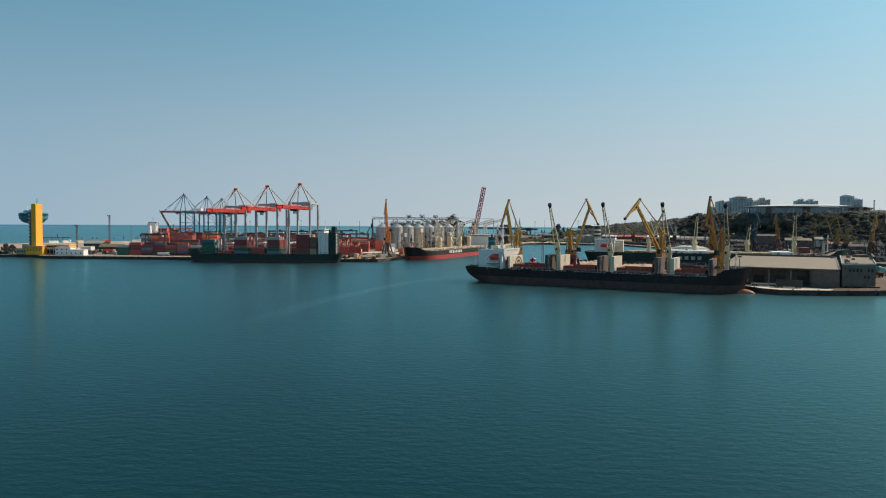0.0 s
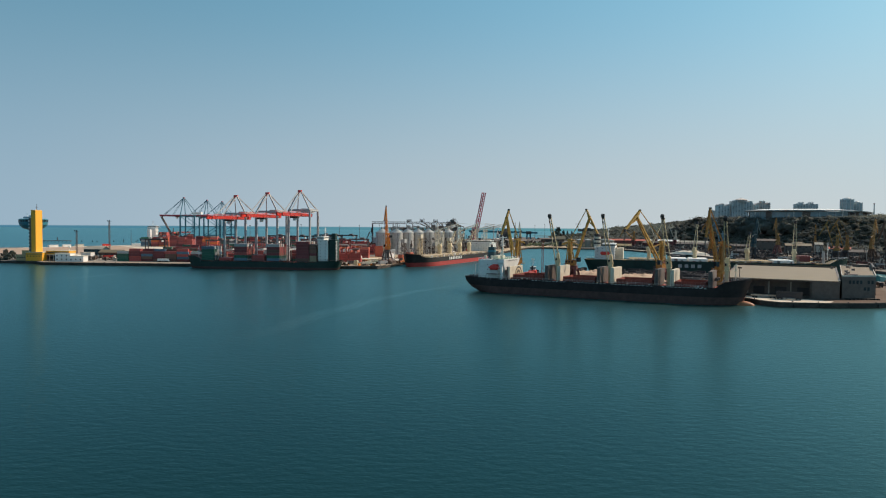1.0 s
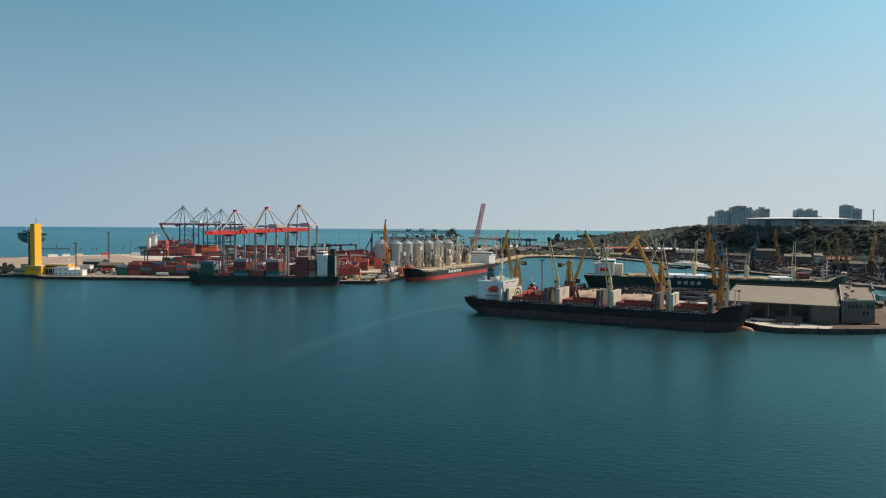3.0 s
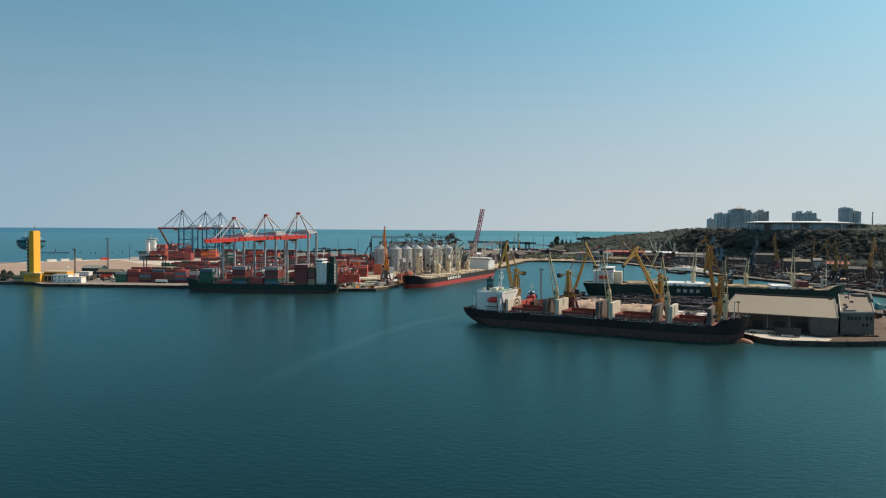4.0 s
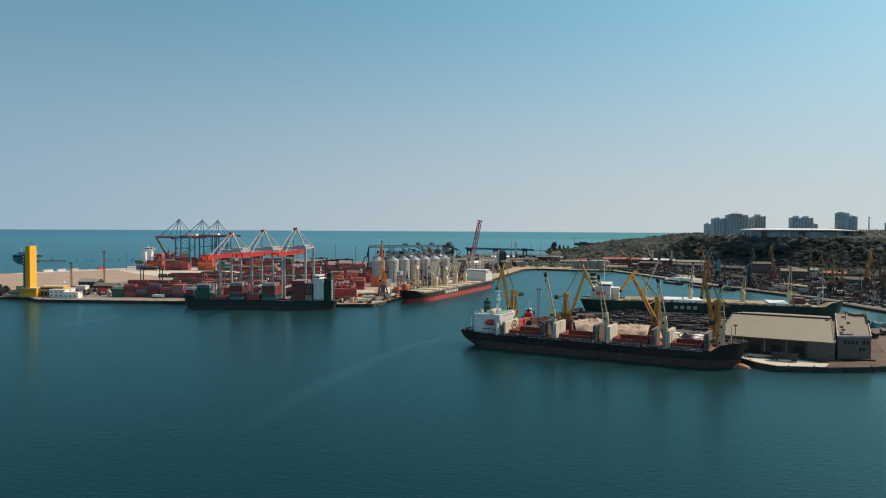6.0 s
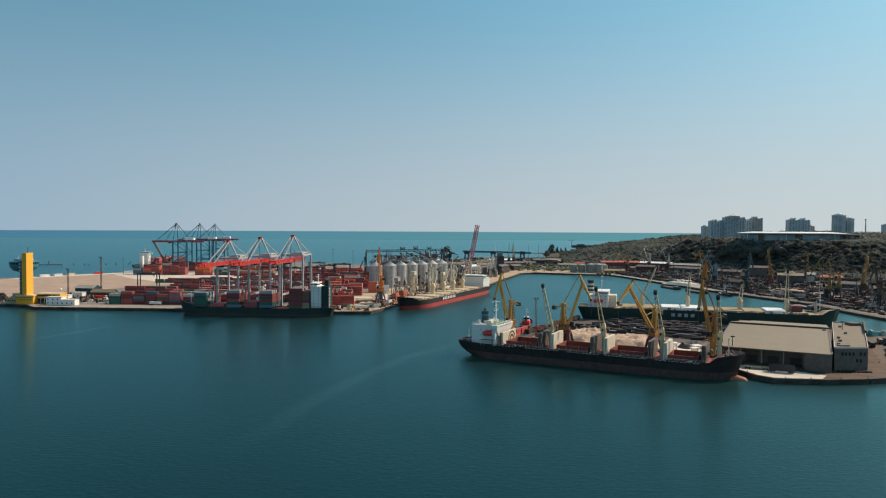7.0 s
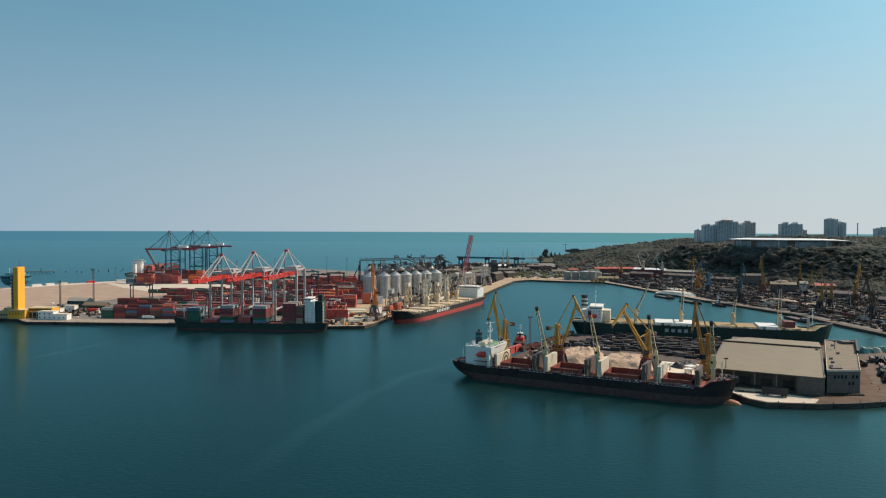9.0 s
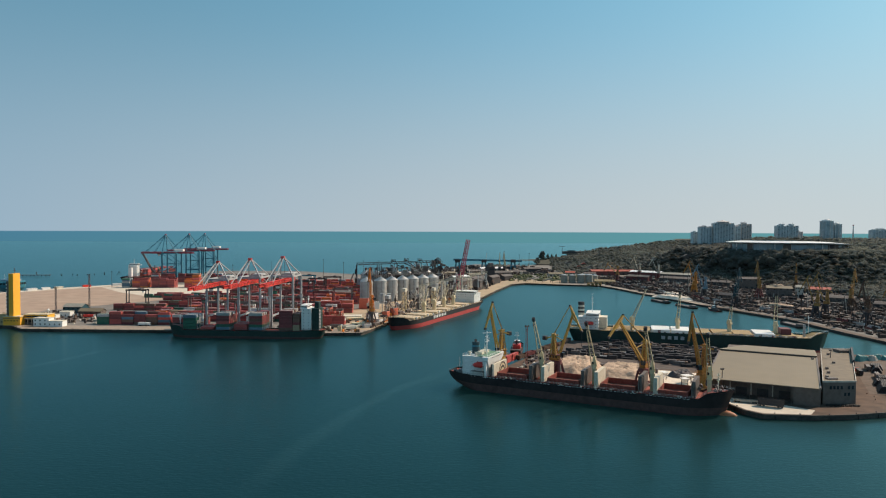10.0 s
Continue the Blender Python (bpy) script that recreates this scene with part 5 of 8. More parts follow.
    hi = [hull.verts.new((a * s, b * s, 27.5 * s)) for a, b in ((-2.6, -0.7), (-1.2, -0.7), (-1.2, 0.7), (-2.6, 0.7))]
    hull.faces.new(hi), hull.faces.new(lo[::-1])
    for i in range(4):
        hull.faces.new((lo[i], lo[(i + 1) % 4], hi[(i + 1) % 4], hi[i]))
    part("tower_casing", hull, CRANE_ORANGE if paint is YELLOW else paint, c)
    # the beak hangs from its tail, which the tie rod holds; the jib meets it a third of the way down
    fall = Vector((out, 0, drop)).normalized()
    tip = Vector((reach * s, 0, top * s)) + fall * 5.2 * s
    foot = Vector((2.2 * s, 0, 19 * s))
    d = (tip - foot).normalized()
    bm = bmesh.new()
    for j in (-1, 1):
        beam(bm, foot + Vector((0, 1.15 * j * s, 0)), tip + Vector((0, 0.5 * j * s, 0)), 0.6 * s, 1.05 * s)
    for k in range(9):
        t0, t1 = 0.08 + 0.1 * k, 0.18 + 0.1 * k
        w0, w1 = (1.15 - 0.65 * t0) * s, (1.15 - 0.65 * t1) * s
        beam(bm, foot.lerp(tip, t0) - Vector((0, w0, 0)), foot.lerp(tip, t0) + Vector((0, w0, 0)), 0.3 * s)
        sgn = 1 if k % 2 else -1
        beam(bm, foot.lerp(tip, t0) - Vector((0, w0 * sgn, 0)), foot.lerp(tip, t1) + Vector((0, w1 * sgn, 0)), 0.25 * s)
    part("jib", bm, paint, c)
    nose, tail = tip + Vector((beak * out, 0, beak * drop)) * s, tip - fall * 5.2 * s
    belly = tip - d * 2.2 * s + fall * 1.2 * s
    bm = bmesh.new()
    for j in (-1, 1):
        o = Vector((0, 0.55 * j * s, 0))
        beam(bm, tail + o * 0.6, tip + o, 0.42 * s, 0.8 * s)
        beam(bm, tip + o, nose + o * 0.5, 0.42 * s, 0.95 * s)
    for t in (0.2, 0.4, 0.6, 0.8, 0.97):
        q = tip.lerp(nose, t)
        beam(bm, q - Vector((0, 0.5 * s, 0)), q + Vector((0, 0.5 * s, 0)), 0.3 * s)
    bk = part("beak", bm, paint, c)
    for j in (-1, 1):
        o = Vector((0, 0.55 * j * s, 0))
        beampart("beak_strut", [(tail + o * 0.6, belly + o, 0.3 * s, 0.4 * s), (belly + o, tip.lerp(nose, 0.62) + o * 0.7, 0.3 * s, 0.45 * s)], paint, bk)
    for at, rr in ((nose, 0.8), (tail, 0.6)):
        made("sheave", lambda bm: tube(bm, at - Vector((0, 0.6 * s, 0)), at + Vector((0, 0.6 * s, 0)), rr * s, rr * s, 12), DARK, bk)
    beampart("tie_rod", [(tail, tw, 0.42 * s), (tail.lerp(tw, 0.35) - UP * 0.5 * s, tail.lerp(tw, 0.45) + UP * 0.7 * s, 0.5 * s)], paint, c)
    arm = Vector((-8.2 * s, 0, 28.2 * s))
    bm = bmesh.new()
    box(bm, -9.4 * s, -7.0 * s, -1.5 * s, 1.5 * s, 27.0 * s, 29.6 * s)
    part("counterweight", bm, DARK, c, "dark counterweight", bevel=0.2 * s)
    beampart("counterweight_arm", [(arm + Vector((1, j * 1.1 * s, 0)), Vector((0.6 * s, j * 0.9 * s, 30.8 * s)), 0.55 * s, 0.8 * s) for j in (-1, 1)], paint, c)
    beampart("luffing_rod", [((-0.6 * s, 0, 29.6 * s), foot.lerp(tip, 0.32), 0.45 * s)], paint, c)
    beampart("hoist_rope", [(nose, nose + Vector((0, 0, -10 * s)), 0.16 * s)], DARK, c)
    beampart("tail_rope", [(tail, tw + Vector((-0.4, 0.5, 0)), 0.12 * s)], DARK, c)
    return c


Y_LABEL = "tall yellow portal jib crane standing on the pier rails"
portal_crane(49, 462, 215, Y_LABEL, YELLOW, YELLOW, 50.3, 6.6, 13, drop=-0.95, out=0.35)
portal_crane(83.5, 443, -35, Y_LABEL, YELLOW, MAROON, 50.4, 9.0, 12, drop=-0.93, out=0.47)
portal_crane(132, 418, 225, Y_LABEL, YELLOW, MAROON, 49.2, 25.5, 14.5, drop=-0.58, out=0.82)
portal_crane(162, 403, 200, "tall orange portal jib crane standing on the pier rails", CRANE_ORANGE, CRANE_ORANGE, 50.8, 7.6, 12.7, drop=-0.98, out=0.16)

# ---- yellow control tower ----
tower = thing("control_tower", pose(-422.2, 709, QUAY_Z, 0, 0, 0), "bright yellow port control tower with a dark round cabin", "tower")
boxpart("shaft", (1.4, 6, -4, 8, 0, 52), BRIGHT_YELLOW, tower, bevel=0.1)
boxpart("stair_shaft", (-3.2, 1.4, 0, 5, 0, 44), STEEL, tower, "dark grey stair shaft with small landings")
for k in range(11):
    boxpart("landing", (-3.5, -2.6, -0.4, 0, 5 + k * 3.5, 6.4 + k * 3.5), WHITE, tower)
bm = bmesh.new()
prof = ((5.5, 31.7), (10.5, 33.2), (14.0, 36.7), (14.6, 39.7), (14.6, 42.4), (13.0, 43.2), (0.01, 43.8))
rings = [[bm.verts.new((r * 0.9 * math.cos(a) - 8, 16 + r * math.sin(a), z)) for a in (i * math.tau / 28 for i in range(28))] for r, z in prof]
for a, b in zip(rings, rings[1:]):
    for i in range(28):
        bm.faces.new((a[i], a[(i + 1) % 28], b[(i + 1) % 28], b[i]))
bm.faces.new(rings[0][::-1])
cabin = part("cabin", bm, CRANE_BLUE, tower, "dark teal bowl-shaped observation cabin")
for i in range(28):
    a0, a1 = (i + 0.12) * math.tau / 28, (i + 0.88) * math.tau / 28
    bm = bmesh.new()
    bm.faces.new([bm.verts.new((13.25 * math.cos(a) - 8, 16 + 14.72 * math.sin(a), z)) for a, z in ((a0, 40.0), (a1, 40.0), (a1, 42.1), (a0, 42.1))])
    part("pane", bm, GLASS, cabin)
made("cabin_arm", lambda bm: (beam(bm, (-1, 5, 36), (-8, 16, 35), 6, 3), tube(bm, (-8, 16, 0), (-8, 16, 34), 3.2, 3.2, 14)), STEEL, tower)
made("cabin_roof", lambda bm: (tube(bm, (-8, 16, 43.7), (-8, 16, 45.4), 9.5, 8.6, 24), tube(bm, (-8, 16, 45.4), (-8, 16, 46.6), 4, 3.6, 16)), PALE_BLUE, tower, "pale round roof on the cabin")
for a in (2.4, 3.0, 0.5):
    beampart("cabin_aerial", [((-8 + 7 * math.cos(a), 16 + 7 * math.sin(a), 45), (-8 + 7 * math.cos(a), 16 + 7 * math.sin(a), 50), 0.25)], WHITE, tower)
made("side_block", lambda bm: (box(bm, -16, -4.2, -1, 9, 0, 6.2), box(bm, -12, -4.4, 2, 9, 6.2, 10.5)), DECKTAN, tower, "tan block beside the yellow annex")
for k in range(5):
    boxpart("side_window", (-15 + k * 2.2, -13.8 + k * 2.2, -1.06, -1, 2.6, 4.2), GLASS, tower)
made("radar_dish", lambda bm: (tube(bm, (34, 8, 10.4), (34, 8, 13), 0.2), ball(bm, (34, 8, 14.2), 1.3, 2)), WHITE, tower, "white radar dome on the wing roof")
boxpart("annex", (-4, 13, -5, 6, 0, 8.5), BRIGHT_YELLOW, tower, bevel=0.1)
boxpart("annex_roof", (-4.6, 13.6, -5.6, 6.6, 8.5, 9.2), PALE_YELLOW, tower)
boxpart("wing", (13, 33, 3, 14, 0, 6.0), WALL_GREY, tower, bevel=0.1)
boxpart("upper_wing", (13, 37, 1.4, 14.4, 6.5, 10.0), BRIGHT_YELLOW, tower, bevel=0.1)
boxpart("terrace_slab", (12.4, 38, 1.0, 14.6, 6.0, 6.5), CREAM, tower, "long cream terrace slab")
boxpart("window_band", (14, 32, 2.92, 3.0, 2.0, 4.4), GLASS, tower)
boxpart("window_band", (14, 36, 1.32, 1.4, 7.6, 8.9), GLASS, tower)
for k in range(6):
    beampart("terrace_post", [((17 + k * 4, 1.3, 0), (17 + k * 4, 1.3, 6.1), 0.35)], CREAM, tower)
boxpart("annex_band", (-4.05, 13.05, -5.05, -5.0, 6.6, 7.2), WALL_GREY, tower)
boxpart("wing_roof", (12.6, 37.4, 0.9, 14.8, 10.0, 10.5), PALE_YELLOW, tower)
for k in range(7):
    if k < 5:
        boxpart("window", (-2.5 + k * 3, -1.4 + k * 3, -5.1, -5.0, 4.2, 5.4), GLASS, tower)
made("antenna", lambda bm: (tube(bm, (4, 2, 52), (4, 2, 58), 0.25), beam(bm, (2.5, 2, 55), (5.5, 2, 55), 0.2)), STEEL, tower)

# ---- silos ----
def silo(x, y, h, roof, r=7.9, group="front grain silos"):
    s = thing("grain_silo", pose(x, y, QUAY_Z), "corrugated galvanised steel grain silo with a conical roof", "silo", group)
    bm = bmesh.new()
    tube(bm, (0, 0, 0), (0, 0, h), r, r, 32, False)
    for f in bm.faces:
        f.smooth = True
    part("barrel", bm, GALV, s)
    made("roof", lambda bm: tube(bm, (0, 0, h), (0, 0, h + roof), r + 0.35, 0.9, 28), GALV_ROOF, s)
    made("roof_cap", lambda bm: tube(bm, (0, 0, h + roof - 0.2), (0, 0, h + roof + 1.4), 1.0, 0.8, 10), GALV_ROOF, s)
    for k in range(7):
        a = math.tau * (k + 0.5) / 7
        ca, sa = math.cos(a), math.sin(a)
        beampart("stiffener", [((ca * (r + 0.12), sa * (r + 0.12), 0), (ca * (r + 0.12), sa * (r + 0.12), h), 0.3, 0.3)], STEEL, s)
    return s


for k in range(-1, 6):
    silo(-62.5 + 14.0 * k - (4 if k < 0 else 0), 930 + 12.8 * k, 29.0, 5.2, 8.6)
for k in range(0, 7):
    silo(-100 + 16.5 * k, 1128 + 7 * k, 25, 6, 7.9, group="rear grain silos")

gal = thing("conveyor_gallery", pose(0, 0, 0), "dark steel conveyor gallery over the silos", "conveyor")
made("bridge", lambda bm: (truss(bm, (-112, 1098, 45), (12, 1190, 45), 3.2, 3.0, 22, 0.7),), DARK, gal)
boxpart("leg", (-113, -111, 1097, 1099, QUAY_Z, 44), DARK, gal)
for k in range(4):
    p = Vector((-112, 1098, 45)).lerp(Vector((12, 1190, 45)), (k + 1) / 4)
    beampart("leg", [((p.x - 2, p.y + 3, QUAY_Z), (p.x, p.y, p.z - 1), 0.9), ((p.x + 2, p.y - 3, QUAY_Z), (p.x, p.y, p.z - 1), 0.9)], STEEL, gal)
for k, (t, h) in enumerate(((0.45, 5), (0.62, 6), (0.8, 5))):
    p = Vector((-112, 1098, 45)).lerp(Vector((12, 1190, 45)), t)
    hh = made("head_house", lambda bm: truss(bm, (p.x, p.y, p.z + 1), (p.x, p.y, p.z + 1 + h), 7, 5, 3, 0.6), DARK, gal)
    boxpart("drive_unit", (p.x - 2, p.x + 1.4, p.y - 2, p.y + 2, p.z + 1.6, p.z + h * 0.8), STEEL, hh, bevel=0.15)

catwalk = thing("roof_conveyor", pose(0, 0, 0), "dusty steel conveyor catwalk along the silo tops", "conveyor")
made("bridge", lambda bm: truss(bm, (-70, 917, 38.4), (10, 994, 38.4), 1.6, 1.4, 16, 0.28), STEEL, catwalk)
made("rear_bridge", lambda bm: truss(bm, (-100, 1128, 36), (0, 1170, 36), 2.4, 2.0, 18, 0.4), WALL_GREY, catwalk)
for k in range(6):
    p = Vector((-62.5 + 14.0 * k, 930 + 12.8 * k, 36.2))
    beampart("post", [((p.x - 0.8, p.y, p.z - 0.4), (p.x - 0.8, p.y, 38), 0.3), ((p.x + 0.8, p.y, p.z - 0.4), (p.x + 0.8, p.y, 38), 0.3), ((p.x - 0.9, p.y, 38), (p.x + 0.9, p.y, 38), 0.3)], STEEL, catwalk)
for k in range(7):
    boxpart("distributor", (-101.5 + 16.5 * k, -98.5 + 16.5 * k, 1126 + 7 * k, 1130 + 7 * k, 33.5, 37.5), STEEL if k % 2 else FAR_BROWN, catwalk, bevel=0.2)
elev = thing("grain_elevator", pose(15, 1155, QUAY_Z - 9, 0, 0, 45), "dark steel elevator head over the grain silos", "building")
beampart("leg", [((i * 6, j * 4, 9), (i * 6, j * 4, 50), 0.9) for i in (-1, 1) for j in (-1, 1)], DARK, elev)
made("bracing", lambda bm: truss(bm, (0, 0, 9), (0, 0, 48), 10, 7, 8, 0.5), STEEL, elev)
boxpart("platform", (-11, 12, -5, 5, 48.6, 49.2), DARK, elev)
made("head_frame", lambda bm: (truss(bm, (-10, 0, 51.5), (11, 0, 51.5), 8, 4.5, 7, 0.6), truss(bm, (-2, 0, 54), (7, 0, 58), 6, 3, 4, 0.5)), DARK, elev)
for k, (x0, x1, z0, z1) in enumerate(((-8, -5, 49.2, 54), (-1.5, 2.5, 49.2, 57), (5, 8, 49.2, 53.5))):
    boxpart("drive_house", (x0, x1, -2.6, 2.6, z0, z1), FUNNEL_TEAL if k == 1 else STEEL, elev, bevel=0.2)
for x, h in ((-9.5, 8), (10.5, 6), (3.5, 11)):
    beampart("aerial", [((x, 0, 49), (x, 0, 49 + h), 0.35)], DARK, elev)

pr = random.Random(63)
tangle = {m: bmesh.new() for m in (STEEL, CRANE_GREY, TANK_PALE, FAR_BROWN, DARK)}
for _ in range(210):
    u, v = pr.random(), pr.uniform(-34, 30)
    x, y = -105 + 128 * u - 0.6 * v, 1080 + 92 * u + 0.8 * v
    h = pr.choice((16, 22, 28, 33, 38, 42)) + pr.uniform(-3, 3)
    bm = tangle[pr.choice((STEEL, STEEL, CRANE_GREY, TANK_PALE, FAR_BROWN, DARK))]
    kind = pr.random()
    if kind < 0.35:
        beam(bm, (x, y, QUAY_Z), (x + pr.uniform(-4, 4), y, h), 0.7)
        beam(bm, (x - 4, y, h * 0.8), (x + 5, y + 2, h * 0.8 + pr.uniform(-2, 2)), 0.6)
    elif kind < 0.6:
        beam(bm, (x, y, h), (x + pr.uniform(-18, 18), y + pr.uniform(-6, 6), h - pr.uniform(2, 14)), 1.1, 1.3)
    elif kind < 0.85:
        w = pr.uniform(1.5, 4.5)
        box(bm, x - w, x + w, y - w * 0.7, y + w * 0.7, h - pr.uniform(3, 9), h)
        beam(bm, (x - w * 0.8, y, QUAY_Z), (x - w * 0.8, y, h - 2), 0.5), beam(bm, (x + w * 0.8, y, QUAY_Z), (x + w * 0.8, y, h - 2), 0.5)
    else:
        truss(bm, (x, y, QUAY_Z), (x, y, h), 3, 3, 6, 0.4)
# lighter spouts and legs between the front silos and the ship
for _ in range(120):
    u = pr.random()
    x, y = -48 + 104 * u + pr.uniform(-8, 8), 800 + 215 * u + pr.uniform(-10, 14)
    h = pr.uniform(7, 26)
    bm = tangle[pr.choice((STEEL, CRANE_GREY, CRANE_GREY, TANK_PALE, FAR_BROWN))]
    if pr.random() < 0.5:
        beam(bm, (x, y, QUAY_Z), (x, y, h), 0.55)
        beam(bm, (x, y, h), (x + pr.uniform(-7, 9), y + pr.uniform(-4, 4), h * pr.uniform(0.5, 1.0)), 0.5)
    else:
        w = pr.uniform(0.8, 2.2)
        box(bm, x - w, x + w, y - w, y + w, h - 3, h)
        beam(bm, (x, y, QUAY_Z), (x, y, h - 2.5), 0.6)
for m, bm in tangle.items():
    single("grain_plant_steelwork", bm, m, "tangle of grey conveyor legs, spouts and pipes round the silos", "steelwork", kind="stuff")

ship_loader = thing("conveyor_gallery", pose(0, 0, 0), "long dark conveyor bridge reaching along the outer mole", "conveyor")
made("bridge", lambda bm: beam(bm, (62, 1650, 27.5), (226, 1650, 24.4), 5, 4.6), CRANE_BLUE, ship_loader, "closed dark teal gallery")
for k in range(14):
    beampart("gallery_rib", [((66 + k * 13, 1647.3, 28.8 - k * 0.26), (66 + k * 13, 1647.3, 26 - k * 0.26), 0.5)], DARK, ship_loader)
for x in (72, 135, 205):
    beampart("leg", [((x - 6, 1650, 0), (x - 3, 1650, 25), 3.4), ((x + 6, 1650, 0), (x + 3, 1650, 25), 3.4), ((x - 4, 1650, 12), (x + 4, 1650, 12), 1.4)], CRANE_BLUE, ship_loader)
    boxpart("winch_house", (x - 6, x + 6, 1645, 1655, 21, 28), DARK, ship_loader, bevel=0.4)
beampart("mast", [((140, 1650, 28), (141, 1650, 43), 1.0)], WHITE, ship_loader)

# ---- the transit shed and its annex on the pier ----
SHED = aim(171, 416, QUAY_Z, 0.88, -0.475)
shed = thing("transit_shed", SHED, "long low warehouse with a ribbed tan roof on the pier", "warehouse")
W_S, D_S, E_S, R_S = 60, 140, 8.8, 13.4
bm = bmesh.new()
box(bm, 0.4, W_S, 0.4, D_S, 0, E_S - 0.2)
walls = part("wall", bm, WALL_GREY, shed, "grey concrete shed wall")
bm = bmesh.new()
ridge = D_S * 0.56
for (y0, z0), (y1, z1) in (((-8.5, E_S + 1.6), (ridge, R_S)), ((ridge + 0.6, R_S + 1.1), (D_S + 1, E_S))):
    v = [bm.verts.new(p) for p in ((-1, y0, z0), (W_S, y0, z0), (W_S, y1, z1), (-1 + (12 if y1 > ridge + 2 else 0), y1, z1))]
    lo = [bm.verts.new(p.co - Vector((0, 0, 0.35))) for p in v]
    bm.faces.new(v), bm.faces.new(lo[::-1])
    for i in range(4):
        bm.faces.new((v[i], lo[i], lo[(i + 1) % 4], v[(i + 1) % 4]))
roof_s = part("roof", bm, ROOF_TAN, shed, "ribbed tan metal roof")
# dark upright face added below the raised edge of the rear roof
boxpart("ridge_gutter", (-1, W_S, ridge + 0.15, ridge + 0.7, R_S - 0.4, R_S + 0.8), DARK, roof_s)
for x0, x1 in ((-1, -0.2), (W_S - 0.8, W_S)):
    made("gable_edge", lambda bm: beam(bm, ((x0 + x1) / 2, -8.5, E_S + 1.7), ((x0 + x1) / 2, ridge, R_S + 0.1), 0.8, 0.5), STEEL, roof_s)
for k in range(5):
    boxpart("door", (4 + k * 11.5, 10 + k * 11.5, 0.2, 0.42, 0, 5.4), DARK, walls, "dark sliding door")
    boxpart("pilaster", (12 + k * 11.5, 12.6 + k * 11.5, 0.0, 0.4, 0, E_S - 0.3), WALL_PALE, walls)
boxpart("front_panel", (46, 59.6, -7.6, 0.0, 0, E_S + 1.0), WALL_GREY, walls, "lighter concrete front panel", bevel=0.05)
boxpart("loading_platform", (0.4, 45, -7.6, 0.2, 0, 1.1), WALLSTONE, walls, "stained concrete loading platform")
for k in range(5):
    boxpart("bay_post", (1.2 + k * 11.0, 1.6 + k * 11.0, -7.6, -7.2, 0, E_S + 1.2), WALL_GREY, walls)
boxpart("eave_beam", (-0.8, W_S - 0.2, -7.8, -7.3, E_S + 0.7, E_S + 1.25), STEEL, walls)
boxpart("upper_wall", (0.4, W_S, 0.42, 1.0, E_S - 0.2, E_S + 1.7), WALL_GREY, walls)

annex = thing("pier_office", pose(0, 0, QUAY_Z), "grey concrete office block with a flat roof beside the shed", "building")
FOOTPRINT = [(224.6, 387), (243.6, 387), (306, 492), (285, 494)]
made("wall", lambda bm: prism(bm, FOOTPRINT, 0, 12.6), WALL_GREY, annex)
made("roof", lambda bm: prism(bm, [(x + dx, y + dy) for (x, y), dx, dy in zip(FOOTPRINT, (0.5, -0.5, -0.7, 0.4), (0.5, 0.5, -0.5, -0.5))], 12.6, 12.8), FLAT_ROOF, annex, "dusty flat roof")
bm = bmesh.new()
for a, b in zip(FOOTPRINT, FOOTPRINT[1:] + FOOTPRINT[:1]):
    beam(bm, (*a, 13.0), (*b, 13.0), 0.4, 0.9)
part("parapet", bm, WALL_PALE, annex)
for k in range(8):
    for z in (8.6, 4.8):
        if z > 6 and k not in (0, 5) or z < 6 and k in (5, 6):
            boxpart("window", (226.4 + k * 2.1, 227.6 + k * 2.1, 386.9, 387.0, z, z + 1.9), GLASS, annex)
boxpart("roof_hut", (231, 237, 393, 396, 12.8, 13.6), STEEL, annex, bevel=0.1)
made("rear_wall", lambda bm: beam(bm, (276, 441, 12), (305, 490, 12), 1.2, 6), DARK, annex, "dark raised wall along the roof edge")
boxpart("roof_hut", (289, 296, 478, 486, 12.8, 14.6), WALL_GREY, annex, bevel=0.1)
for x, y in ((233, 398), (247, 422), (262, 440), (255, 452), (276, 470), (241, 410)):
    boxpart("roof_vent", (x, x + 1.4, y, y + 1.4, 12.8, 14.0), STEEL, annex)

for k in range(16):
    x = 226 + k * 1.1
    bm = bmesh.new()
    outer, inner = [[bm.verts.new((r * math.cos(q), r * math.sin(q), z)) for q in (i * math.tau / 14 for i in range(14))] for r, z in ((1.0, 0.0), (0.5, 0.0))], [[bm.verts.new((r * math.cos(q), r * math.sin(q), z)) for q in (i * math.tau / 14 for i in range(14))] for r, z in ((1.0, 0.7), (0.5, 0.7))]
    for p, q in ((outer[0], inner[0]), (inner[0], inner[1]), (inner[1], outer[1]), (outer[1], outer[0])):
        for i in range(14):
            bm.faces.new((p[i], p[(i + 1) % 14], q[(i + 1) % 14], q[i]))
    single("tyre", bm, RUBBER, "old black lorry tyre lying by the office wall", "tyre", pose(x, 384.6 - (k % 2) * 1.9, QUAY_Z + 0.01), "old tyres")
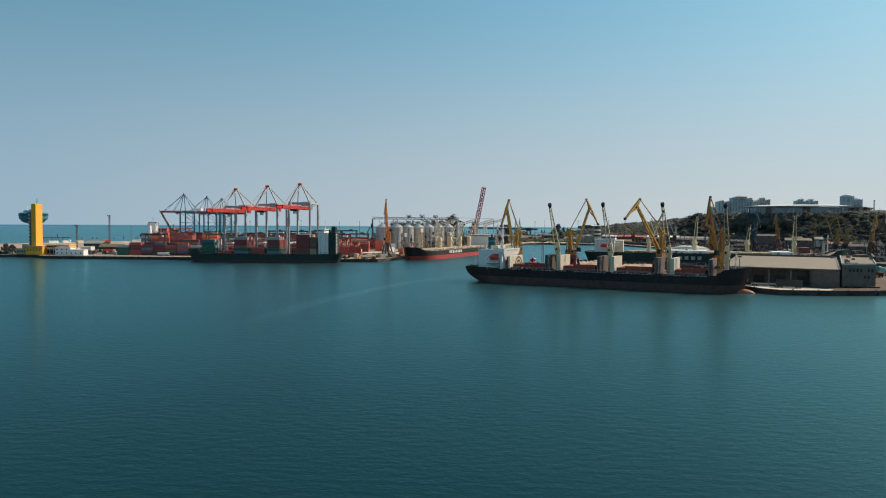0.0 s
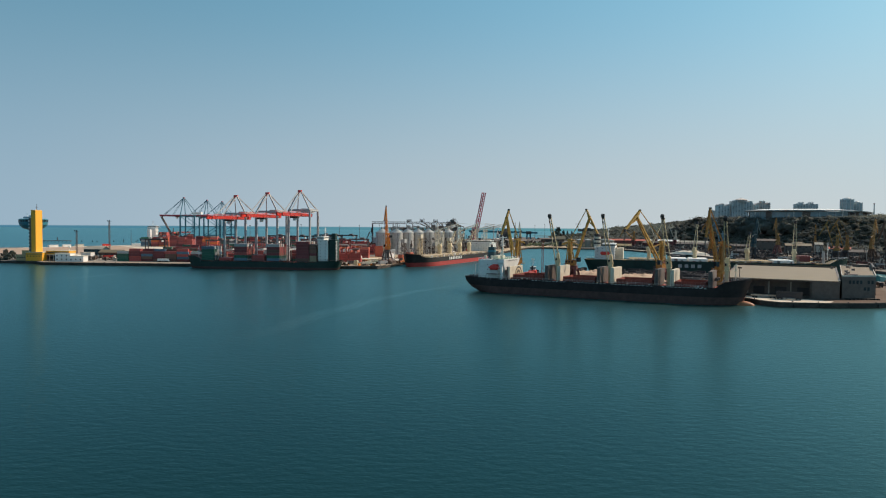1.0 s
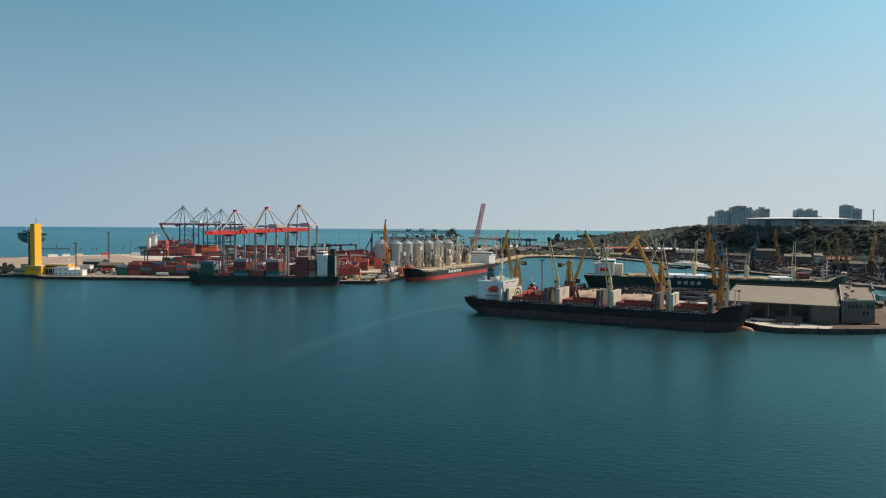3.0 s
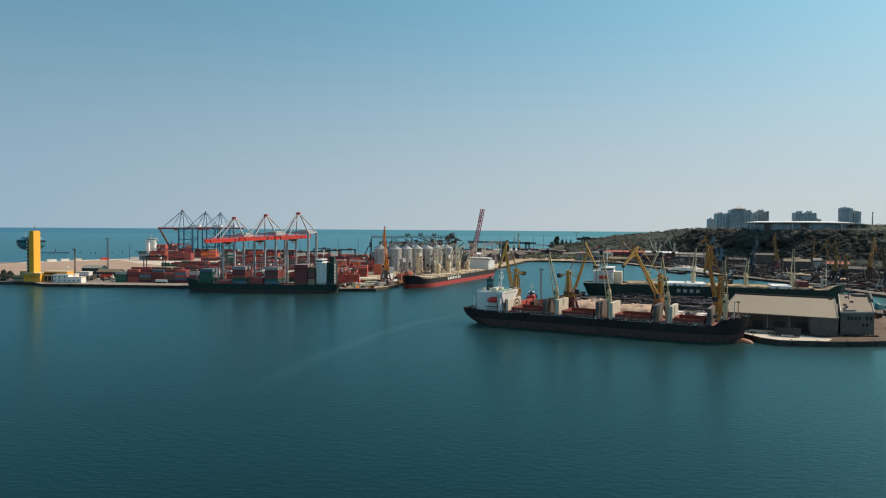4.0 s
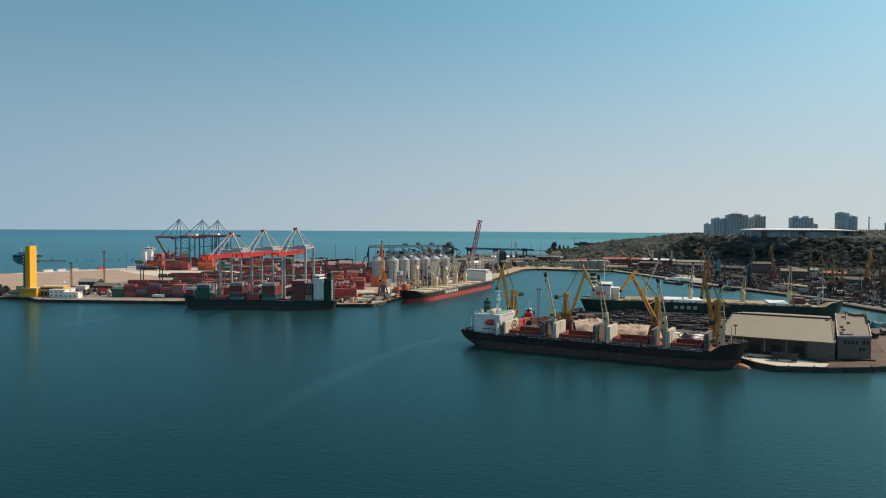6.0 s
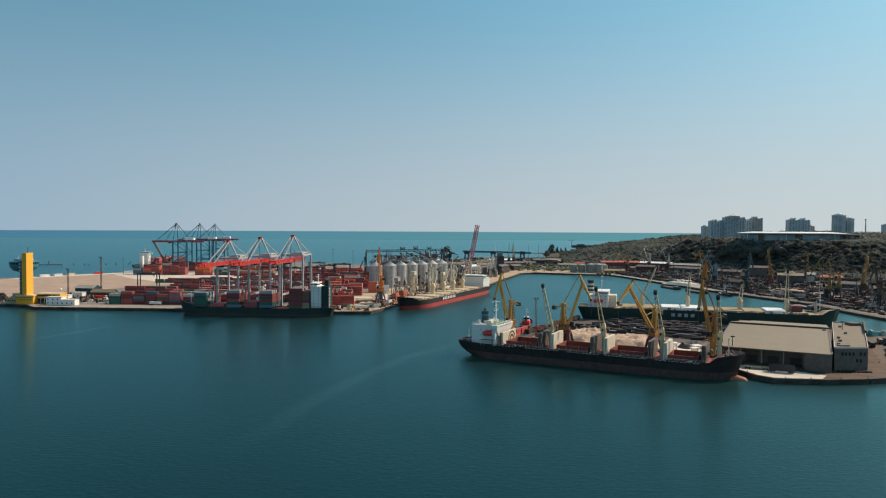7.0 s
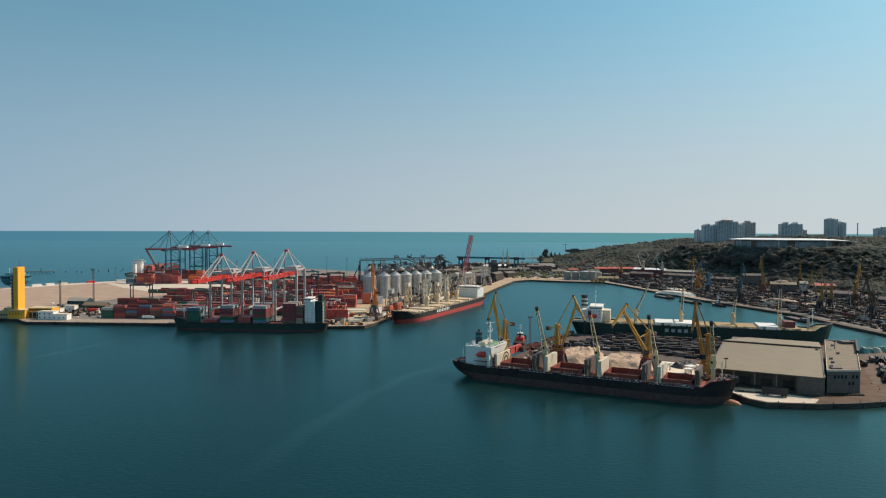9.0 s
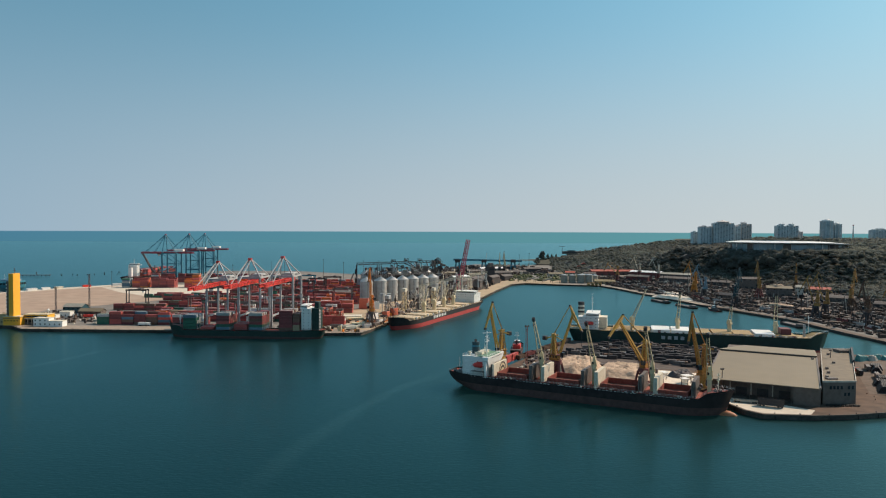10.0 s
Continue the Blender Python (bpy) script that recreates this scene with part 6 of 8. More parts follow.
# ---- apartment towers and the stadium on the hill ----
def apartment(x, y, z, w, d, h, material, roof="flat", label="grey high-rise apartment tower on the hilltop"):
    """A tower of stepped bays with floor slabs, window bands and recessed balconies."""
    b = thing("apartment_tower", pose(x, y, z), label, "building", "hilltop towers")
    if roof == "round":
        drum = made("drum", lambda bm: tube(bm, (0, 0, 0), (0, 0, h), w / 2, w / 2, 20), material, b)
        for k in range(int(h / 3.4)):
            made("window_band", lambda bm: tube(bm, (0, 0, 1.5 + 3.4 * k), (0, 0, 3.1 + 3.4 * k), w / 2 + 0.12, w / 2 + 0.12, 20), BLUEGLASS, drum)
        for k in range(10):
            a = math.tau * (k + 0.5) / 10
            q = Vector((math.cos(a), math.sin(a), 0)) * (w / 2 + 0.3)
            beampart("pier", [(q, q + UP * (h + 1.2), 2.2, 0.9)], TOWER_WARM if k % 2 else material, drum)
        made("crown", lambda bm: (tube(bm, (0, 0, h), (0, 0, h + 3.2), w * 0.42, w * 0.38, 20), tube(bm, (0, 0, h + 3.2), (0, 0, h + 6.5), w * 0.30, w * 0.10, 20)), material, b)
        return b
    n = max(3, int(w / 8))
    bay = w / n
    for i in range(n):
        out = (0.0, 1.8, 0.6)[i % 3]
        cut = (0.0, 2.4, 5.0)[(i * 2 + n) % 3] if n > 3 else 0.0
        x0 = -w / 2 + i * bay
        wall = boxpart("bay", (x0 + 0.02, x0 + bay - 0.02, -d / 2 - out, d / 2, 0, h - cut), material, b, bevel=0.25)
        for k in range(int((h - cut) / 3.2)):
            zz = 1.2 + k * 3.2
            boxpart("window", (x0 + bay * 0.16, x0 + bay * 0.60, -d / 2 - out - 0.10, -d / 2 - out + 0.2, zz, zz + 1.7), BLUEGLASS if (k * 7 + i * 3) % 5 else GLASS, wall)
            if k % 2:
                boxpart("balcony", (x0 + bay * 0.66, x0 + bay * 0.95, -d / 2 - out - 1.3, -d / 2 - out, zz - 0.5, zz + 0.7), TOWER_WARM if i % 2 else material, wall)
        if roof == "gabled":
            made("bay_roof", lambda bm: prism_x(bm, ((x0 - 0.4, h - cut - 0.1), (x0 + bay + 0.4, h - cut - 0.1), (x0 + bay / 2, h - cut + 3.4)), -d / 2 - out - 0.3, d / 2), TOWER_WARM, wall)
    if roof == "domed":
        made("crown_roof", lambda bm: (tube(bm, (0, 0, h - 5), (0, 0, h + 1.5), w * 0.33, w * 0.30, 8), tube(bm, (0, 0, h + 1.4), (0, 0, h + 6.8), w * 0.36, 0.8, 8), tube(bm, (0, 0, h + 6), (0, 0, h + 9.5), 0.4, 0.2, 8)), TOWER_WARM, b)
    elif roof == "flat":
        boxpart("lift_house", (-w * 0.22, w * 0.18, -d * 0.2, d * 0.2, h - 1, h + 3), material, b, bevel=0.2)
        beampart("aerial", [((w * 0.1, 0, h), (w * 0.1, 0, h + 7), 0.35), ((-w * 0.15, 0, h), (-w * 0.15, 0, h + 5), 0.3)], STEEL, b)
    return b


BACK = "pale warm high-rise apartment tower behind the grey ones"
for x, y, w, top, m, roof, lab in ((862, 2215, 15, 94, TOWER, "flat", ""), (870, 2150, 37, 111, TOWER, "gabled", ""), (922, 2140, 62, 124, TOWER, "domed", ""), (968, 2185, 52, 115, TOWER, "gabled", ""),
                                   (1016, 2200, 40, 122, TOWER_WARM, "flat", BACK), (1114, 2150, 36, 117, TOWER, "flat", ""), (1147, 2155, 34, 117, TOWER, "flat", ""), (1182, 2180, 19, 96, TOWER_WARM, "flat", "low pale block on the hilltop"),
                                   (1257, 2150, 37, 129, TOWER, "round", ""), (1293, 2160, 31, 119, TOWER, "round", ""), (1462, 2200, 62, 104, TOWER, "flat", "broad glassy block on the hilltop")):
    apartment(x, y, 52, w, 24, top - 52, m, roof, lab or "grey high-rise apartment tower on the hilltop")

stad = thing("stadium", pose(748, 1420, 57, 0, 0, -4) @ Matrix.Scale(0.927, 4), "low oval stadium with a thin white roof ring", "stadium")
N_S, RX = 48, 132


def oval(bm, rx0, rx1, z0, z1, z2):
    a = [[bm.verts.new((rx * math.cos(t), (rx - 30) * math.sin(t), z - 4.5 * max(0, math.cos(t)) ** 2)) for t in (k * math.tau / N_S for k in range(N_S))] for rx, z in ((rx0, z0), (rx1, z1), (rx1 - 34, z2), (rx1 - 34, z2 - 1.2), (rx1, z1 - 1.6))]
    for p, q in zip(a, a[1:]):
        for k in range(N_S):
            bm.faces.new((p[k], p[(k + 1) % N_S], q[(k + 1) % N_S], q[k]))


for k in range(N_S):
    bm = bmesh.new()
    t0, t1 = k * math.tau / N_S, (k + 0.97) * math.tau / N_S
    bm.faces.new([bm.verts.new((r * math.cos(t), (r - 30) * math.sin(t), z)) for t, r, z in ((t0, 122, -16), (t1, 122, -16), (t1, 122, 17), (t0, 122, 17))])
    part("glass_panel", bm, (STADIUM_PANEL, BLUEGLASS, STADIUM_PANEL, BLUEGLASS, WALL_GREY)[(k * 3) % 5] if k < 38 else (DARK, WALL_GREY, BLUEGLASS)[k % 3], stad)
made("bowl", lambda bm: oval(bm, 112, 117, -6, 18, 4), WALL_GREY, stad)
made("roof", lambda bm: oval(bm, 126, RX, 18.6, 20.6, 23.5), ROOF_WHITE, stad, "thin white roof ring")
for k in range(N_S):
    t = k * math.tau / N_S
    beampart("column", [((125 * math.cos(t), 95 * math.sin(t), -14), (125 * math.cos(t), 95 * math.sin(t), 18.5 - 4.5 * max(0, math.cos(t)) ** 2), 1.0 if k % 6 == 2 else 0.35)], ROOF_WHITE if k % 6 == 2 else GALV_ROOF, stad)

# ---- stock on the quays ----
def bundle_mesh(name, l, w, h, material, seed):
    """A bundle of long sections on two dunnage bars, ends uneven."""
    bm = bmesh.new()
    comb(bm, l, w, h, max(3, int(w / 0.8)), 0.22 + 0.02 * seed)
    return mesh_of(name, bm, material)


BUNDLES = [bundle_mesh("steel_billet", l, w, h, m, i) for i, (l, w, h, m) in enumerate(
    ((7.4, 2.8, 2.7, BALE), (6.6, 2.6, 3.6, BALE), (4.6, 3.0, 2.4, BALE), (7.6, 3.0, 2.8, STEEL), (7, 2.6, 2.2, RUST), (7, 2.6, 1.2, CRANE_GREY)))]
br = random.Random(21)


def bundle(x, y, ang, kind, where):
    ob = new("steel_billet", BUNDLES[kind])
    ob.matrix_basis = pose(x, y, QUAY_Z + 0.03, 0, 0, ang)
    return tagged(ob, ("rusty" if kind == 4 else "pale grey" if kind == 5 else "dark") + " bundle of long steel sections lying " + where, "steel bundle", "steel bundles")


tagged(new("ground", sheet("stock_yard", [(76, 522), (106, 505), (160, 482), (166, 486), (196, 478), (250, 566), (130, 604), (122, 598)], QUAY_Z + 0.03, DARKYARD)),
       "dark stained storage ground in the middle of the pier", "ground", kind="structure")
PIER_ANG = -24
pier_pipes = []
cA, sA = math.cos(radians(PIER_ANG)), math.sin(radians(PIER_ANG))
for j in range(22):
    for i in range(22):
        u, v = i * 8.3 - 20 + br.uniform(-0.9, 0.9) + 2 * j, j * 4.5
        x, y = 104 + cA * u - sA * v, 516 + sA * u + cA * v
        if x < 84 + (y - 515) * 0.45 or x > 235 - (560 - y) * 0.35 or y < 560 - (x - 80) * 0.62 or y > 604 - (x - 126) * 0.28 or br.random() < 0.10:
            continue
        if br.random() < 0.38:
            pier_pipes.append((x, y, PIER_ANG + br.uniform(-9, 9)))
        else:
            bundle(x + br.uniform(-0.4, 0.4), y, PIER_ANG + br.uniform(-5, 5), br.choice((0, 0, 0, 1, 1, 2, 2, 3, 3, 4, 5)), "on the pier")
tagged(new("ground", sheet("road", [(268, 412), (300, 400), (420, 440), (560, 490), (440, 534), (345, 536), (312, 500), (282, 440)], QUAY_Z + 0.02, QUAY_BROWN)),
       "oily brown ground behind the pier office", "ground", kind="structure")
# dark pipe stacks beside the pier road
def pipe_stack(name, length, r, rows):
    bm = bmesh.new()
    for k in range(rows):
        for i in range(7 - k):
            y, off = (i - (6 - k) / 2) * 1.8 * r, (0.5 * ((i * 7 + k * 3) % 5) - 1.0) * 0.5
            tube(bm, (-length / 2 + off, y, r + k * 1.56 * r), (length / 2 + off, y, r + k * 1.56 * r), r, r, 8)
    return mesh_of(name, bm, BALE)


PIPES = [pipe_stack("pipe_stack", 11.0, 0.62, 4), pipe_stack("pipe_stack", 9.4, 0.72, 3), pipe_stack("pipe_stack", 12.0, 0.5, 5)]
SHORT_PIPES = [pipe_stack("pipe_stack", 7.6, 0.28, 4), pipe_stack("pipe_stack", 7.0, 0.26, 3), pipe_stack("pipe_stack", 8.0, 0.30, 2)]
for x, y, a in pier_pipes:
    ob = new("pipe_stack", br.choice(SHORT_PIPES))
    ob.matrix_basis = pose(x, y, QUAY_Z + 0.03, 0, 0, a)
    tagged(ob, "low stack of dark steel pipes among the pier goods", "pipe stack", "pipe stacks")
for j in range(9):
    for i in range(5):
        u, v = i * 12.6 + br.uniform(-0.6, 0.6), j * 9.6 + br.uniform(-0.5, 0.5)
        if br.random() < 0.12:
            continue
        ob = new("pipe_stack", PIPES[(i + 2 * j) % 3])
        ob.matrix_basis = pose(281 + 0.89 * u + 0.50 * v, 418 - 0.12 * u + 0.86 * v, QUAY_Z + 0.03, 0, 0, 58 + br.uniform(-5, 5))
        tagged(ob, "dark stack of steel pipes lying beside the pier road", "pipe stack", "pipe stacks")


def heap(x, y, rx, ry, h, ang, material, label, seed=0, z=QUAY_Z):
    """A slumped heap of loose bulk cargo."""
    bm = bmesh.new()
    n, m = 64, 22
    cx = bm.verts.new((0, 0, h))
    prev = None
    for j in range(1, m + 1):
        t = j / m
        row = []
        for i in range(n):
            a = i * math.tau / n
            k = 1 + 0.16 * noise.noise((math.cos(a) * 1.6 + seed, math.sin(a) * 1.6, seed))
            px, py = rx * t * k * math.copysign(abs(math.cos(a)) ** 0.6, math.cos(a)), ry * t * k * math.copysign(abs(math.sin(a)) ** 0.6, math.sin(a))
            zz = h * min(1.0, 2.4 * (1 - t)) * (1 + 0.28 * noise.noise((px * 0.13 + seed, py * 0.13, seed))) + (1.1 * noise.noise((px * 0.42, py * 0.42, seed)) + 0.6 * noise.noise((px * 1.1, py * 1.1, seed))) * min(1.0, 3 * (1 - t)) * min(1.0, h / 5)
            row.append(bm.verts.new((px, py, max(zz, -0.1))))
        for i in range(n):
            if prev:
                bm.faces.new((prev[i], row[i], row[(i + 1) % n], prev[(i + 1) % n]))
            else:
                bm.faces.new((cx, row[i], row[(i + 1) % n]))
        prev = row
    for f in bm.faces:
        f.smooth = True
    return single("sand_mound", bm, material, label, "heap", pose(x, y, z, 0, 0, ang))


heap(104, 478, 17, 30, 8.0, -27, HEAP, "pale tan heap of bulk cargo on the pier", 1)
heap(131, 459, 21, 27, 7.0, -27, HEAP, "wide tan heap of bulk cargo on the pier", 4)
tagged(new("ground", sheet("pad", [(136, 428), (166, 413), (192, 468), (160, 484)], QUAY_Z + 0.06, HEAP_WHITE)), "chalky white spill-covered concrete pad", "ground", kind="structure")
tagged(new("ground", sheet("pad", [(88, 450), (134, 425), (160, 482), (118, 512), (100, 512)], QUAY_Z + 0.05, HEAP)), "tan spill-covered ground round the heaps", "ground", kind="structure")
heap(172, 462, 9, 7, 3.5, 10, DARK, "small dark heap of coal on the pale pad", 6)
for x, y, w in ((156, 452, 5), (168, 442, 6), (163, 433, 4.5), (150, 440, 4)):
    hop = thing("loading_hopper", pose(x, y, QUAY_Z, 0, 0, -27), "pale steel loading hopper on short legs", "hopper", "loading hoppers")
    made("bin", lambda bm: tube(bm, (0, 0, 2.2), (0, 0, 5.0), w * 0.25, w * 0.72, 4), WHITE, hop)
    for i in (-1, 1):
        for j in (-1, 1):
            beampart("leg", [((i * w * 0.4, j * w * 0.4, 0), (i * w * 0.4, j * w * 0.4, 4.4), 0.3)], STEEL, hop)
for i in range(9):
    boxw = new("retaining_block", BUNDLES[3])
    boxw.matrix_basis = pose(119 + i * 4.6, 500 - i * 2.5 - 6, QUAY_Z, 0, 0, -28)
    tagged(boxw, "low dark wall of stacked beams behind the heaps", "wall block", "heap walls")

tagged(new("pavement", sheet("slab", [(172, 392), (176, 376), (182, 368.5), (206, 365.5), (213, 374), (200, 388), (186, 405), (173, 411)], QUAY_Z + 0.02, PALE_SLAB)),
       "bleached pale concrete before the shed", "pavement", kind="structure")
# ---- wagons and lorries ----
def wagon(x, y, ang, body, h=2.6, label="dark open goods wagon on the pier track", z=QUAY_Z):
    w = thing("goods_wagon", pose(x, y, z, 0, 0, ang), label, "wagon", "goods wagons")
    bm = bmesh.new()
    box(bm, -6.6, 6.6, -1.5, 1.5, 1.1, 1.4)
    for s in (-1, 1):
        box(bm, -6.6, 6.6, s * 1.45 - 0.06, s * 1.45 + 0.06, 1.4, 1.4 + h)
        for k in range(9):
            box(bm, -6.5 + k * 1.6, -6.35 + k * 1.6, s * 1.58 - 0.08, s * 1.58 + 0.08, 1.2, 1.3 + h)
        box(bm, s * 6.55 - 0.06, s * 6.55 + 0.06, -1.4, 1.4, 1.4, 1.4 + h)
    part("body", bm, body, w)
    for bx_ in (-4.6, 4.6):
        made("bogie", lambda bm: [tube(bm, (bx_ + d, -0.8, 0.48), (bx_ + d, 0.8, 0.48), 0.48, n=12) for d in (-0.9, 0.9)] + [box(bm, bx_ - 1.5, bx_ + 1.5, -1.0, 1.0, 0.5, 1.1)], DARK, w)
    return w


def lorry(x, y, ang, cab, load, label="white lorry parked on the quay", z=QUAY_Z):
    t = thing("lorry", pose(x, y, z, 0, 0, ang), label, "lorry", "lorries")
    boxpart("cab", (4.2, 6.2, -1.2, 1.2, 0.7, 3.2), cab, t, bevel=0.2)
    boxpart("windscreen", (6.18, 6.24, -1.0, 1.0, 1.9, 2.9), GLASS, t)
    boxpart("load_bed", (-6, 4, -1.25, 1.25, 1.1, 3.4), load, t, bevel=0.05)
    boxpart("chassis", (-6, 5.6, -0.6, 0.6, 0.6, 1.1), DARK, t)
    for wx in (-4.6, -3.4, 4.8):
        for s in (-1, 1):
            made("wheel", lambda bm: tube(bm, (wx, s * 0.85, 0.5), (wx, s * 1.2, 0.5), 0.5, n=12), RUBBER, t)
    return t


for i, (x, y) in enumerate(((192.5, 382.0), (182.5, 391.0))):
    wagon(x, y, -27 if i == 0 else -22, DARK if i == 0 else FAR_PALE, 0.5 if i == 1 else 3.1, "dark weathered goods wagon before the shed" if i == 0 else "low flat wagon loaded with pale boards")
for i in range(7):
    wagon(72 + i * 8.2, 523 + i * 12.4, 56.5, (RUST, MAROON, STEEL, RUST, MAROON, RUST, STEEL)[i], (2.4, 2.4, 1.6, 2.6, 2.4, 1.2, 2.4)[i], "rust-brown goods wagon along the pier end")
for x, y, a, c, l in ((297, 468, 70, CRANE_RED, DARK), (301, 455, 62, WHITE, STEEL), (312, 482, 66, DARK, STEEL),
                      (-382, 775, 20, CRANE_RED, WHITE), (-370, 765, 12, WHITE, CRANE_RED), (-285, 703, -4, WHITE, WHITE), (-90, 690, 10, WHITE, STEEL), (-74, 676, 30, CREAM, CREAM), (-60, 700, 70, WHITE, STEEL),
                      (20, 930, 64, WHITE, DECKTAN), (34, 965, 66, CRANE_RED, STEEL), (-30, 800, 65, WHITE, STEEL), (-22, 818, 64, CREAM, STEEL)):
    lorry(x, y, a, c, l)
for k in range(20):
    heap(316 + k * 5.6, 513 + k * 1.0 + (k % 2) * 2.4, 3.4, 2.8, 3.0 + (k % 3) * 0.6, 12, TEAL if k % 4 else FAR_PALE, "pile under a teal tarpaulin at the pier edge" if k % 4 else "pile under a pale tarpaulin at the pier edge", 10 + k)

# ---- vessels in the inner basin ----
def tug(x, y, ang, hullm, label, s=1.0, house=WHITE):
    t = thing("tug_boat", pose(x, y, 0, 0, 0, ang) @ Matrix.Scale(s, 4), label, "boat", "small craft")
    hull_parts(t, 30, 9, 2.8, 0.5, hullm, BOOT_RED, STEEL, fore=0.8, rise=1.2, stern=0.9, rake=2.5, n=24)
    boxpart("deckhouse", (11, 21, -3, 3, 2.0, 5.2), house, t, bevel=0.2)
    boxpart("wheelhouse", (15, 20, -2.3, 2.3, 5.2, 8.2), WHITE, t, bevel=0.2)
    boxpart("wheelhouse_window", (14.95, 20.05, -2.35, 2.35, 6.5, 7.6), GLASS, t)
    made("funnel", lambda bm: tube(bm, (12.5, 0, 5), (12.3, 0, 9), 0.9, 0.8, 12), DARK, t)
    mast(t, 17, 0, 8.2, 7, WHITE, 2)
    return t


tug(72, 560, 78, DARK, "tug with a red deckhouse and white wheelhouse off the pier end", 1.0, CRANE_RED)
for i, (x, y) in enumerate(((61, 512), (66, 520))):
    container(x, y, QUAY_Z + 0.05, 62, "red", 12.19, True, where="on the end of the pier")
    container(x, y, QUAY_Z + 2.66, 62, "red", 12.19, True, where="on the end of the pier")
for x, y, a in ((352, 872, 104), (339, 935, 103), (396, 700, 91)):
    b = thing("barge", pose(x - 10, y, 0, 0, 0, a), "low dark barge moored in the basin", "boat", "small craft")
    hull_parts(b, 42, 10, 1.8, 0.4, DARK, BOOT_BROWN, RUST, fore=0.95, rise=0.3, stern=0.95, rake=2, n=24)
    boxpart("cabin", (3, 9, -3, 3, 1.0, 4.2), STEEL, b, bevel=0.1)
    boxpart("hold_cover", (12, 36, -3.8, 3.8, 0.9, 2.4), STEEL, b, bevel=0.1)
tug(362, 842, 104, DARK, "small dark workboat moored at the far quay", 0.8, STEEL)

# ---- warehouses and port buildings on the far shore ----
def warehouse(x, y, w, d, h, ang, roof, wall, label, pitch=3.0, doors=4):
    b = thing("warehouse", pose(x, y, QUAY_Z, 0, 0, ang), label, "warehouse", "far shore sheds")
    wall_ob = boxpart("wall", (-w / 2, w / 2, -d / 2, d / 2, 0, h), wall, b)
    bm = bmesh.new()
    o = 0.6
    pts = [(-w / 2 - o, -d / 2 - o, h - 0.1), (w / 2 + o, -d / 2 - o, h - 0.1), (w / 2 + o, 0, h + pitch), (-w / 2 - o, 0, h + pitch), (w / 2 + o, d / 2 + o, h - 0.1), (-w / 2 - o, d / 2 + o, h - 0.1)]
    for dz in (0, 0.35):
        v = [bm.verts.new((a, b_, c + dz)) for a, b_, c in pts]
        bm.faces.new((v[0], v[1], v[2], v[3])), bm.faces.new((v[3], v[2], v[4], v[5]))
    part("roof", bm, roof, b)
    for s in (-1, 1):
        bm = bmesh.new()
        bm.faces.new([bm.verts.new((s * w / 2, yy, zz)) for yy, zz in ((-d / 2, h - 0.2), (d / 2, h - 0.2), (0, h + pitch))])
        part("gable", bm, wall, b)
    for k in range(doors):
        xx = -w / 2 + (k + 0.5) * w / doors
        boxpart("door", (xx - 2, xx + 2, -d / 2 - 0.08, -d / 2, 0, min(4.5, h - 1)), DARK, wall_ob)
    for k in range(doors):
        xx = -w / 2 + (k + 0.2) * w / doors
        boxpart("window", (xx - 0.9, xx + 0.9, -d / 2 - 0.06, -d / 2, h - 2.2, h - 0.9), GLASS, wall_ob)
    return b


HILL_FOOT_SHEDS = (
    (380, 1475, 60, 26, 9, 0, ROOF_RED, MAROON, "long warehouse with a faded red roof"),
    (428, 1490, 40, 22, 8, 0, ROOF_RED, WALL_GREY, "warehouse with a red roof on the far shore"),
    (460, 1440, 66, 22, 9, -35, ROOF_WHITE, MAROON, "long dark shed with a pale roof"),
    (505, 1388, 60, 22, 8, -38, TANK_PALE, ROOF_DARK, "dark shed with a white roof"),
    (408, 1322, 44, 20, 8, -40, ROOF_DARK, MAROON, "dark brown transit shed on the far quay"),
    (470, 1290, 60, 22, 7, -45, ROOF_DARK, ROOF_DARK, "dark grey transit shed on the far shore"),
    (520, 1215, 44, 18, 6, -50, ROOF_DARK, ROOF_DARK, "dark low shed on the far shore"),
    (536, 1140, 34, 18, 17, -20, ROOF_DARK, WALL_GREY, "three-storey grey port building on the far shore"),
    (560, 1180, 26, 16, 12, -20, ROOF_DARK, WALL_PALE, "pale port office block on the far shore"),
    (520, 1010, 34, 20, 13, -22, ROOF_TAN, ROOF_DARK, "dark building with a pale cluttered roof"),
)
FAR_QUAY_SHEDS = (
    (545, 1000, 10, 14, 15, -22, TANK_PALE, WALL_PALE, "narrow pale annex block on the far shore"),
    (430, 985, 26, 10, 5, -60, ROOF_DARK, WALL_GREY, "low grey workshop on the far shore"),
    (610, 1060, 30, 22, 7, -30, ROOF_RED, WALL_GREY, "building with a bright red roof"),
    (560, 930, 46, 20, 7, -50, ROOF_DARK, ROOF_DARK, "low dark shed on the far shore"),
    (588, 858, 40, 16, 5, -52, ROOF_DARK, ROOF_DARK, "long low shed on the far shore"),
    (580, 780, 40, 16, 6, -55, ROOF_DARK, WALL_GREY, "low grey shed on the far shore"),
    (305, 1470, 20, 14, 6, -10, ROOF_RED, WALL_PALE, "small house with a red roof near the mole"),
)
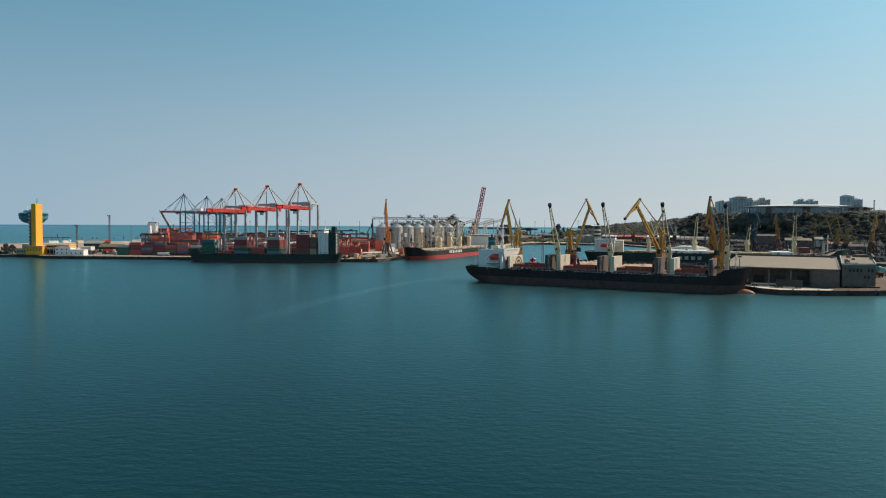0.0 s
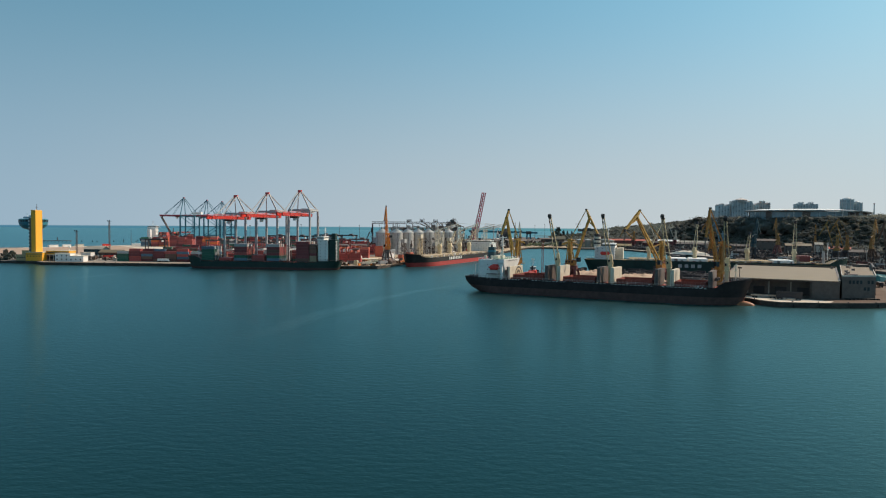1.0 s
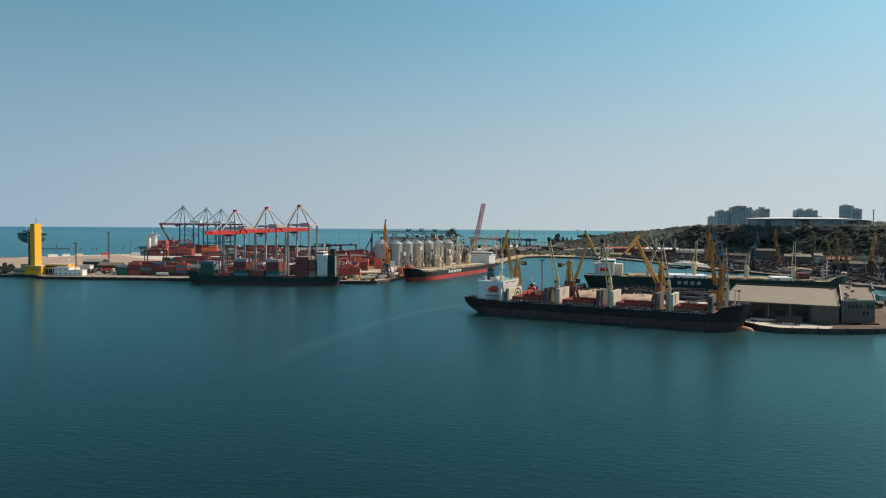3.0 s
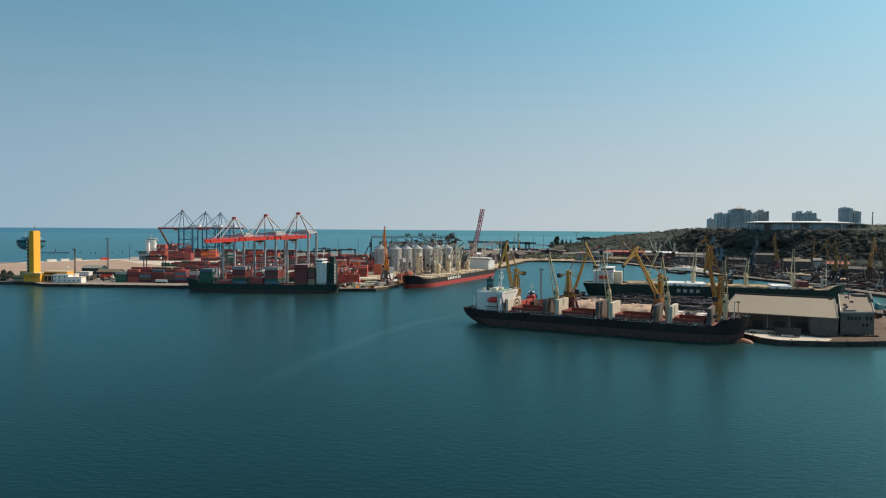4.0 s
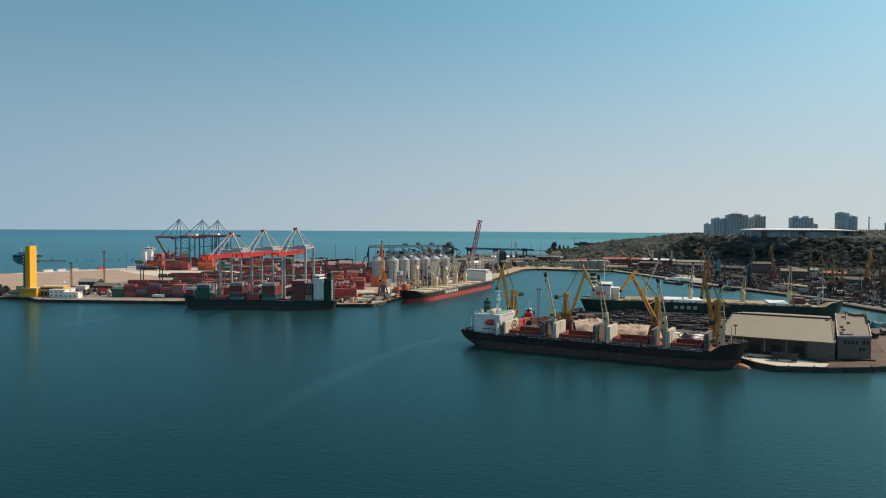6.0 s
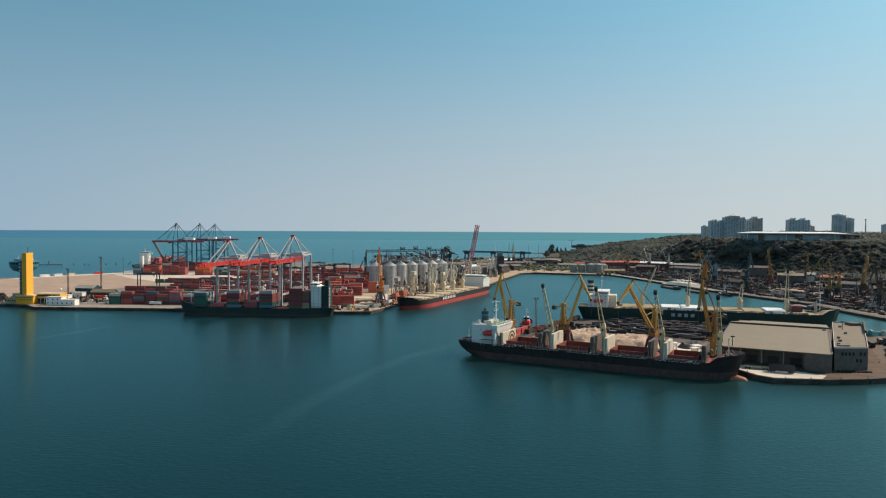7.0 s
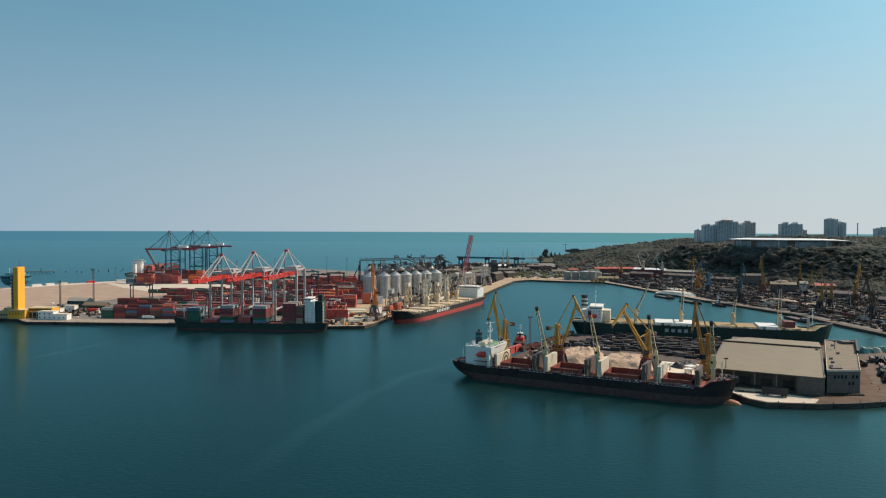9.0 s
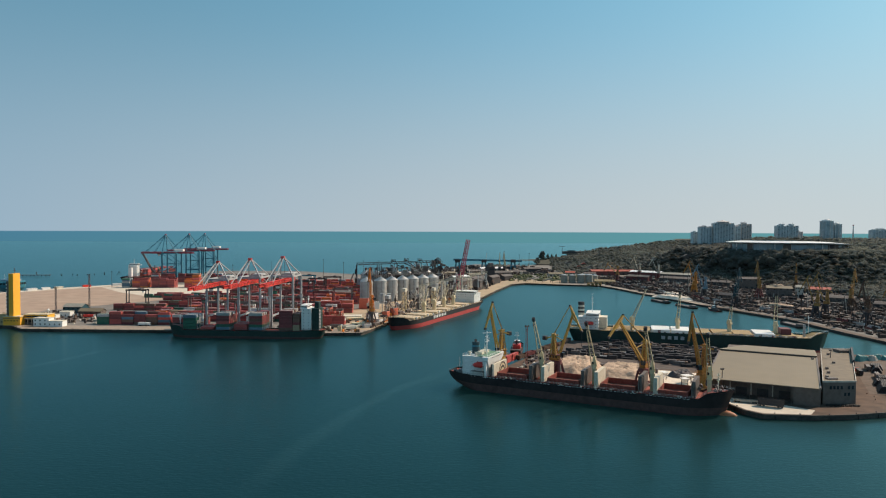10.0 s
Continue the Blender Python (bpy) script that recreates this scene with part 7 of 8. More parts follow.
MOLE_SHEDS = (
    (268, 1440, 30, 14, 5, 5, ROOF_TAN, WALL_PALE, "low pale building near the mole"),
    (335, 1420, 24, 12, 7, 0, ROOF_DARK, CRANE_BLUE, "small blue-walled shed with a dark roof"),
    (322, 1245, 36, 9, 4.5, -20, DECKTAN, DECKTAN, "low tan quay store beside the basin"),
    (206, 1690, 40, 16, 7, 10, ROOF_DARK, FAR_DARK, "low dark building on the outer shore"),
    (150, 1620, 60, 16, 6, 20, ROOF_WHITE, WALL_PALE, "long pale shed on the outer shore"),
    (235, 1560, 40, 20, 9, 15, ROOF_DARK, DARK, "dark shed near the conveyor bridge"),
    (90, 1260, 50, 18, 9, 60, ROOF_DARK, STEEL, "dark shed along the grain quay"),
    (60, 1180, 60, 18, 10, 62, ROOF_DARK, STEEL, "dark shed beside the silos"),
    (10, 1120, 60, 24, 9, 60, ROOF_TAN, WALL_GREY, "dusty shed behind the grain silos"),
    (-70, 1180, 50, 24, 9, 20, ROOF_WHITE, WALL_PALE, "pale-roofed shed behind the silos"),
)
GRAIN_QUAY_SHEDS = (
    (150, 1330, 40, 16, 8, 60, ROOF_DARK, DARK, "dark hopper shed on the grain quay"),
    (118, 1245, 44, 14, 12, 66, ROOF_DARK, DARK, "tall dark hopper house on the grain quay"),
    (150, 1420, 46, 18, 9, 20, ROOF_DARK, STEEL, "dark shed on the outer mole"),
    (96, 1360, 50, 20, 9, 40, ROOF_TAN, WALL_GREY, "dusty shed on the outer mole"),
    (60, 1300, 46, 18, 8, 50, ROOF_WHITE, WALL_PALE, "pale shed on the outer mole"),
    (196, 1500, 36, 14, 6, 10, ROOF_DARK, FAR_BROWN, "low brown store near the mole"),
    (110, 1500, 60, 16, 7, 30, ROOF_DARK, FAR_DARK, "long dark store near the sea wall"),
    (30, 1420, 60, 16, 7, 30, ROOF_TAN, WALL_GREY, "dusty store near the sea wall"),
    (86, 1130, 30, 12, 14, 66, ROOF_DARK, STEEL, "steel hopper house on the grain quay"),
    (-130, 985, 46, 20, 8, -5, ROOF_DARK, WALL_GREY, "long dark shed in the container yard"),
)
for x, y, w, d, h, a, r, wl, lab in HILL_FOOT_SHEDS + FAR_QUAY_SHEDS + MOLE_SHEDS + GRAIN_QUAY_SHEDS:
    warehouse(x, y, w, d, h, a, r, wl, lab)

# storage tanks at the head of the basin
for x, y, r, h in ((253, 1272, 6.5, 14), (267, 1268, 6.5, 14), (282, 1264, 7, 15), (297, 1262, 7, 15), (290, 1284, 6, 14), (312, 1280, 6, 13)):
    s = thing("storage_tank", pose(x, y, QUAY_Z), "grey cylindrical storage tank at the head of the basin", "tank", "storage tanks")
    made("shell", lambda bm: tube(bm, (0, 0, 0), (0, 0, h), r, r, 20), TANK_PALE, s)
    made("roof", lambda bm: tube(bm, (0, 0, h), (0, 0, h + 1.6), r + 0.2, 0.6, 20), GALV_ROOF, s)
bhead = thing("reclaimer", pose(291, 1196, QUAY_Z, 0, 0, -18), "long ochre conveyor machine at the head of the basin", "machine")
made("frame", lambda bm: truss(bm, (-13, 0, 4.4), (13, 0, 5.2), 3.4, 3.0, 9, 0.5), OCHRE, bhead)
for k in range(4):
    boxpart("body", (-12 + k * 6.4, -7.4 + k * 6.4, -1.6, 1.6, 1.0, 4.0 + (k % 2)), OCHRE, bhead, bevel=0.15)
    beampart("leg", [((-10 + k * 6.4, -1.9, 0), (-10 + k * 6.4, -1.9, 4), 0.5), ((-10 + k * 6.4, 1.9, 0), (-10 + k * 6.4, 1.9, 4), 0.5)], OCHRE, bhead)
for k in range(5):
    x, y = 176 + k * 15, 1283 - k * 4.5
    lc = thing("field_conveyor", pose(x, y, QUAY_Z, 0, 0, -14 + (k % 2) * 24), "dusty pale green conveyor shed at the head of the basin", "conveyor", "basin conveyors")
    made("gallery", lambda bm: beam(bm, (-8, 0, 3.5 + (k % 3)), (9, 0, 6.5 + 2 * (k % 2)), 3.0, 2.4), TANK_PALE if k % 2 else FADED_GREEN, lc)
    beampart("leg", [((-6, 0, 0), (-6, 0, 4), 0.7), ((7, 0, 0), (7, 0, 6), 0.7)], STEEL, lc)
heap(352, 985, 34, 13, 3.8, 118, HEAP_WHITE, "long chalk-white heap on the far quay", 30)
heap(372, 1040, 20, 12, 3.2, 118, HEAP_WHITE, "white heap on the far quay", 31)
heap(452, 880, 26, 8, 3.5, 125, HEAP, "tan heap on the far quay", 32)
heap(470, 828, 22, 8, 3.0, 125, HEAP, "low tan heap of sand on the far quay", 33)
heap(520, 1012, 10, 6, 3.0, 0, HEAP, "tan sacks on the roof of a dark building", 34, QUAY_Z + 15)

# dark stock all along the far shore
sr = random.Random(5)
stock = {k: bmesh.new() for k in (FAR_DARK, FAR_BROWN, STEEL, FAR_PALE)}
for _ in range(5200):
    y = sr.uniform(560, 1420)
    edge = np.interp(y, [540, 604, 670, 752, 900, 1162, 1207, 1420], [432, 407, 402, 401, 360, 315, 302, 330])
    x = edge + 16 + sr.random() ** 1.3 * 290
    if hill_distance(x, y) > -12 or abs(x) > 0.7 * y:
        continue
    bm = stock[FAR_PALE if sr.random() < 0.095 else sr.choice((FAR_DARK, FAR_DARK, FAR_DARK, FAR_DARK, FAR_BROWN, FAR_BROWN, STEEL))]
    a = radians((-72 if y > 760 else -88) + sr.choice((0, 0, 0, 90)) + sr.uniform(-4, 4))
    l, w, h = 2.0 + 14 * sr.random() ** 1.8, 0.7 + 3.2 * sr.random() ** 1.8, sr.choice((0.4, 0.7, 1.0, 1.4, 1.9, 2.6, 3.6))
    if bm is stock[FAR_PALE]:
        l, w = l * 0.7, w * 0.8
    m = Matrix.Translation((x, y, QUAY_Z)) @ Matrix.Rotation(a, 4, "Z")
    v = [bm.verts.new(m @ Vector((i * l / 2 + sr.uniform(-0.3, 0.3), j * w / 2, k * h * sr.uniform(0.85, 1)))) for k in (0, 1) for i, j in ((-1, -1), (1, -1), (1, 1), (-1, 1))]
    for f in ((3, 2, 1, 0), (4, 5, 6, 7), (0, 1, 5, 4), (1, 2, 6, 5), (2, 3, 7, 6), (3, 0, 4, 7)):
        bm.faces.new([v[i] for i in f])
for _ in range(1500):
    y = sr.uniform(1010, 1600)
    x = sr.uniform(-200, 250)
    if x > 70 + (y - 960) * 0.30 - 30 or x < -200 + (y - 1000) * 0.25 or x < -20 and y < 1190 or y > 1480 + (x + 140) * 0.5:
        continue
    bm = stock[sr.choice((FAR_DARK, FAR_BROWN, STEEL, FAR_BROWN, FAR_PALE))]
    l, w, h = sr.uniform(3, 12), sr.uniform(1.5, 6), sr.choice((1.0, 2.0, 3.0, 4.5, 6.0, 8.0))
    m = Matrix.Translation((x, y, QUAY_Z)) @ Matrix.Rotation(radians(sr.choice((65, -25))), 4, "Z")
    v = [bm.verts.new(m @ Vector((i * l / 2, j * w / 2, k * h))) for k in (0, 1) for i, j in ((-1, -1), (1, -1), (1, 1), (-1, 1))]
    for f in ((3, 2, 1, 0), (4, 5, 6, 7), (0, 1, 5, 4), (1, 2, 6, 5), (2, 3, 7, 6), (3, 0, 4, 7)):
        bm.faces.new([v[i] for i in f])
for _ in range(700):
    x, y = sr.uniform(-20, 300), sr.uniform(1480, 1830)
    if x < -60 + (y - 1520) * 0.474 + 18 or x > 259 + (y - 1830) * -0.1 or y > 1900 - x * 0.6 or y < 1500 - x * 0.2:
        continue
    bm = stock[sr.choice((FAR_DARK, FAR_DARK, FAR_BROWN, FAR_BROWN, STEEL, FAR_PALE))]
    l, w, h = sr.uniform(3, 16), sr.uniform(2, 8), sr.choice((1.5, 2.5, 4.0, 6.0))
    m = Matrix.Translation((x, y, QUAY_Z)) @ Matrix.Rotation(radians(sr.choice((15, -75)) + sr.uniform(-6, 6)), 4, "Z")
    v = [bm.verts.new(m @ Vector((i * l / 2, j * w / 2, k * h))) for k in (0, 1) for i, j in ((-1, -1), (1, -1), (1, 1), (-1, 1))]
    for f in ((3, 2, 1, 0), (4, 5, 6, 7), (0, 1, 5, 4), (1, 2, 6, 5), (2, 3, 7, 6), (3, 0, 4, 7)):
        bm.faces.new([v[i] for i in f])
for _ in range(900):
    x, y = sr.uniform(50, 112), sr.uniform(466, 560)
    if x < 50 + (y - 466) * 0.45 or x > 86 + (y - 470) * 0.35 or y < 470 + (80 - x) * 0.3 or sr.random() < 0.75:
        continue
    bm = stock[sr.choice((FAR_DARK, FAR_BROWN, FAR_BROWN, STEEL, FAR_PALE))]
    m = Matrix.Translation((x, y, QUAY_Z)) @ Matrix.Rotation(sr.choice((1.0, -0.57)) + sr.uniform(-0.2, 0.2), 4, "Z")
    l, w, h = sr.uniform(0.8, 3.5), sr.uniform(0.6, 1.6), sr.uniform(0.4, 1.8)
    v = [bm.verts.new(m @ Vector((i * l / 2, j * w / 2, k * h))) for k in (0, 1) for i, j in ((-1, -1), (1, -1), (1, 1), (-1, 1))]
    for f in ((3, 2, 1, 0), (4, 5, 6, 7), (0, 1, 5, 4), (1, 2, 6, 5), (2, 3, 7, 6), (3, 0, 4, 7)):
        bm.faces.new([v[i] for i in f])
def scatter(n, x0, x1, y0, y1, mats, size, height, angles, inside=None):
    """Small loose goods strewn over a stretch of quay."""
    for _ in range(n):
        x, y = sr.uniform(x0, x1), sr.uniform(y0, y1)
        if inside and not inside(x, y):
            continue
        bm = stock[sr.choice(mats)]
        l, w, h = sr.uniform(*size), sr.uniform(size[0] * 0.6, size[1] * 0.4), sr.uniform(*height)
        m = Matrix.Translation((x, y, QUAY_Z)) @ Matrix.Rotation(radians(sr.choice(angles) + sr.uniform(-8, 8)), 4, "Z")
        v = [bm.verts.new(m @ Vector((i * l / 2, j * w / 2, k * h))) for k in (0, 1) for i, j in ((-1, -1), (1, -1), (1, 1), (-1, 1))]
        for f in ((3, 2, 1, 0), (4, 5, 6, 7), (0, 1, 5, 4), (1, 2, 6, 5), (2, 3, 7, 6), (3, 0, 4, 7)):
            bm.faces.new([v[i] for i in f])


stock[RUST], stock[ORANGE] = bmesh.new(), bmesh.new()
on_corner = lambda x, y: y > 664 - (x + 95) * 0.2 and x < -58 + (y - 672) * 0.40 - 2
scatter(220, -122, -30, 660, 745, (FAR_PALE, STEEL, RUST, FAR_DARK, FAR_BROWN, RUST, ORANGE), (1.0, 5.0), (0.5, 2.6), (10, 60, -30), on_corner)
scatter(300, -60, 60, 720, 960, (FAR_PALE, STEEL, RUST, FAR_BROWN, FAR_BROWN, ORANGE), (1.0, 5.0), (0.5, 3.2), (65, -25), lambda x, y: -52 < x - (y - 720) * 0.47 + 44 < -10)
scatter(170, -436, -335, 715, 812, (FAR_PALE, STEEL, RUST, FAR_DARK, FAR_DARK, FAR_BROWN), (1.2, 6.0), (0.6, 3.6), (-4, 86), lambda x, y: y > 716 and not (-416 < x < -374 and y < 722))
scatter(60, 176, 330, 372, 420, (FAR_DARK, RUST, FAR_BROWN), (0.4, 1.4), (0.2, 0.7), (-27, 60), lambda x, y: x > 255 or y < 398 - (x - 178) * 0.52 and y > 371 + (208 - x) * 0.4)
for _ in range(230):
    y = sr.uniform(640, 1400)
    x = np.interp(y, [640, 752, 900, 1162, 1207, 1420], [404, 401, 360, 315, 302, 330]) + 18 + sr.random() * 250
    if hill_distance(x, y) > -10:
        continue
    bm = stock[sr.choice((FAR_DARK, STEEL, RUST, FAR_PALE))]
    h, lean = sr.uniform(5, 19), sr.uniform(-3, 3)
    beam(bm, (x, y, QUAY_Z), (x + lean, y, QUAY_Z + h), 0.5)
    if sr.random() < 0.4:
        beam(bm, (x + lean, y, QUAY_Z + h), (x + lean + sr.uniform(-6, 6), y, QUAY_Z + h * 0.7), 0.45)
for m, bm in stock.items():
    single("scrap_and_stock", bm, m, "dark stock, scrap and timber strewn over the quays", "stock", kind="stuff")
for k in range(26):
    y = 600 + k * 26
    edge = np.interp(y, [540, 604, 670, 752, 900, 1162, 1207], [432, 407, 402, 401, 360, 315, 302])
    for q in range(2):
        if sr.random() < 0.75:
            wagon(edge + 34 + q * 9, y + sr.uniform(-3, 3), 100 if y < 760 else 106, sr.choice((MAROON, STEEL, RUST, CRANE_GREY)), sr.choice((2.4, 2.6, 1.0)), "weathered goods wagon on the far quay track")

tagged(new("ground", sheet("stock_yard", [(452, 570), (420, 672), (418, 756), (378, 905), (334, 1165), (322, 1215), (380, 1420), (470, 1480), (630, 1260), (720, 1040), (880, 760), (880, 560)],
                           QUAY_Z + 0.04, DARKYARD)), "dark oil-stained working ground of the far quay", "ground", kind="structure")

# cranes along the far shore
QUAYSIDE_CRANES = (
    (424, 1375, 150, "cream portal crane on the far quay", CREAM, MAROON, 47, 8, 1.0),
    (443, 1318, 165, "cream portal crane on the far quay", CREAM, MAROON, 46, 8, 1.0),
    (356, 1290, 140, "yellow portal crane with a lowered jib", OCHRE, MAROON, 40, 18, 0.95),
    (415, 1065, 150, "orange portal crane on the far quay", CRANE_ORANGE, CRANE_ORANGE, 48.5, 6, 1.05),
    (393, 972, 160, "pale blue portal crane on the far quay", PALE_BLUE, DARK, 50, 8, 1.0),
    (392, 868, 40, "dark blue portal crane on the far quay", FUNNEL_TEAL, DARK, 51, 6, 1.0),
    (478, 985, 90, "ochre portal crane behind the quay", OCHRE, MAROON, 54, 4, 1.0),
    (594, 1100, 60, "ochre portal crane near the hill", OCHRE, RUST, 46, 8, 1.0),
)
INLAND_CRANES = (
    (431, 757, 150, "yellow portal crane with a dark portal", OCHRE, DARK, 49, 7, 1.0),
    (454, 778, 150, "yellow portal crane with a dark portal", OCHRE, DARK, 51, 7, 1.0),
    (526, 845, 40, "ochre portal crane near the hill", OCHRE, RUST, 52, 9, 1.0),
    (452, 700, 90, "brown portal crane at the water's edge", RUST, DARK, 47, 6, 1.0),
    (545, 800, 90, "ochre portal crane near the hill", OCHRE, RUST, 42, 8, 0.8),
    (164, 1566, 80, "pale yellow portal crane on the outer mole", PALE_YELLOW, STEEL, 50, 4, 0.9),
    (176, 1570, 100, "pale yellow portal crane on the outer mole", PALE_YELLOW, STEEL, 50, 5, 0.95),
    (40, 1010, 70, "grey portal crane at the grain quay", CRANE_GREY, STEEL, 44, 12, 0.8),
    (95, 1130, 240, "grey portal crane at the grain quay", CRANE_GREY, STEEL, 42, 14, 0.8),
)
for x, y, a, lab, paint, base, top, reach, s in QUAYSIDE_CRANES + INLAND_CRANES:
    portal_crane(x, y, a, lab, paint, base, top, reach, 16, s)
portal_crane(-57, 708, 120, "orange portal crane at the corner of the grain quay", ORANGE, STEEL, 60, 3, 10, 0.98, drop=-1.0, out=0.3)

mob = thing("mobile_crane", pose(40, 925, QUAY_Z, 0, 0, 40), "red mobile harbour crane with a tall lattice boom", "crane")
boxpart("carrier", (-8, 8, -4, 4, 1.4, 3.2), CRANE_GREY, mob, bevel=0.2)
for i in (-6, -2, 2, 6):
    for j in (-1, 1):
        made("wheel", lambda bm: tube(bm, (i, j * 3, 0.9), (i, j * 4.1, 0.9), 0.9, n=12), RUBBER, mob)
boxpart("machine_house", (-9, 3, -3, 3, 3.6, 9), CRANE_RED, mob, bevel=0.3)
made("tower", lambda bm: truss(bm, (2, 0, 4), (2, 0, 38), 3.4, 3.4, 10, 0.6), MAGENTA, mob)
made("boom", lambda bm: truss(bm, (2.5, 0, 16), (20, 0, 84), 3.6, 3.4, 20, 0.75), MAGENTA, mob)
beampart("pendant", [((2, 0, 38), (20, 0, 84), 0.3), ((-7, 0, 9), (2, 0, 38), 0.3)], DARK, mob)

# ---- things on the container terminal ----
for x, y, w, d, h, lab in ((-384.5, 702, 16, 9, 8.0, "two-storey white cabin block on the quay"), (-369.5, 699, 15, 8, 5.6, "long white cabin on the quay"),
                           (-404, 752, 14, 8, 5, "white cabin behind the tower"), (-398, 772, 12, 8, 6, "pale site office on the quay"), (-330, 742, 9, 6, 4, "small white kiosk in the yard")):
    h_ = thing("site_cabin", pose(x, y, QUAY_Z, 0, 0, -4), lab, "cabin", "site cabins")
    boxpart("wall", (-w / 2, w / 2, -d / 2, d / 2, 0, h), WHITE, h_, bevel=0.08)
    boxpart("roof", (-w / 2 - 0.4, w / 2 + 0.4, -d / 2 - 0.4, d / 2 + 0.4, h, h + 0.4), CREAM, h_)
    for z in ((1.6,) if h < 7 else (1.6, 5.2)):
        for k in range(int(w / 5)):
            boxpart("window", (-w / 2 + 1.4 + k * 5, -w / 2 + 2.6 + k * 5, -d / 2 - 0.05, -d / 2, z, z + 1.4), GLASS, h_)
warehouse(-400, 796, 22, 14, 9, -6, TANK_PALE, FUNNEL_TEAL, "open dark grey shed at the edge of the sand flat")
warehouse(-372, 776, 26, 10, 6, -6, ROOF_TAN, WALL_GREY, "low grey store at the edge of the sand flat")
warehouse(-300, 1150, 60, 20, 7, 0, ROOF_TAN, WALL_GREY, "long dusty shed beyond the sand flat")

for x, y, h in ((-330, 1180, 36), (-255, 1240, 38), (-150, 1240, 38), (-120, 1300, 38), (-95, 1350, 36), (-290, 1290, 36), (-520, 1150, 26), (-210, 1400, 36), (-60, 1260, 34),
                (208, 1560, 40), (236, 1600, 42), (330, 1500, 34), (176, 408, 16), (272, 460, 18), (520, 900, 30), (600, 990, 32), (480, 1180, 32)):
    lm = thing("light_mast", pose(x, y, QUAY_Z), "slender grey floodlight mast", "lamp", "floodlight masts")
    made("pole", lambda bm: tube(bm, (0, 0, 0), (0, 0, h), 0.42, 0.22, 8), STEEL, lm)
    boxpart("lamp_head", (-1.1, 1.1, -0.4, 0.4, h - 0.4, h + 0.4), DARK, lm, bevel=0.1)


for x, y, h in ((-429, 808, 29), (-411, 850, 41)):
    lm = thing("light_mast", pose(x, y, QUAY_Z), "grey lattice floodlight mast at the edge of the sand flat", "lamp", "floodlight masts")
    made("lattice", lambda bm: truss(bm, (0, 0, 0), (0, 0, h), 1.3, 1.3, 22, 0.24), STEEL, lm)
    made("platform", lambda bm: (box(bm, -1.8, 1.8, -1.8, 1.8, h, h + 0.3), box(bm, -1.7, -0.7, -2.0, -1.6, h + 0.3, h + 1.5), box(bm, 0.7, 1.7, -2.0, -1.6, h + 0.3, h + 1.5)), DARK, lm)
lm = thing("light_mast", pose(72, 497, QUAY_Z), "slender reddish lattice light mast at the pier end", "lamp", "floodlight masts")
made("lattice", lambda bm: truss(bm, (0, 0, 0), (0, 0, 29), 1.1, 1.1, 18, 0.16), ROOF_RED, lm)
made("platform", lambda bm: (box(bm, -1.5, 1.5, -1.5, 1.5, 28.6, 28.9), box(bm, -1.4, -0.6, -1.7, -1.3, 28.9, 29.9), box(bm, 0.6, 1.4, -1.7, -1.3, 28.9, 29.9)), RUST, lm)


def yard_gantry(x, y, ang, paint, w=24, h=19, label="dark rubber-tyred yard gantry crane"):
    g = thing("yard_gantry", pose(x, y, QUAY_Z, 0, 0, ang), label, "crane", "yard gantry cranes")
    for i in (-1, 1):
        for j in (-3.5, 3.5):
            beampart("leg", [((i * w / 2, j, 0.8), (i * w / 2, j, h), 1.0)], paint, g)
            boxpart("wheel_unit", (i * w / 2 - 0.7, i * w / 2 + 0.7, j - 1.6, j + 1.6, 0, 1.5), RUBBER, g)
        beampart("sill", [((i * w / 2, -3.5, 1.8), (i * w / 2, 3.5, 1.8), 0.8, 1.0)], paint, g)
    for j in (-3.5, 3.5):
        beampart("girder", [((-w / 2 - 1, j, h), (w / 2 + 1, j, h), 1.0, 1.7)], paint, g)
    boxpart("trolley", (2, 7, -3.6, 3.6, h + 0.8, h + 2.4), STEEL, g)
    boxpart("operator_cabin", (7, 9, -1.2, 1.2, h - 3.2, h - 0.8), WHITE, g)


yard_gantry(-376, 905, -5, DARK, 26, 18)
for x, y in ((-205, 985), (-178, 1010), (-168, 1060), (-150, 1095), (-196, 1130), (-240, 1000)):
    yard_gantry(x, y, -5, CRANE_BLUE if x == -196 else DARK, 26, 22)
for x, y in ((-190, 735), (-150, 730), (-225, 740), (-262, 802), (-205, 828), (-168, 880), (-128, 860), (-236, 880), (-150, 795), (-110, 905)):
    yard_gantry(x, y, -5, STEEL if x % 4 else MAROON, 24, 20, "dark yard gantry crane over the stacks")

# the ship at the outer berth
far_ship = thing("container_ship", aim(-528, 1228, 0, 0.02, 1), "large dark container ship at the outer berth", "ship")
hull_parts(far_ship, 210, 32, 14, 3, BLACKHULL, BOOT_RED, DECKRED, fore=0.93, rise=4)
deckhouse(far_ship, 20, 32, 15, 14, 7, WHITE, wing=11)
funnel(far_ship, 9, 15, 6, 14, 30, WHITE)
mast(far_ship, 27, 0, 36, 9, WHITE, 2)
for i in range(9):
    for j in range(10):
        for k in range(rng.choice((3, 4, 4))):
            if i < 2 and j % 9 == 0 or k == 3 or j == 9:
                container(46 + i * 15, (j - 4.5) * 2.6, 14.2 + k * 2.62, 0, rng.choice(YARD_MIX), 12.19, False, on=far_ship.matrix_basis)

for n, bm in loose.items():
    if bm.verts:
        single("shipping_containers", bm, BOX_STUFF[n], "%s shipping containers stacked deep in the yard" % PLAIN[n], "containers", kind="stuff")
    else:
        bm.free()

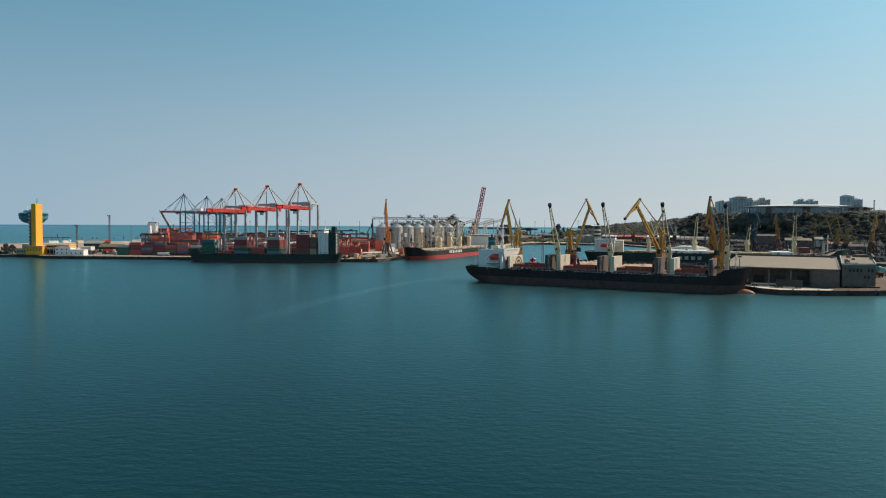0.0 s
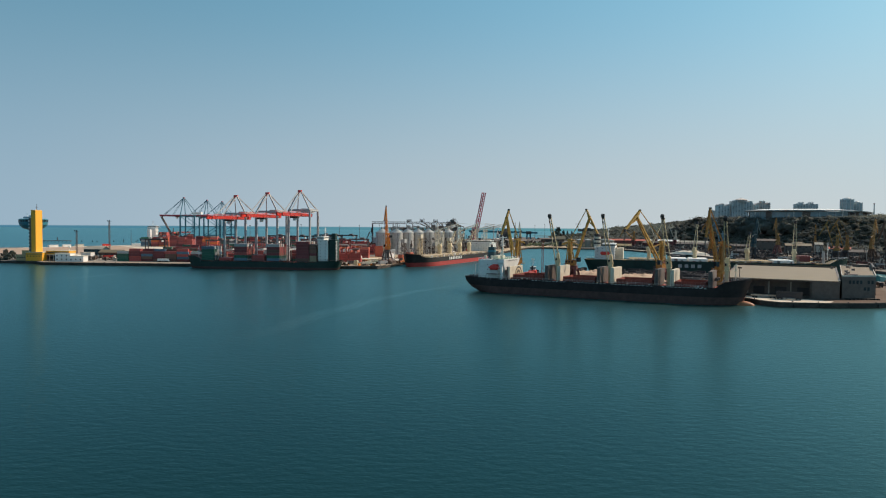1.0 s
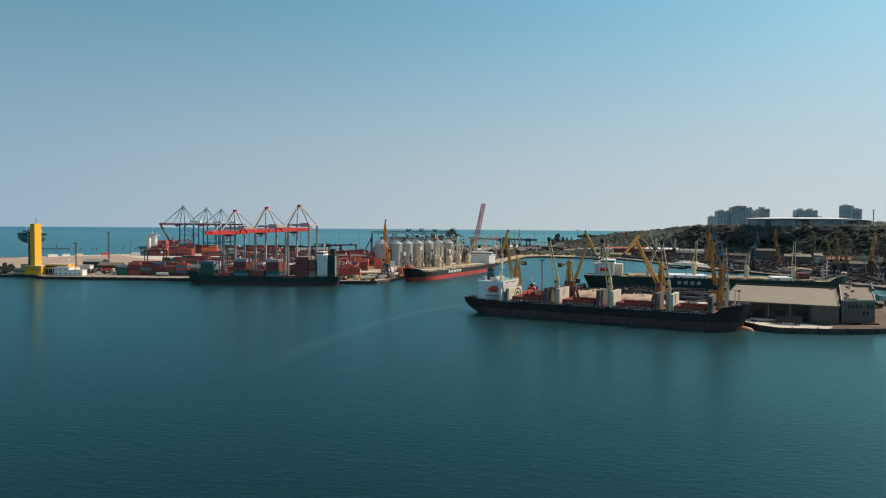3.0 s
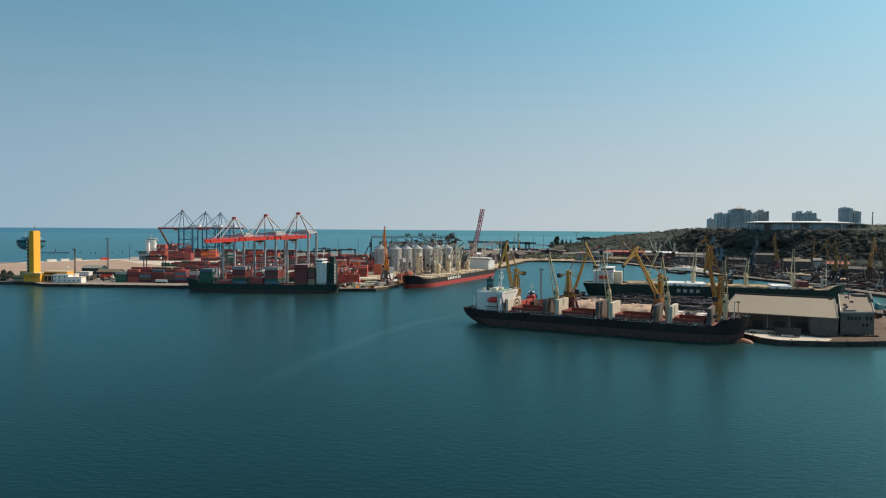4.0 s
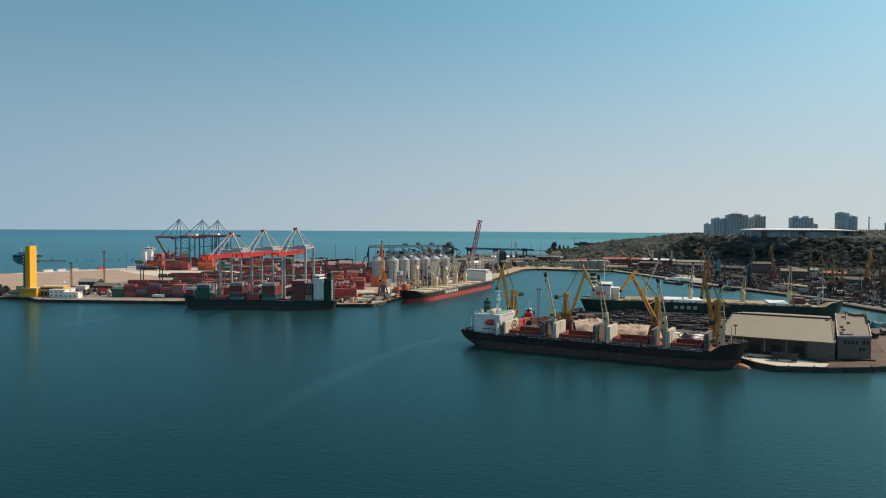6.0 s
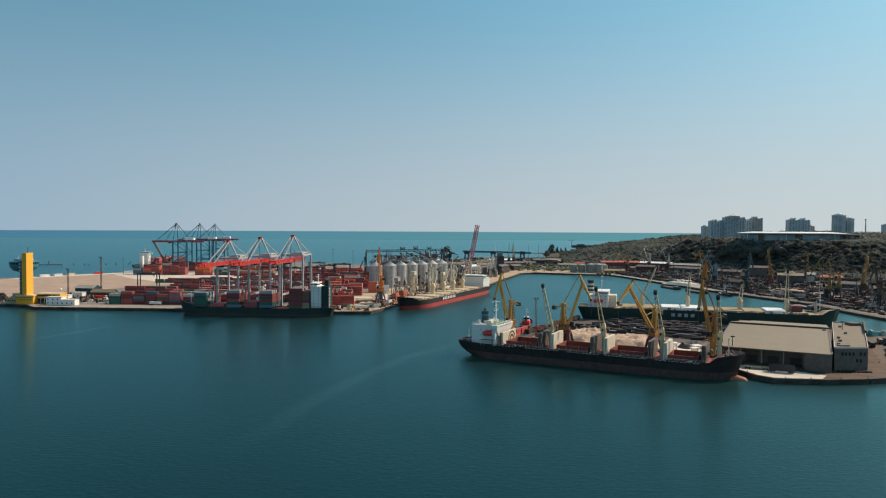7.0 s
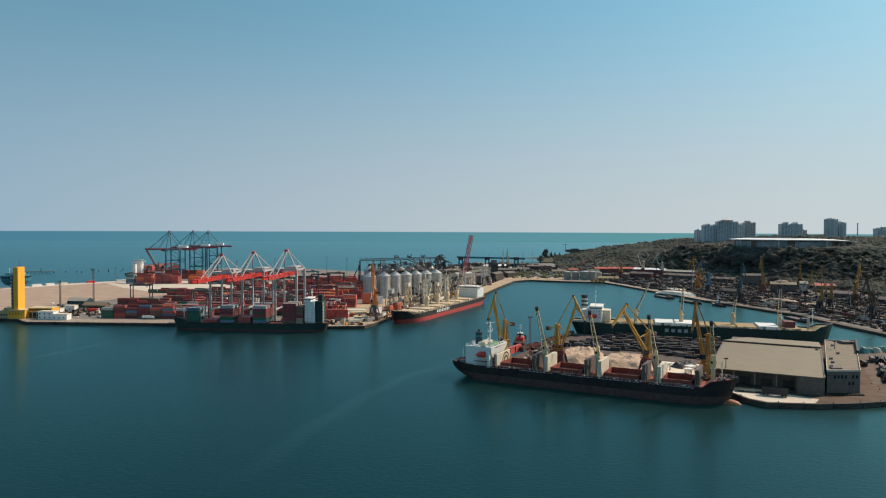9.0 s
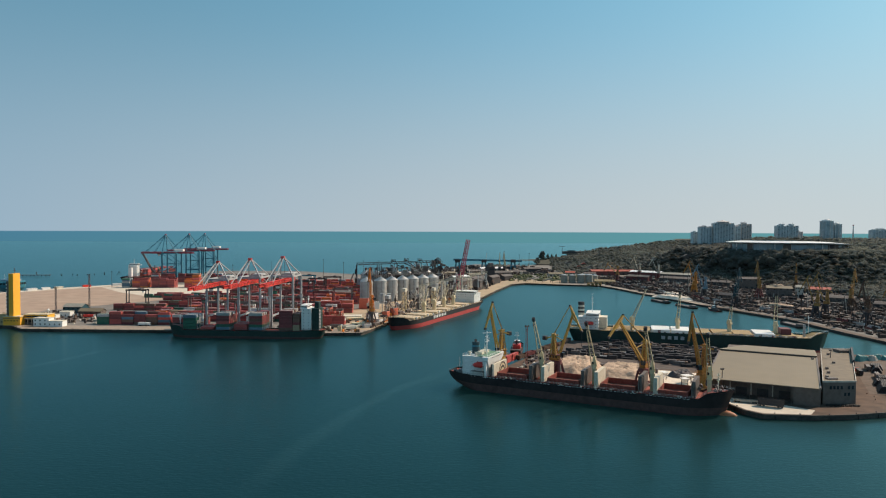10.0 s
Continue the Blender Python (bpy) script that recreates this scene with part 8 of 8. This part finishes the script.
# machines and tarps by the grain quay corner
for x, y, a, l, w, h, m, lab in ((-98, 742, 8, 16, 6, 1.6, PALE_YELLOW, "long tan pontoon section on the quay"), (-88, 776, 4, 30, 16, 1.2, CREAM, "broad cream spread of boards on the quay"), (-78, 752, 12, 18, 8, 1.8, PALE_YELLOW, "tan stack of boards on the quay"), (-80, 698, 10, 28, 13, 1.4, CREAM, "wide cream slab of stacked boards on the quay"),
                                 (-70, 706, -10, 14, 8, 2.4, PALE_YELLOW, "tan tarpaulined stack on the grain quay"), (-84, 668, -4, 3.4, 3, 5, PALE_YELLOW, "small tan kiosk on the quay edge"),
                                 (-60, 690, 40, 9, 4, 3.5, CRANE_GREY, "grey pump unit on the quay"), (-52, 704, 60, 10, 4, 3.2, STEEL, "grey generator set on the grain quay"), (-50, 722, 64, 8, 5, 4, WHITE, "white electrical cabin on the grain quay"),
                                 (-58, 735, 64, 12, 8, 9, WHITE, "white block-like plant room beside the silos"), (-96, 838, 0, 13, 9, 12, SALMON, "salmon-red stack of boxes on the grain quay"), (-78, 852, 0, 11, 8, 13, SALMON, "salmon-red hopper housing on the grain quay"), (-104, 862, 0, 12, 9, 10, SALMON, "salmon-red store beside the silos"), (-66, 852, 20, 13, 8, 9, WHITE, "white plant room before the silos"),
                                 (-62, 752, 20, 8, 6, 7, SALMON, "faded red transfer housing on the grain quay"), (-38, 790, 64, 9, 6, 8, SALMON, "faded red hopper housing beside the silos"), (-46, 776, 64, 7, 6, 6, SALMON, "salmon-red hopper housing beside the silos"),
                                 (-120, 722, -4, 10, 2.5, 7, SALMON, "salmon-red frame of stacked boxes on the grain quay"), (12, 880, 64, 14, 6, 6, WHITE, "white plant room on the grain quay"), (-8, 850, 64, 12, 6, 8, STEEL, "grey transfer tower base on the grain quay")):
    eq = thing("quay_equipment", pose(x, y, QUAY_Z + 0.02, 0, 0, a), lab, "equipment")
    boxpart("body", (-l / 2, l / 2, -w / 2, w / 2, 0, h), m, eq, bevel=0.18)
    for k in range(int(l / 2)):
        boxpart("rib", (-l / 2 + 0.9 + k * 2, -l / 2 + 1.1 + k * 2, -w / 2 - 0.08, w / 2 + 0.08, 0.3, h - 0.3), m, eq)
    boxpart("lid", (-l / 2 + 0.5, l / 2 - 0.5, -w / 2 + 0.5, w / 2 - 0.5, h, h + 0.25), STEEL if h > 3 else m, eq)
# loading spouts over the grain ship
for k, (x, y) in enumerate(((-6, 800), (20, 862), (44, 915), (58, 948))):
    sp = thing("ship_loader", pose(x, y, QUAY_Z, 0, 0, -25), "pale steel grain loader with a hanging spout", "loader", "grain loaders")
    made("tower", lambda bm: truss(bm, (0, 0, 0), (0, 0, 34), 4, 4, 8, 0.55), CREAM, sp)
    made("boom", lambda bm: truss(bm, (0, 0, 33), (26, 0, 40), 2.4, 2.4, 10, 0.4), CREAM, sp)
    made("spout", lambda bm: tube(bm, (25, 0, 39), (25, 0, 22), 0.7, 0.6, 10), GALV_ROOF, sp)
    beampart("stay", [((0, 0, 42), (25, 0, 40.5), 0.25), ((0, 0, 34), (0, 0, 42), 0.6)], CREAM, sp)

# fenders and bollards along the quay edges
fend = bmesh.new()
tube(fend, (0, 0, -0.6), (0, 0, 1.3), 0.26, 0.26, 10)
FENDER = mesh_of("fender", fend, RUBBER)
boll = bmesh.new()
tube(boll, (0, 0, 0), (0, 0, 0.6), 0.28, 0.24, 10)
tube(boll, (0, 0, 0.6), (0, 0, 0.8), 0.42, 0.36, 10)
BOLLARD = mesh_of("bollard", boll, DARK)
for line, owner in ((PIER[2:9], pier), (LAND[1:8], ground), (LAND[8:12], ground)):
    for (ax, ay), (bx_, by_) in zip(line, line[1:]):
        d = Vector((bx_ - ax, by_ - ay))
        n = int(d.length / 11)
        for k in range(n):
            p = Vector((ax, ay)) + d * (k + 0.5) / n
            o = Vector((d.y, -d.x)).normalized()
            for nm, me, off, z in (("fender", FENDER, 0.5, 0.6), ("bollard", BOLLARD, -1.2, QUAY_Z + 0.03)):
                f = new(nm, me)
                f.location = (p.x + o.x * off, p.y + o.y * off, z)
                f.parent = owner
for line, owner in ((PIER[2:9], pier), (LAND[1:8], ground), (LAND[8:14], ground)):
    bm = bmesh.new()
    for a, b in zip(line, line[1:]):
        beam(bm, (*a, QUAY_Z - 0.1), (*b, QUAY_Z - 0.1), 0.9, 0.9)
    part("kerb", bm, WALLSTONE, owner, "stained concrete coping with painted-in shade")

# far out beyond the sea wall
jetty = thing("jetty", pose(-812, 1440, 0, 0, 0, 3), "low dark jetty standing out in the sea", "jetty")
boxpart("deck", (-30, 34, -3, 3, 2.6, 3.6), STEEL, jetty)
for k in range(9):
    beampart("pile", [((-28 + k * 7.5, 0, -3), (-28 + k * 7.5, 0, 2.8), 0.9)], DARK, jetty)
boxpart("crane_post", (6, 7.4, -0.7, 0.7, 3.6, 10), STEEL, jetty)
for x, y, h in ((-770, 1470, 4), (-752, 1480, 3), (-735, 1465, 4), (-716, 1500, 3), (-690, 1490, 7), (-672, 1510, 3), (-690, 1560, 5), (-640, 1500, 3)):
    by = thing("channel_buoy", pose(x, y, 0), "dark channel buoy floating off the sea wall", "buoy", "channel buoys")
    made("float", lambda bm: tube(bm, (0, 0, -0.5), (0, 0, 0.9), 1.3, 1.1, 12), DARK, by)
    beampart("tower", [((-0.7, 0, 0.9), (0, 0, h), 0.3), ((0.7, 0, 0.9), (0, 0, h), 0.3), ((0, 0.7, 0.9), (0, 0, h), 0.3)], DARK, by)
for x, y, a, l, m, lab in ((-618, 1093, 52, 14, WHITE, "low white boat shed on the sea wall"), (-606, 1110, 52, 12, WHITE, "white beach cabin on the sea wall"), (-594, 1126, 52, 12, CREAM, "cream beach cabin on the sea wall"),
                          (-566, 1160, 45, 12, CRANE_RED, "red and white store on the sea wall"), (-528, 1190, 30, 16, WHITE, "white store on the sea wall"), (-515, 1196, 20, 12, WHITE, "white cabin on the sea wall")):
    bm = bmesh.new()
    box(bm, -l / 2, l / 2, -2.5, 2.5, 0, 3.0)
    prism(bm, [(-l / 2 - 0.3, -2.8), (l / 2 + 0.3, -2.8), (l / 2 + 0.3, 2.8), (-l / 2 - 0.3, 2.8)], 3.0, 3.4)
    single("beach_cabin", bm, m, lab, "cabin", pose(x, y, QUAY_Z + 0.12, 0, 0, a), "sea wall cabins")

# dark hopper tower and the wagon train on the grain quay
ht = thing("hopper_tower", pose(121, 1330, QUAY_Z, 0, 0, 25), "tall dark hopper tower behind the grain quay", "tower")
boxpart("wall", (-7, 7, -6, 6, 10, 27), DARK, ht, bevel=0.2)
boxpart("headhouse", (-3, 5, -4, 4, 27, 33), STEEL, ht, bevel=0.2)
for i in (-1, 1):
    for j in (-1, 1):
        beampart("leg", [((i * 6, j * 5, 0), (i * 6, j * 5, 10.5), 1.2)], STEEL, ht)
for k in range(5):
    boxpart("window", (-6 + k * 2.6, -4.8 + k * 2.6, -6.1, -6, 20, 22), GLASS, ht)
for k in range(16):
    d = Vector((112 - 70, 1107 - 960)).normalized()
    p = Vector((52, 975)) + d * k * 14.6
    wagon(p.x - 14, p.y + 6, 74.1, (STEEL, RUST, MAROON, STEEL, FAR_BROWN)[k % 5], 2.6, "grain wagon in a dark train on the quay track")
for x, y, h in ((-112, 716, 13), (-104, 728, 15), (-92, 722, 12)):
    yard_gantry(x, y, 85, ROOF_RED, 10, h, "small red straddle frame on the grain quay")
for k in range(7):
    x, y = -46 + k * 17.5 - 16, 742 + k * 34 + 10
    pl = thing("conveyor_tower", pose(x, y, QUAY_Z, 0, 0, 65), "dusty steel transfer tower beside the silos", "tower", "transfer towers")
    made("frame", lambda bm: truss(bm, (0, 0, 0), (0, 0, 14 + 5 * (k % 3)), 4, 4, 5, 0.5), STEEL if k % 2 else PALE_YELLOW, pl)
    boxpart("housing", (-3, 3, -2.5, 2.5, 14 + 5 * (k % 3), 18 + 5 * (k % 3)), CRANE_GREY if k % 2 else CREAM, pl, bevel=0.2)
    made("chute", lambda bm: tube(bm, (0, 0, 13 + 5 * (k % 3)), (0, -9, 4), 0.4, 0.4, 8), STEEL, pl)

# ---- woods ----
ICO = bmesh.new()
bmesh.ops.create_icosphere(ICO, subdivisions=1, radius=1)
ICO.verts.ensure_lookup_table()
ICO_V = np.array([v.co[:] for v in ICO.verts])
ICO_F = np.array([[v.index for v in f.verts] for f in ICO.faces])
ICO.free()
nr = np.random.default_rng(11)


def crowns(name, centres, sizes, sprays, material, label, kind="stuff", category="woods", core=3):
    """Many uneven crowns as one mesh: a few ragged inner clumps, and sprays of leaves standing off them all round."""
    vs, fs, qs, off = [], [], [], 0
    for (x, y, z), s in zip(centres, sizes):
        tall = nr.uniform(0.75, 1.25)
        for _ in range(core):
            a, q = nr.uniform(0, math.tau), nr.uniform(0, 0.6)
            r = s * nr.uniform(0.34, 0.58)
            c = np.array([x + math.cos(a) * q * s, y + math.sin(a) * q * s, z + s * tall * nr.uniform(0.45, 0.85)])
            vs.append(ICO_V * (r * (1 + nr.uniform(-0.3, 0.3, (len(ICO_V), 1)))) * np.array([1.25, 1.25, 0.8]) + c), fs.append(ICO_F + off)
            off += len(ICO_V)
        n = sprays
        d = nr.normal(size=(n, 3))
        d[:, 2] = np.abs(d[:, 2]) - 0.25
        d /= np.linalg.norm(d, axis=1)[:, None]
        c = np.array([x, y, z + s * 0.55 * tall]) + d * (s * np.array([0.85, 0.85, 0.75 * tall])) * nr.uniform(0.65, 1.22, (n, 1))
        a = nr.normal(size=(n, 3))
        a -= 0.85 * np.sum(a * d, axis=1)[:, None] * d
        a /= np.linalg.norm(a, axis=1)[:, None]
        b = np.cross(a, d + nr.normal(size=(n, 3)) * 0.9)
        b /= np.linalg.norm(b, axis=1)[:, None] + 1e-6
        w = s * nr.uniform(0.06, 0.14, (n, 1))
        quad = np.stack([c - a * w, c - b * w * 0.8, c + a * w, c + b * w * 0.8], axis=1).reshape(-1, 3)
        vs.append(quad)
        qs.append(np.arange(n * 4).reshape(n, 4) + off)
        off += n * 4
    v = np.concatenate(vs)
    me = bpy.data.meshes.new(name)
    me.from_pydata(v.tolist(), [], np.concatenate(fs).tolist() + np.concatenate(qs).tolist())
    me.polygons.foreach_set("use_smooth", [True] * len(me.polygons))
    me.materials.append(material)
    return tagged(new(name, me), label, category, kind=kind)


cent, size = [], []
while len(cent) < 15000:
    x, y = nr.uniform(330, 1750), nr.uniform(640, 2450)
    if abs(x) > 0.70 * y or x < 0.178 * y or y > 2165 + (x - 418) * 0.88:
        continue
    d = hill_distance(x, y)
    if d < -25 or d > 1100 or nr.random() < 0.15 and d < 40:
        continue
    if ((x - 748) / 116) ** 2 + ((y - 1420) / 88) ** 2 < 1:
        continue
    if 330 < d and nr.random() < 0.55 or x > 0.66 * y + 40:
        continue
    cent.append((x, y, hill_height(x, y) - 1)), size.append((3.6 + 5.0 * nr.random() ** 1.5) * min(1.0, 0.45 + (x - 0.178 * y) / 130))
for k in range(260):          # the belt of trees before the stadium, taller towards the sun
    a = math.pi + math.pi * k / 259
    g = nr.uniform(0.97, 1.28)
    x, y = 748 + 120 * g * math.cos(a), 1420 + 94 * g * math.sin(a)
    cent.append((x, y, hill_height(x, y) - 1)), size.append(min(16.0, max(5.0, (63.5 + 4 * max(0, math.cos(a)) - hill_height(x, y)) / 1.25)) * nr.uniform(0.85, 1.05))
while len(cent) < 15780:      # trees on the flat below the hill, among the sheds
    x, y = nr.uniform(590, 860), nr.uniform(740, 1190)
    if hill_distance(x, y) < -8 and x < 0.7 * y and x > 606 + 30 * math.sin(y * 0.021) and math.hypot(x - 612, y - 1055) > 34:
        cent.append((x, y, QUAY_Z - 1)), size.append(3.0 + 4.5 * nr.random())
crowns("hill_woods", cent, size, 38, LEAF, "dense dark green woods covering the hillside")
cent, size = [], []
for _ in range(260):
    x, y = nr.uniform(150, 330), nr.uniform(1300, 1480)
    if x > 155 + (y - 1228) * 0.05 and y > 1290 - (x - 150) * 0.2:
        cent.append((x, y, QUAY_Z - 1)), size.append(nr.uniform(2.5, 5))
crowns("shrubs", cent, size, 30, LEAF_LIGHT, "yellow-green shrubs at the head of the basin", category="shrubs")
cent, size = [], []
for _ in range(70):
    x, y = nr.uniform(-520, -446), nr.uniform(716, 762)
    cent.append((x, y, QUAY_Z - 0.8)), size.append(nr.uniform(1.8, 4.2))
crowns("quay_shrubs", cent, size, 40, LEAF, "dark dusty shrubs along the quay beside the tower", category="shrubs")
cent, size = [], []
for _ in range(900):
    x, y = nr.uniform(250, 560), nr.uniform(1480, 2200)
    if x > 262 + max(0, y - 1830) * 0.42 + 8 and x > 0.183 * y and hill_distance(x, y) < 40:
        cent.append((x, y, QUAY_Z - 1)), size.append(nr.uniform(3.5, 7.5))
for _ in range(420):
    x, y = nr.uniform(120, 330), nr.uniform(1540, 1880)
    if -60 + (y - 1520) * 0.474 + 60 < x < 259 + max(0, y - 1830) * 0.42 and y > 1560:
        cent.append((x, y, QUAY_Z - 1)), size.append(nr.uniform(1.8, 4.5))
crowns("coastal_woods", cent, size, 34, LEAF, "dark trees along the coast at the foot of the hill")


def tree(x, y, h, spread, z=QUAY_Z, slim=False):
    t = thing("tree", pose(x, y, z), "dark green tree standing by itself near the shore", "tree", "single trees")
    bm = bmesh.new()
    tube(bm, (0, 0, 0), (0.2, 0, h * 0.6), h * 0.035, h * 0.015, 8)
    for k in range(7):
        a = k * 2.4
        z0 = h * (0.3 + 0.05 * k)
        tube(bm, (0.1, 0, z0), (math.cos(a) * spread * 0.6, math.sin(a) * spread * 0.6, z0 + h * 0.2), h * 0.012, h * 0.004, 6)
    part("trunk", bm, BARK, t)
    vs = []
    bm = bmesh.new()
    r = random.Random(int(x * 7 + y))
    for _ in range(110):
        a, q, zz = r.uniform(0, math.tau), r.random() ** 0.5, r.uniform(0.28, 1.0)
        w = spread * (1 - abs(zz - 0.5) * 1.5) if not slim else spread * (1.05 - zz)
        ball(bm, (math.cos(a) * q * w, math.sin(a) * q * w, zz * h), r.uniform(0.09, 0.19) * spread, 1, 0.35)
    part("crown", bm, LEAF, t)


for x, y, h, s, slim in ((332, 1985, 34, 14, False), (352, 2010, 26, 9, True), (300, 1880, 20, 9, False), (-455, 728, 9, 5, False), (-466, 735, 10, 5, False), (-448, 742, 8, 4, False), (-440, 726, 7, 4, False), (372, 2060, 24, 7, True), (388, 2075, 24, 7, True)):
    tree(x, y, h, s, slim=slim)
chimney = thing("chimney", pose(1342, 2150, 58), "thin tall grey chimney on the hilltop", "chimney")
made("shaft", lambda bm: tube(bm, (0, 0, 0), (0, 0, 59), 2.2, 1.5, 14), TOWER, chimney)
made("rim", lambda bm: tube(bm, (0, 0, 57), (0, 0, 59.8), 2.3, 2.3, 14), ROOF_RED, chimney)
def cottage(x, y, w, roof, wall, ang):
    b = thing("hillside_house", pose(x, y, hill_height(x, y) - 1, 0, 0, ang), "small hillside house half hidden among the trees", "house", "hillside houses")
    boxpart("wall", (-w / 2, w / 2, -4, 4, 0, 9), wall, b)
    made("roof", lambda bm: prism_x(bm, ((-w / 2 - 0.5, 8.8), (w / 2 + 0.5, 8.8), (0, 12.4)), -4.6, 4.6), roof, b)
    for k in range(int(w / 3)):
        boxpart("window", (-w / 2 + 0.8 + k * 3, -w / 2 + 2.0 + k * 3, -4.08, -4, 5.6, 7.2), GLASS, b)


for x, y, w, r, m, g in ((392, 1660, 14, ROOF_DARK, WALL_PALE, 10), (372, 1690, 12, ROOF_RED, WALL_PALE, -8), (420, 1700, 16, ROOF_TAN, WALL_GREY, 5), (440, 1655, 12, ROOF_DARK, WALL_PALE, 20), (405, 1780, 14, ROOF_RED, WALL_GREY, 0),
                         (470, 1630, 18, ROOF_DARK, WALL_GREY, -12), (520, 1560, 14, ROOF_TAN, WALL_PALE, 8), (560, 1480, 12, ROOF_DARK, WALL_GREY, 0), (450, 1760, 12, ROOF_TAN, WALL_PALE, 12), (380, 1850, 16, ROOF_DARK, WALL_PALE, 0)):
    cottage(x, y, w, r, m, g)
hut = thing("hilltop_house", pose(452, 2150, 24), "low grey building with a flat roof among the trees", "building")
boxpart("wall", (-30, 26, -8, 8, 0, 8), WALL_GREY, hut, bevel=0.2)
boxpart("roof", (-14, 8, -7, 7, 8, 11), FUNNEL_TEAL, hut, bevel=0.2)
for k in range(8):
    boxpart("window", (-26 + k * 6, -23 + k * 6, -8.1, -8, 3.4, 6), GLASS, hut)
beampart("site_crane", [((-30, 6, 0), (-30, 6, 25), 1.0), ((-40, 6, 23), (-22, 6, 23), 0.9)], STEEL, hut)
